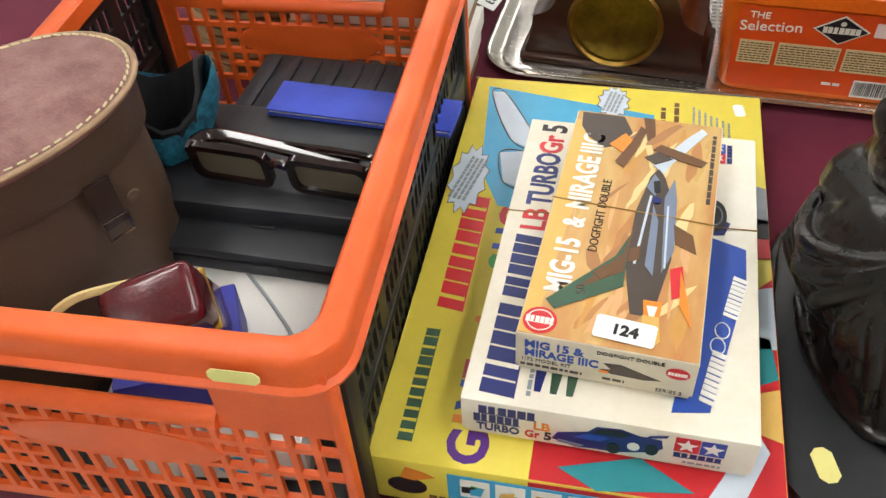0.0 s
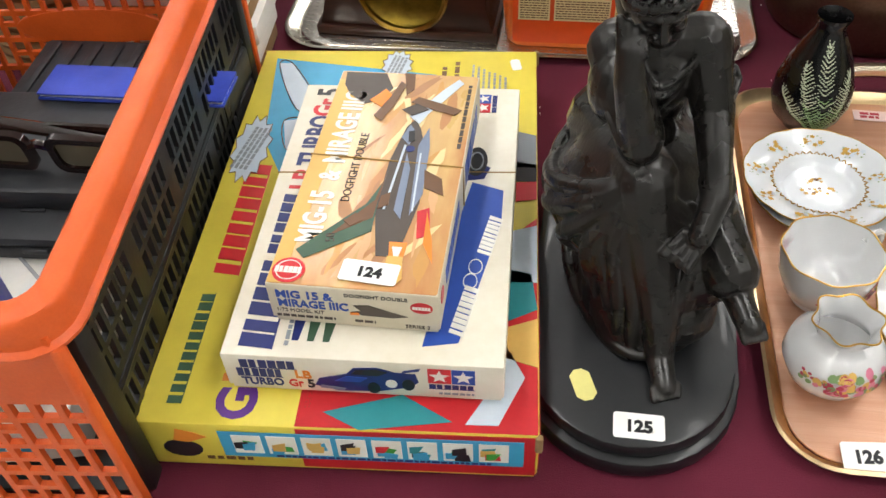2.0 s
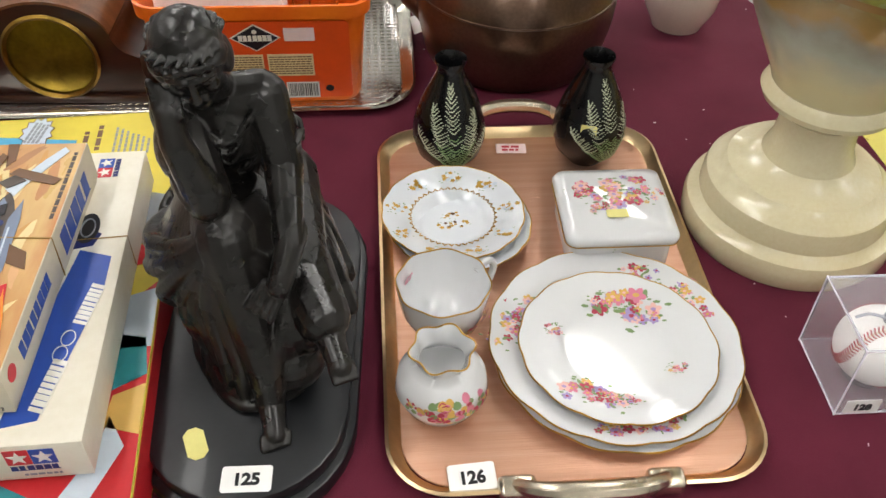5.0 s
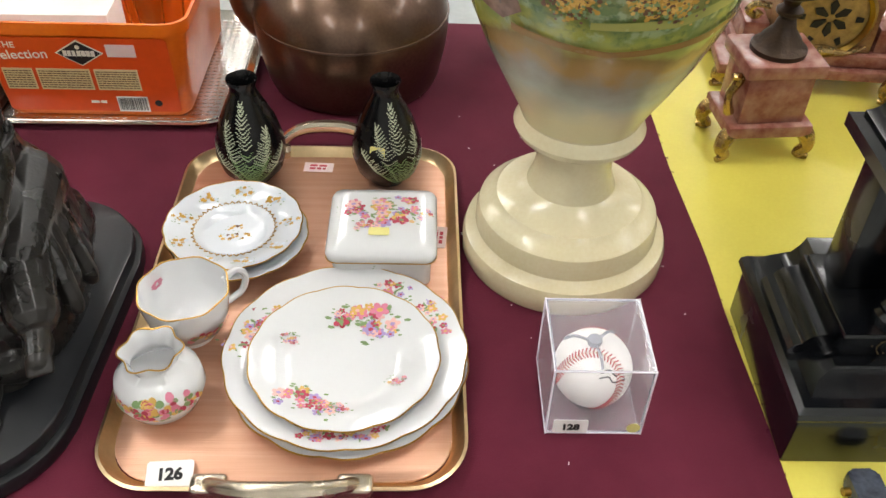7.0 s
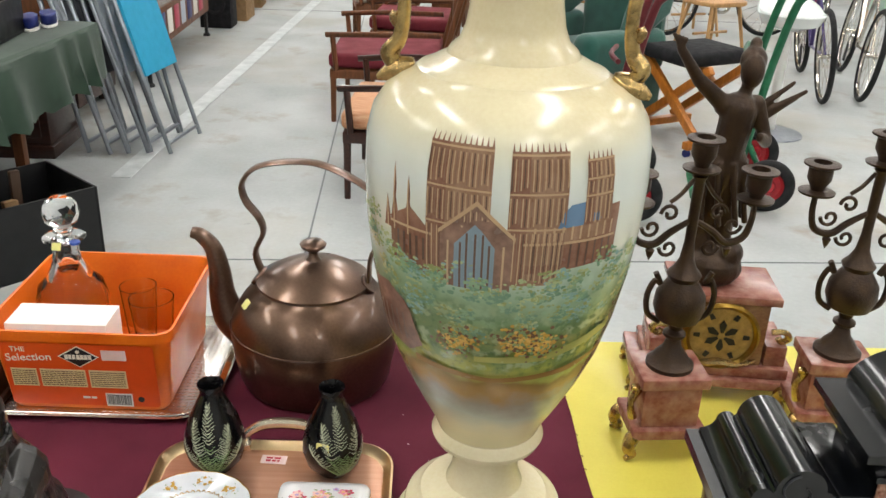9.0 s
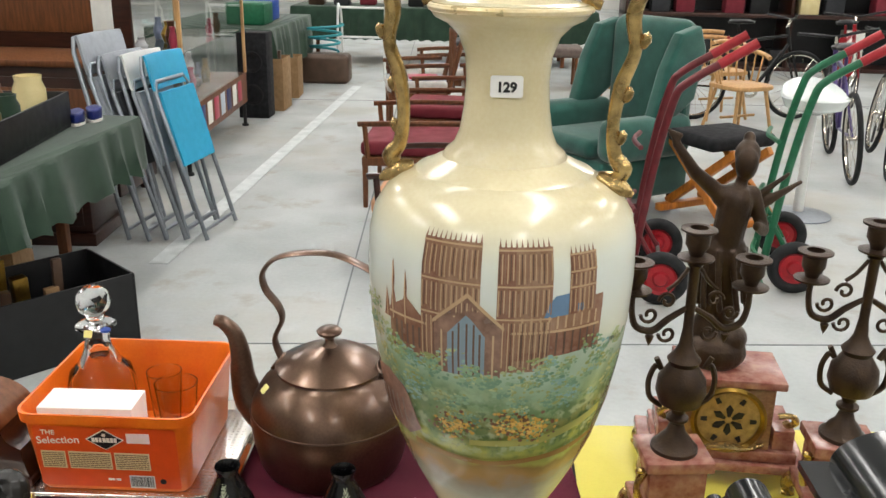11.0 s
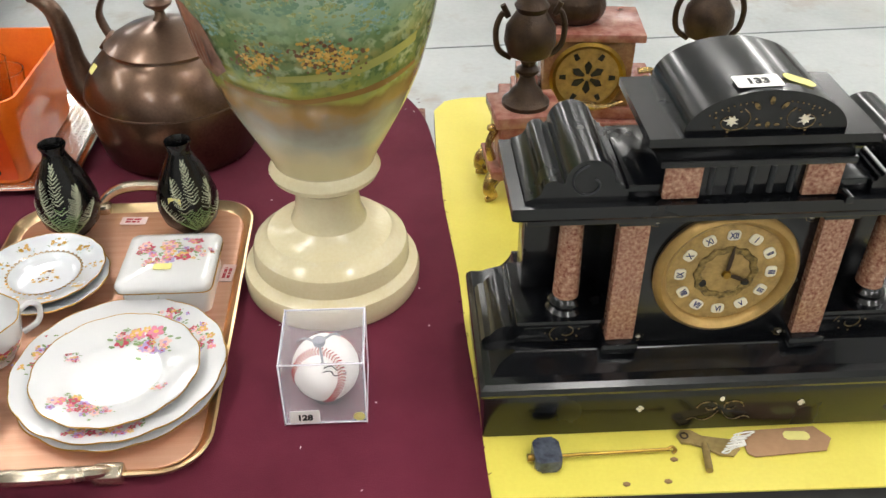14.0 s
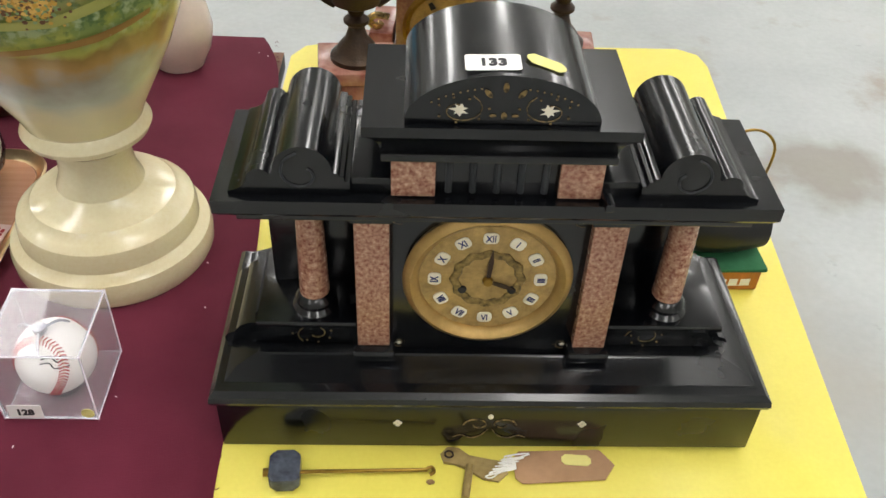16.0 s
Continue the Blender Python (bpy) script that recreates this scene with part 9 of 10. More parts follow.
def floor_box(x, y, w, d, h, rz, material, label):
    t = thing("storage_box", label, "box", pose(x, y, 0, 0, 0, rz))
    w, d = w / 2, d / 2
    for lo, hi in (((-w, -d, 0), (w, d, 0.01)), ((-w, -d, 0.01), (-w + 0.01, d, h)), ((w - 0.01, -d, 0.01), (w, d, h)), ((-w + 0.01, -d, 0.01), (w - 0.01, -d + 0.01, h)), ((-w + 0.01, d - 0.01, 0.01), (w - 0.01, d, h))):
        part("panel", box(lo, hi, 0.002), material, t)
    rng = random.Random(int(x * 100 + y * 10))
    for i in range(7):
        a, b = rng.uniform(-w + 0.05, w - 0.09), rng.uniform(-d + 0.05, d - 0.05)
        part("oddment", box((a, b, 0.01), (a + rng.uniform(0.03, 0.07), b + rng.uniform(0.02, 0.05), h * rng.uniform(0.7, 1.2)), 0.004), M[rng.choice(["card", "paper", "grey_plastic", "wood_mid", "brass", "leather"])], t, "", pose(0, 0, 0, rng.uniform(-4, 4), rng.uniform(-4, 4), 0))
    return t


floor_box(-0.93, 3.0, 0.62, 0.42, 0.30, 49, M["black_plastic"], "black box of hardware on the floor under the table")
floor_box(-1.42, 3.30, 0.5, 0.5, 0.42, 20, M["card"], "brown card box of oddments under the green table")
floor_box(-2.02, 3.1, 0.6, 0.6, 0.35, 3, M["black_plastic"], "black storage box on the floor under the table")
floor_box(-1.40, 9.25, 0.4, 0.35, 0.42, 4, M["card"], "brown card box standing beside the aisle")
floor_box(-1.32, 8.5, 0.3, 0.35, 0.5, 0, M["card"], "tall brown card box beside the aisle")


def low_chest():
    t = thing("low_chest", "dark stained wooden chest behind the green table", "chest", pose(-1.78, 4.42, 0, 0, 0, 3))
    W = M["wood_dark"]
    part("body", box((-0.62, -0.2, 0.07), (0.5, 0.22, 0.62), 0.006), W, t)
    part("top", box((-0.65, -0.23, 0.6205), (0.53, 0.24, 0.65), 0.006), W, t)
    part("plinth", box((-0.64, -0.22, 0), (0.52, 0.23, 0.069), 0.006), W, t)
    for i in range(2):
        d = part("door", box((-0.57 + 0.53 * i, -0.214, 0.11), (-0.07 + 0.53 * i, -0.202, 0.58), 0.005), W, t)
        part("knob", lathe([(0, 0.02), (0.012, 0.015), (0.008, 0.004), (0.01, 0)], 14), M["brass"], d, "", pose(-0.11 + 0.12 * i, -0.214, 0.36) @ FRONT)


low_chest()


def sideboard():
    t = thing("sideboard", "dark polished wooden sideboard with carved finials", "sideboard", pose(-2.0, 5.2, 0))
    W = M["wood_dark"]
    part("body", box((-0.85, -0.3, 0.08), (0.62, 0.3, 0.86), 0.006), W, t)
    part("top", box((-0.9, -0.34, 0.862), (0.66, 0.33, 0.90), 0.008), M["wood_mid"], t)
    for i in range(3):
        d = part("door", box((-0.8 + i * 0.48, -0.318, 0.14), (-0.36 + i * 0.48, -0.302, 0.8), 0.006), W, t)
        part("door_panel", box((-0.74 + i * 0.48, -0.326, 0.2), (-0.42 + i * 0.48, -0.319, 0.74), 0.006), M["wood_mid"], d)
    part("back_panel", box((-0.85, 0.26, 0.902), (0.55, 0.3, 1.6), 0.006), W, t)
    part("back_inset", box((-0.7, 0.245, 1.0), (0.42, 0.259, 1.5), 0.01), M["wood_mid"], t)
    for x in (-0.8, 0.58):
        part("side_post", lathe([(0, 0.902), (0.04, 0.902), (0.04, 0.95), (0.028, 0.97), (0.035, 1.05), (0.022, 1.1), (0.03, 1.13), (0.012, 1.17), (0.026, 1.21), (0.018, 1.24), (0, 1.26)], 20), W, t, "", pose(x, -0.24, 0))
    for x in (-0.78, 0.55):
        for y in (-0.26, 0.26):
            part("foot", lathe([(0, 0), (0.035, 0), (0.045, 0.04), (0.03, 0.079), (0, 0.079)], 16), W, t, "", pose(x, y, 0))
    n = thing("paper_notice", "white paper notice hanging on the sideboard", "notice", pose(-1.36, 4.845, 0.9))
    part("sheet", box((-0.06, 0, 0), (0.06, 0.003, 0.5), 0.001), M["paper"], n)


sideboard()


def folding_chair(m, shell, label, seat_mat=None):
    """A folded tubular chair standing on edge: two U frames, a curved back and the flat folded seat."""
    t = thing("folding_chair", label, "chair", m, "folded chairs leaning together")
    for k, (o, top) in enumerate(((0.0, 0.98), (0.07, 0.86))):
        part("frame", tube([(-0.19, 0.21 + o * 1.6, 0.012), (-0.19, 0.02 + o, top - 0.06), (-0.15, o, top), (0.15, o, top), (0.19, 0.02 + o, top - 0.06), (0.19, 0.21 + o * 1.6, 0.012)], 0.012, 10), M["grey_metal"], t)
        part("foot_bar", tube([(-0.19, 0.20 + o * 1.5, 0.06), (0.19, 0.20 + o * 1.5, 0.06)], 0.010, 8), M["grey_metal"], t)
    L = []
    for z, y0 in ((0.82, 0.085), (0.835, 0.08), (0.975, 0.05), (1.0, 0.04)):
        L.append([(-0.2 + 0.4 * i / 12, y0 - 0.03 * math.cos((i - 6) / 6 * 1.4), z) for i in range(13)] + [(0.2 - 0.4 * i / 12, y0 + 0.014 - 0.03 * math.cos((i - 6) / 6 * 1.4), z) for i in range(13)])
    part("backrest", ring_loft(L), shell, t)
    part("seat", ring_loft([[(-0.185, y, z), (0.185, y, z), (0.185, y + 0.018, z), (-0.185, y + 0.018, z)] for y, z in ((0.205, 0.42), (0.20, 0.44), (0.105, 0.79), (0.10, 0.81))]), seat_mat or shell, t)
    return t


folding_chair(pose(-0.98, 4.60, 0, 0, 0, -98), M["cyan_plastic"], "bright blue plastic folding chair with grey tube frame")
folding_chair(pose(-1.10, 4.60, 0, 0, 0, -98), M["white_plastic"], "white plastic folding chair folded flat", M["silver_grey"])
folding_chair(pose(-1.20, 4.58, 0, 0, 0, -98), M["silver_grey"], "silver grey folding chair folded flat", M["grey_plastic"])
g = folding_chair(pose(-1.31, 4.56, 0, 0, 0, -97), M["silver_grey"], "tall silver grey folding chair with rounded back")
g.scale = (1.08, 1.08, 1.1)


def display_cabinet():
    t = thing("display_cabinet", "low wooden framed glass display cabinet of goods", "display cabinet", pose(-1.58, 6.62, 0, 0, 0, 3) @ Matrix.Diagonal((1, 1, 1.3, 1)))
    W = M["wood_light"]
    part("base", box((-0.3, -0.9, 0.16), (0.3, 1.0, 0.36), 0.006), M["wood_mid"], t)
    for x in (-0.28, 0.28):
        for y in (-0.85, 0.95):
            part("foot", lathe([(0, 0), (0.03, 0), (0.03, 0.012), (0.016, 0.02), (0.016, 0.159), (0, 0.159)], 14), M["black_plastic"], t, "", pose(x, y, 0))
    for x in (-0.29, 0.29):
        for y in (-0.89, 0.99):
            part("post", box((x - 0.014, y - 0.014, 0.362), (x + 0.014, y + 0.014, 0.96), 0.002), W, t)
        part("top_rail", box((x - 0.02, -0.87, 0.9605), (x + 0.02, 0.97, 0.99), 0.003), W, t)
        part("glass_side", box((x - 0.003, -0.87, 0.364), (x + 0.003, 0.97, 0.958), 0), M["glass"], t)
    part("end_rail", box((-0.27, -0.91, 0.9605), (0.27, -0.88, 0.99), 0.003), W, t)
    part("glass_top", box((-0.27, -0.86, 0.97), (0.27, 0.96, 0.978), 0), M["glass"], t)
    part("shelf", box((-0.26, -0.85, 0.64), (0.26, 0.95, 0.646), 0), M["glass"], t)
    for i in range(8):
        part("picture_tile", box((0.3005, -0.75 + 0.2 * i, 0.2), (0.304, -0.62 + 0.2 * i, 0.33), 0.001), INK[("pale", "navy", "white", "crimson")[i % 4]], t)
    rng = random.Random(9)
    for i in range(16):
        z = 0.362 if i % 2 else 0.648
        o = thing("cabinet_item", "small china or glass ornament inside the display cabinet", "ornament", t.matrix_world @ pose(rng.uniform(-0.18, 0.18), -0.75 + 0.1 * i, z))
        r, h = rng.uniform(0.03, 0.07), rng.uniform(0.06, 0.16)
        part("ornament_body", lathe([(0, 0), (r * 0.7, 0), (r, h * 0.4), (r * 0.5, h * 0.8), (r * 0.6, h), (0, h * 0.95)], 18), [M["porcelain"], M["brass"], INK["crimson"], INK["steel"], M["wood_mid"]][i % 5], o)


display_cabinet()


def loudspeaker():
    t = thing("loudspeaker", "tall black fabric covered loudspeaker on the floor", "loudspeaker", pose(-1.36, 8.05, 0))
    part("cabinet", box((-0.14, -0.12, 0), (0.14, 0.12, 0.78), 0.008), M["black_cloth"], t)
    for z in (0.22, 0.52):
        part("cone", lathe([(0.10, 0), (0.09, 0.008), (0.03, -0.02), (0, -0.012)], 28), M["rubber"], t, "", pose(0, -0.122, z) @ FRONT)


loudspeaker()
bg = thing("tool_bag", "brown holdall with a coil of blue hose", "bag", pose(-1.12, 10.25, 0))
part("bag_body", box((-0.3, -0.16, 0), (0.3, 0.16, 0.34), 0.06, 4), M["leather"], bg)
part("hose", tube([(0.16 * math.cos(i * 0.5) * (1 + 0.01 * i), 0.1 * math.sin(i * 0.5), 0.36 + 0.008 * i) for i in range(40)], 0.016, 8), INK["teal"], bg)
wk = thing("walking_aid", "white tubular folding walking frame", "walking frame", pose(-0.72, 10.6, 0))
for x in (-0.28, 0.28):
    part("leg_loop", tube([(x, -0.2, 0), (x, -0.1, 0.8), (x, 0.0, 0.84), (x, 0.15, 0.7), (x, 0.22, 0)], 0.014, 8, k=4), M["white_plastic"], wk)
for z in (0.84, 0.5):
    part("cross_bar", tube([(-0.28, -0.06, z), (0.28, -0.06, z)], 0.013, 8), M["white_plastic"], wk)
for i, (x, c) in enumerate(((-1.7, "green_paint"), (-1.75, "bin_print"))):
    o = thing("plastic_tub", "bright coloured plastic tub on the green table", "tub", pose(x, 9.2 + 0.5 * i, 0.748))
    part("tub_body", box((-0.2, -0.2, 0), (0.2, 0.2, 0.22), 0.02, 3), INK["blue"] if i else M["green_paint"], o)
rng = random.Random(21)
for i in range(11):
    x = -1.6 + 0.34 * i
    o = thing("sale_item", "dark household item standing on the end table", "sale item", pose(x, 12.4 + rng.uniform(-0.15, 0.15), 0.748))
    part("item_body", box((-0.1, -0.1, 0), (0.12, 0.1, rng.uniform(0.15, 0.5)), 0.02, 3), M[rng.choice(["black_plastic", "wood_dark", "leather", "grey_plastic", "burgundy", "copper"])], o)
stripe = mat("striped_blue_cream_cotton", "d9d6cf", 0.85, bump=0.2)


def armchair(m, label, seat_mat, wood, back=True, h=0.42, w=0.56, d=0.54):
    t = thing("armchair", label, "chair", m, "wooden chairs along the aisle")
    legs4(t, w - 0.04, d - 0.04, h - 0.02, 0.02, wood, 0.8)
    part("seat_frame", box((-w / 2, -d / 2, h - 0.06), (w / 2, d / 2, h - 0.005), 0.006), wood, t)
    part("cushion", box((-w / 2 + 0.01, -d / 2 - 0.01, h), (w / 2 - 0.01, d / 2, h + 0.09), 0.03, 4), seat_mat, t)
    for s in (-1, 1):
        a = part("arm", tube([(s * w / 2, -d / 2 - 0.02, h + 0.2), (s * (w / 2 + 0.02), -0.05, h + 0.215), (s * w / 2, d / 2, h + 0.22)], 0.022, 8, k=4, flat=0.6), wood, t)
        part("arm_post", tube([(s * w / 2, -d / 2 + 0.04, h - 0.01), (s * w / 2, -d / 2 + 0.02, h + 0.2)], 0.016, 8), wood, t)
        part("back_post", tube([(s * (w / 2 - 0.02), d / 2, h - 0.01), (s * (w / 2 - 0.02), d / 2 + 0.14, h + 0.55)], 0.02, 8), wood, t)
    if back:
        part("top_rail", box((-w / 2, d / 2 + 0.11, h + 0.48), (w / 2, d / 2 + 0.15, h + 0.57), 0.012, 3), wood, t)
        for i in range(5):
            x = -w / 2 + w * (i + 1) / 6
            part("slat", box((x - 0.02, d / 2 + 0.05, h + 0.02), (x + 0.02, d / 2 + 0.062, h + 0.48), 0.004, m=pose(0, 0, 0)), wood, t)
    return t


woven = mat("woven_tan_stripe", "b5754f", 0.85, var=0.4, scale=30, bump=0.3, stretch=(6, 0.4, 1), col2="d8b08c")
armchair(pose(0.57, 4.15, 0, 0, 0, -92), "dark wooden armchair with striped tan seat", woven, M["wood_dark"], h=0.34, w=0.64, d=0.52)
armchair(pose(0.39, 5.50, 0, 0, 0, -90), "wooden armchair with burgundy padded seat", M["burgundy"], M["wood_mid"], h=0.33, w=0.74, d=0.66)
armchair(pose(0.52, 6.42, 0, 0, 0, -94), "wooden armchair with burgundy seat and back", M["burgundy"], M["wood_mid"], h=0.38, w=0.58, d=0.6)
for i, (x, y, a) in enumerate(((0.22, 7.15, -80), (0.86, 7.35, -95), (0.42, 7.95, -85), (1.05, 8.25, -100))):
    c = armchair(pose(x, y, 0, 0, 0, a), "wooden chair with striped cotton cushion", stripe, M["wood_mid"], i != 2, 0.44, 0.48, 0.48)
    for k in range(5):
        part("stripe", box((-0.2 + 0.09 * k, -0.245, 0.5305), (-0.17 + 0.09 * k, 0.235, 0.533), 0), INK["steel"], c)
bk2 = thing("pink_book", "bright pink book on a striped cushion", "book", pose(0.28, 7.12, 0.534, 0, 0, 10))
part("cover", box((-0.12, -0.09, 0), (0.12, 0.09, 0.02), 0.002), INK["crimson"], bk2)
for i, (x, y) in enumerate(((1.6, 10.4), (2.3, 10.8), (0.6, 10.9))):
    p = thing("padded_stool", "grey upholstered seat standing in the hall", "stool", pose(x, y, 0))
    legs4(p, 0.4, 0.4, 0.36, 0.018, M["wood_mid"])
    part("pad", box((-0.28, -0.26, 0.361), (0.28, 0.26, 0.47), 0.04, 4), M["grey_plastic"] if i else mat("taupe_fabric", "6d605a", 0.9, bump=0.2), p)


def wing_chair():
    t = thing("wing_armchair", "teal green velvet wing armchair", "armchair", pose(1.60, 5.48, 0, 0, 0, -55))
    V = M["teal_velvet"]
    for x in (-0.3, 0.3):
        for y in (-0.3, 0.3):
            part("foot", lathe([(0, 0), (0.02, 0), (0.03, 0.1), (0, 0.1)], 12), M["wood_dark"], t, "", pose(x, y, 0))
    part("seat_base", box((-0.36, -0.36, 0.1), (0.36, 0.38, 0.36), 0.03, 3), V, t)
    part("seat_cushion", box((-0.26, -0.38, 0.362), (0.26, 0.26, 0.48), 0.05, 4), V, t)
    for s in (-1, 1):
        part("arm", box((s * 0.36 - 0.09, -0.36, 0.362), (s * 0.36 + 0.09, 0.3, 0.62), 0.07, 5), V, t)
        part("wing", prism([(-0.10, 0.6), (0.06, 0.58), (0.24, 0.7), (0.3, 1.0), (0.24, 1.14), (0.08, 1.1), (-0.02, 0.9)], -0.05, 0.05, 0.03, m=pose(s * 0.36, 0.08, 0.0) @ pose(0, 0, 0, 90, 0, 90), seg=4), V, t)
    part("back", box((-0.33, 0.24, 0.362), (0.33, 0.42, 1.17), 0.09, 5), V, t)


wing_chair()


def windsor(m):
    t = thing("bow_back_chair", "blond wood bow-back armchair with turned spindles", "chair", m, "pair of blond bow-back chairs")
    W = M["wood_light"]
    part("seat", prism(rounded(0.46, 0.44, 0.12, 6), 0.43, 0.465, 0.012, seg=3), W, t)
    legs4(t, 0.3, 0.28, 0.432, 0.018, W, 0.75, 0.07)
    part("stretcher", tube([(-0.19, 0, 0.18), (0.19, 0, 0.18)], 0.012, 8), W, t)
    hoop = [(0.27 * math.cos(a), 0.05 + 0.23 * math.sin(a), 0.70 + 0.05 * math.sin(a)) for a in [radians(d) for d in range(-25, 206, 15)]]
    part("bow", tube(hoop, 0.022, 10, flat=0.8), W, t)
    part("crest", tube([(p[0] * 0.98, p[1] + 0.01, p[2] + 0.05) for p in hoop[5:11]], 0.02, 10), W, t)
    for a in range(0, 181, 20):
        r = radians(a)
        part("spindle", tube([(0.2 * math.cos(r), 0.03 + 0.17 * math.sin(r), 0.46), (0.265 * math.cos(r), 0.05 + 0.225 * math.sin(r), 0.70 + 0.05 * math.sin(r))], [0.009, 0.007], 8), W, t)
    return t


w1 = windsor(pose(3.02, 7.75, 0, 0, 0, 28))
copy_thing(w1, pose(3.05, 8.7, 0, 0, 0, 20))
copy_thing(w1, pose(2.1, 9.2, 0, 0, 0, -30))


def wheel(parent, x, y, z, r, rim, axis_rz=0, tyre_r=0.028, spokes=0, name="wheel"):
    m = pose(x, y, z, 0, 90, 0) if not axis_rz else pose(x, y, z, 0, 0, axis_rz) @ pose(0, 0, 0, 0, 90, 0)
    tyre = part("wheel", tube([((r - tyre_r) * math.cos(i * 0.1745), (r - tyre_r) * math.sin(i * 0.1745), 0) for i in range(36)], tyre_r, 10, True), M["rubber"], parent, "", m)
    if spokes:
        part("rim", tube([((r - 2 * tyre_r) * math.cos(i * 0.1745), (r - 2 * tyre_r) * math.sin(i * 0.1745), 0) for i in range(36)], 0.010, 8, True), M["chrome"], tyre)
        for i in range(spokes):
            a = 2 * math.pi * i / spokes
            part("spoke", tube([(0.015 * math.cos(a), 0.015 * math.sin(a), 0.02 * (-1) ** i), ((r - 2 * tyre_r) * math.cos(a + 0.2), (r - 2 * tyre_r) * math.sin(a + 0.2), 0)], 0.002, 4), M["chrome"], tyre)
        part("hub", lathe([(0, -0.04), (0.02, -0.04), (0.014, 0), (0.02, 0.04), (0, 0.04)], 14), M["chrome"], tyre)
    else:
        part("disc", lathe([(0, 0.02), (0.03, 0.022), (0.04, 0.008), (r - 2.2 * tyre_r, 0.006), (r - 1.8 * tyre_r, 0.02), (r - 1.8 * tyre_r, -0.02), (0.04, -0.008), (0, -0.02)], 32), rim, tyre)
    return tyre


def sack_truck(m, paint, label, grip):
    t = thing("sack_truck", label, "sack truck", m, "two-wheeled sack trucks")
    for s in (-1, 1):
        part("side_rail", tube([(s * 0.17, 0, 0.05), (s * 0.19, 0.06, 0.6), (s * 0.19, 0.12, 0.93), (s * 0.19, 0.17, 1.02), (s * 0.19, 0.32, 1.12)], 0.019, 10, k=4), paint, t)
        part("grip", tube([(s * 0.19, 0.30, 1.107), (s * 0.19, 0.45, 1.205)], 0.023, 10), grip, t)
        wheel(t, s * 0.27, 0.14, 0.13, 0.13, M["red_paint"], 0, 0.03)
        part("axle_strut", tube([(s * 0.18, 0.0, 0.35), (s * 0.2, 0.14, 0.13)], 0.012, 8), paint, t)
    for z in (0.12, 0.42, 0.72):
        part("cross_bar", tube([(-0.18, 0.0, z), (0, -0.03, z), (0.18, 0.0, z)], 0.012, 8, k=3), paint, t)
    part("axle", tube([(-0.29, 0.14, 0.13), (0.29, 0.14, 0.13)], 0.011, 8), M["grey_metal"], t)
    part("toe_plate", box((-0.2, -0.2, 0.0), (0.2, 0.02, 0.008), 0.002), paint, t)
    return t


sack_truck(pose(2.25, 4.22, 0, 0, 0, -100), M["green_paint"], "green steel sack truck with red grips and wheels", M["red_paint"])
sack_truck(pose(1.56, 4.00, 0, 0, 0, -98), mat("dark_red_steel", "6a1c24", 0.4, var=0.2, bump=0.05), "dark red steel sack truck with black tyres", M["red_paint"])
st = thing("bar_stool", "white glossy moulded bar stool on a metal column", "stool", pose(2.80, 5.30, 0))
part("foot_disc", lathe([(0, 0.0), (0.2, 0), (0.2, 0.008), (0.04, 0.03), (0, 0.03)], 40), M["grey_metal"], st)
part("column", lathe([(0, 0.03), (0.032, 0.03), (0.028, 0.64), (0, 0.64)], 20), M["white_plastic"], st)
part("seat", lathe([(0, 0.64), (0.06, 0.64), (0.17, 0.68), (0.2, 0.74), (0.19, 0.75), (0.14, 0.71), (0, 0.69)], 40, lambda a, r, z: (r, z + (0.10 * max(0, math.sin(a)) * (r / 0.2) ** 2))), mat("glossy_white_moulding", "e2e8e6", 0.15, coat=0.5, var=0.02, bump=0), st)


def kneeling_stool():
    t = thing("folding_stool", "orange pine folding stool with black padded seat", "stool", pose(2.22, 5.05, 0, 0, 0, 30))
    for s in (-1, 1):
        part("slope_leg", box((-0.02, -0.33, 0), (0.02, 0.33, 0.05), 0.006, m=pose(s * 0.18, 0, 0.27, 38, 0, 0)), M["wood_orange"], t)
        part("slope_leg", box((-0.02, -0.33, 0), (0.02, 0.33, 0.05), 0.006, m=pose(s * 0.13, 0, 0.27, -38, 0, 0)), M["wood_orange"], t)
    for y in (-0.24, 0.24):
        part("foot_bar", box((-0.24, y - 0.025, 0.045), (0.24, y + 0.025, 0.09), 0.006), M["wood_orange"], t)
    for x in (-0.22, 0.22):
        part("castor", lathe([(0, -0.012), (0.022, -0.012), (0.022, 0.012), (0, 0.012)], 16), INK["navy"], t, "", pose(x, -0.24, 0.0225, 0, 90, 0))
    part("seat_pad", box((-0.25, -0.18, 0.49), (0.25, 0.22, 0.57), 0.035, 4), M["black_cloth"], t)


kneeling_stool()


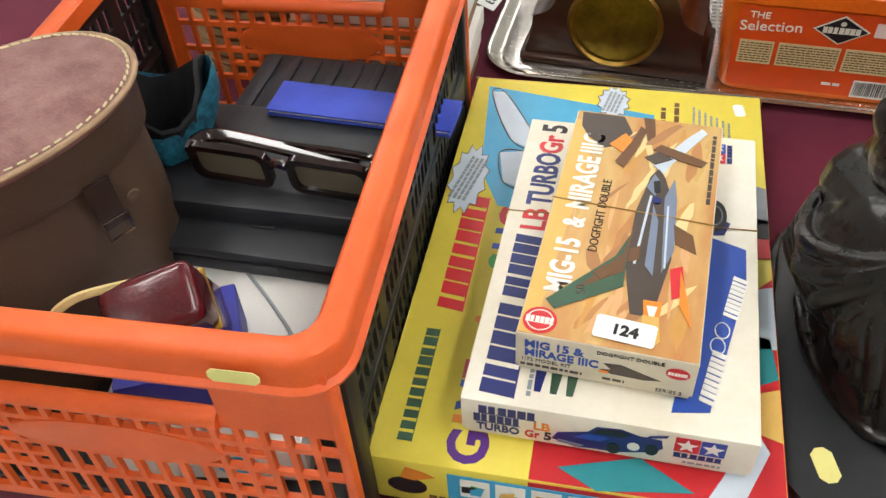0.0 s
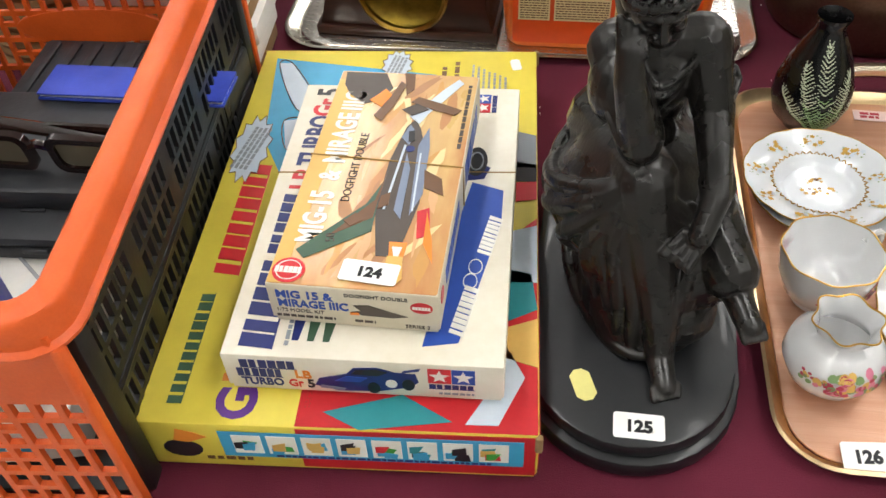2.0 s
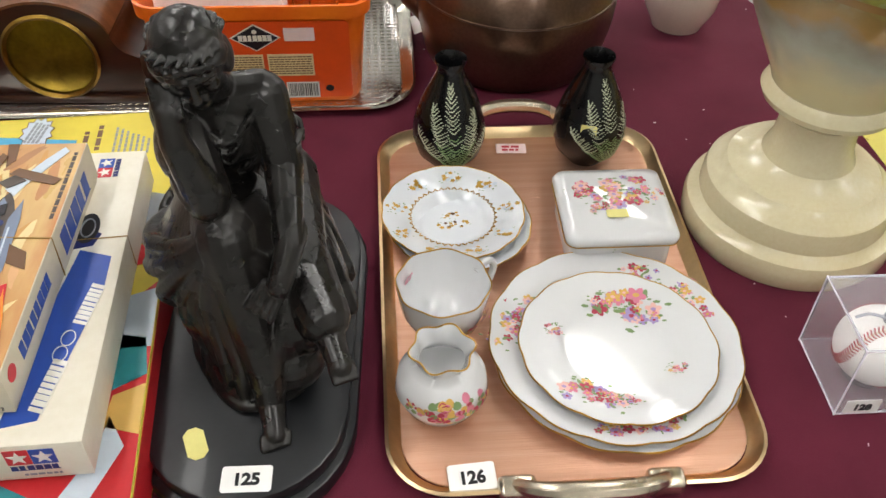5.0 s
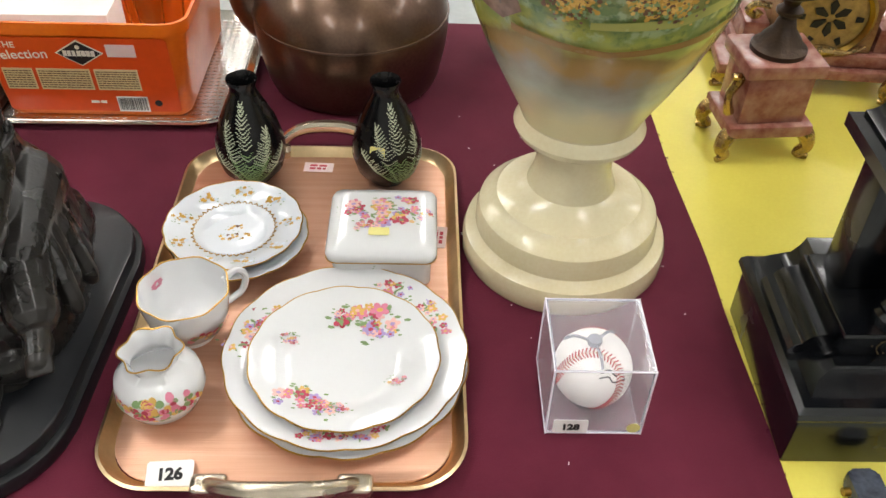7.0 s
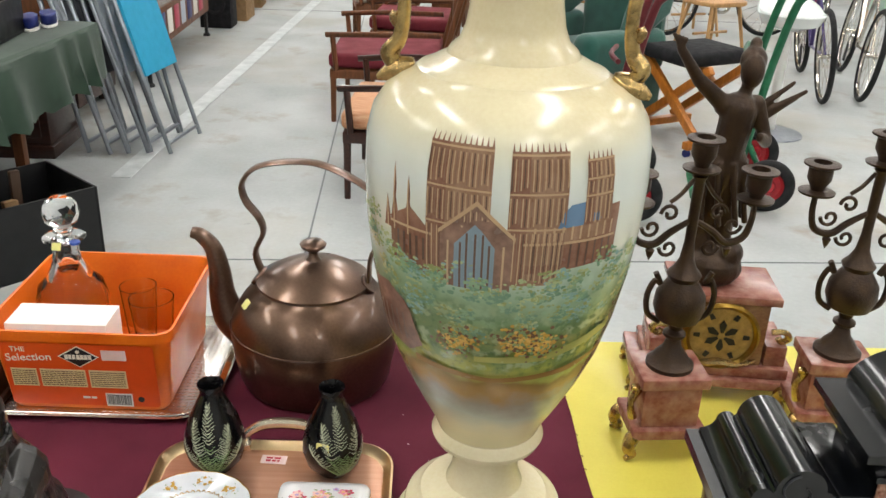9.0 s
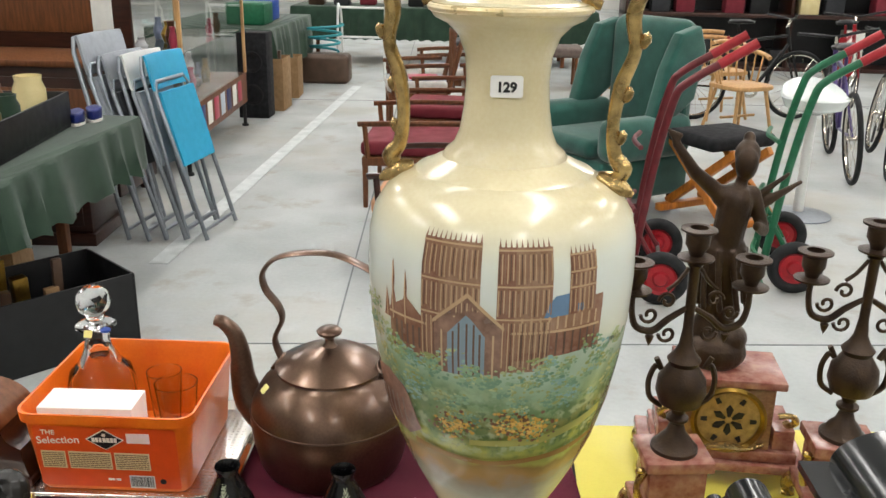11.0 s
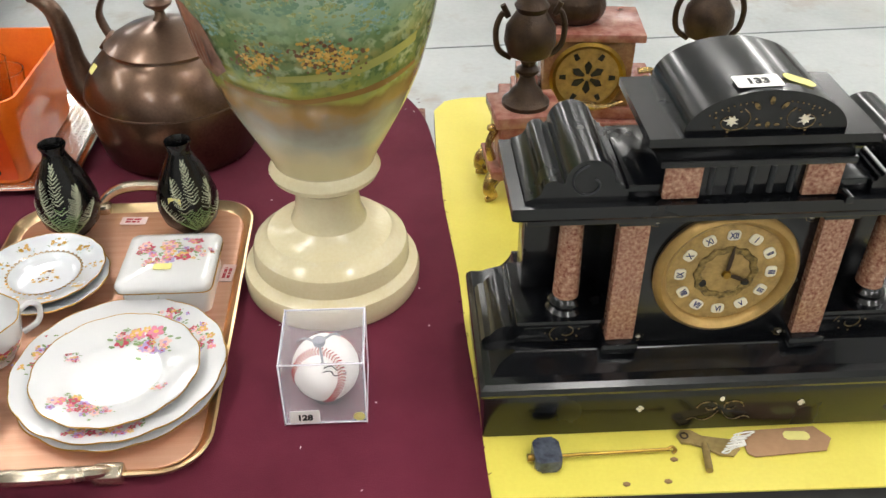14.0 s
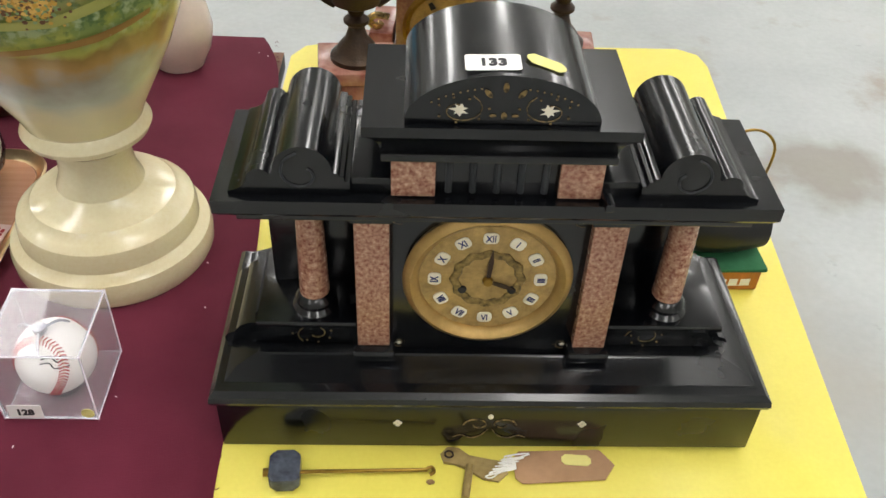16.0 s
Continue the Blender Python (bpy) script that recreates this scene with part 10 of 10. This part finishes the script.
def bicycle(m, paint, label):
    t = thing("bicycle", label, "bicycle", m, "bicycles parked together")
    wheel(t, 0, -0.52, 0.33, 0.33, None, 0, 0.02, 18)
    wheel(t, 0, 0.52, 0.33, 0.33, None, 0, 0.02, 18)
    for a, b, r in (((0, -0.08, 0.29), (0, 0.1, 0.78), 0.016), ((0, 0.1, 0.74), (0, -0.38, 0.80), 0.016), ((0, -0.08, 0.29), (0, -0.40, 0.72), 0.018), ((0, -0.08, 0.29), (0, 0.52, 0.33), 0.010), ((0, 0.1, 0.72), (0, 0.52, 0.33), 0.010), ((0, -0.37, 0.88), (0, -0.42, 0.66), 0.019), ((0.05, -0.43, 0.62), (0.05, -0.52, 0.33), 0.012), ((-0.05, -0.43, 0.62), (-0.05, -0.52, 0.33), 0.012), ((0, 0.1, 0.78), (0, 0.13, 0.90), 0.013)):
        part("frame_tube", tube([a, b], r, 10), paint, t)
    part("handlebar", tube([(-0.29, -0.30, 1.0), (-0.12, -0.38, 0.97), (0, -0.40, 0.95), (0.12, -0.38, 0.97), (0.29, -0.30, 1.0)], 0.012, 8, k=4), M["black_plastic"], t)
    part("stem", tube([(0, -0.37, 0.87), (0, -0.40, 0.95)], 0.014, 8), M["chrome"], t)
    part("saddle", lathe([(0, 0.03), (0.05, 0.028), (0.075, 0.01), (0.07, -0.01), (0, -0.015)], 24, lambda a, r, z: (r * (1.7 - 0.6 * math.sin(a)) * (0.6 + 0.4 * abs(math.sin(a))), z)), M["black_plastic"], t, "", pose(0, 0.14, 0.92))
    part("chain_ring", lathe([(0.06, -0.004), (0.09, -0.004), (0.09, 0.004), (0.06, 0.004), (0.06, -0.004)], 28), M["chrome"], t, "", pose(0.06, -0.08, 0.29, 0, 90, 0))
    for s in (-1, 1):
        part("crank", tube([(s * 0.07, -0.08, 0.29), (s * 0.09, -0.08 + s * 0.12, 0.29 - s * 0.1)], 0.01, 8), M["black_plastic"], t)
    part("reflector", lathe([(0, 0.004), (0.035, 0.002), (0.035, -0.004), (0, -0.004)], 18), M["red_paint"], t, "", pose(0, 0.21, 0.76) @ FRONT)
    return t


bicycle(pose(3.53, 6.64, 0, 0, 6, 169), mat("purple_silver_paint", "54477c", 0.3, 0.4, bump=0.02), "purple mountain bicycle leaning among chairs")
bicycle(pose(3.86, 6.74, 0, 0, -5, 166), M["chrome"], "silver bicycle with black saddle and red reflector")
bicycle(pose(3.3, 8.6, 0, 0, 4, 100), M["black_plastic"], "black bicycle parked behind the chairs")
bicycle(pose(4.35, 8.9, 0, 0, 4, 150), M["red_paint"], "red bicycle parked behind the chairs")
mc = thing("mint_chair", "pale mint moulded chair with wooden legs", "chair", pose(4.55, 7.7, 0, 0, 0, -40))
legs4(mc, 0.36, 0.36, 0.44, 0.018, M["wood_light"], 0.8, 0.04)
part("shell", lathe([(0, 0.44), (0.2, 0.445), (0.26, 0.56), (0.29, 0.86), (0.28, 0.87), (0.25, 0.58), (0.19, 0.46), (0, 0.455)], 32, lambda a, r, z: (r, z if math.sin(a) > -0.2 or z < 0.5 else 0.5 + (z - 0.5) * 0.15)), M["mint"], mc)
fs = thing("shelf_unit", "dark shelving against the far side of the hall", "shelves", pose(6.0, 12.6, 0))
for z in (0.0, 0.7, 1.4):
    part("shelf", box((-3.4, -0.3, z), (3.4, 0.3, z + 0.05), 0.004), M["wood_dark"], fs)
for x in (-3.4, -1.2, 1.2, 3.36):
    part("upright", box((x, -0.3, 0.05), (x + 0.04, 0.3, 1.39), 0.004), M["wood_dark"], fs)
part("dark_back", box((-3.4, 0.305, 0), (3.4, 0.33, 1.45), 0), M["black_plastic"], fs)
for i in range(20):
    o = thing("shelf_item", "boxed household item on the dark shelving", "box", pose(2.75 + 0.33 * i, 12.5, 0.751 if i % 3 else 0.051))
    part("item_body", box((-0.12, -0.12, 0), (0.13, 0.12, rng.uniform(0.2, 0.5)), 0.01), M[rng.choice(["paper", "black_plastic", "card", "burgundy", "grey_plastic", "cream_glaze"])], o)
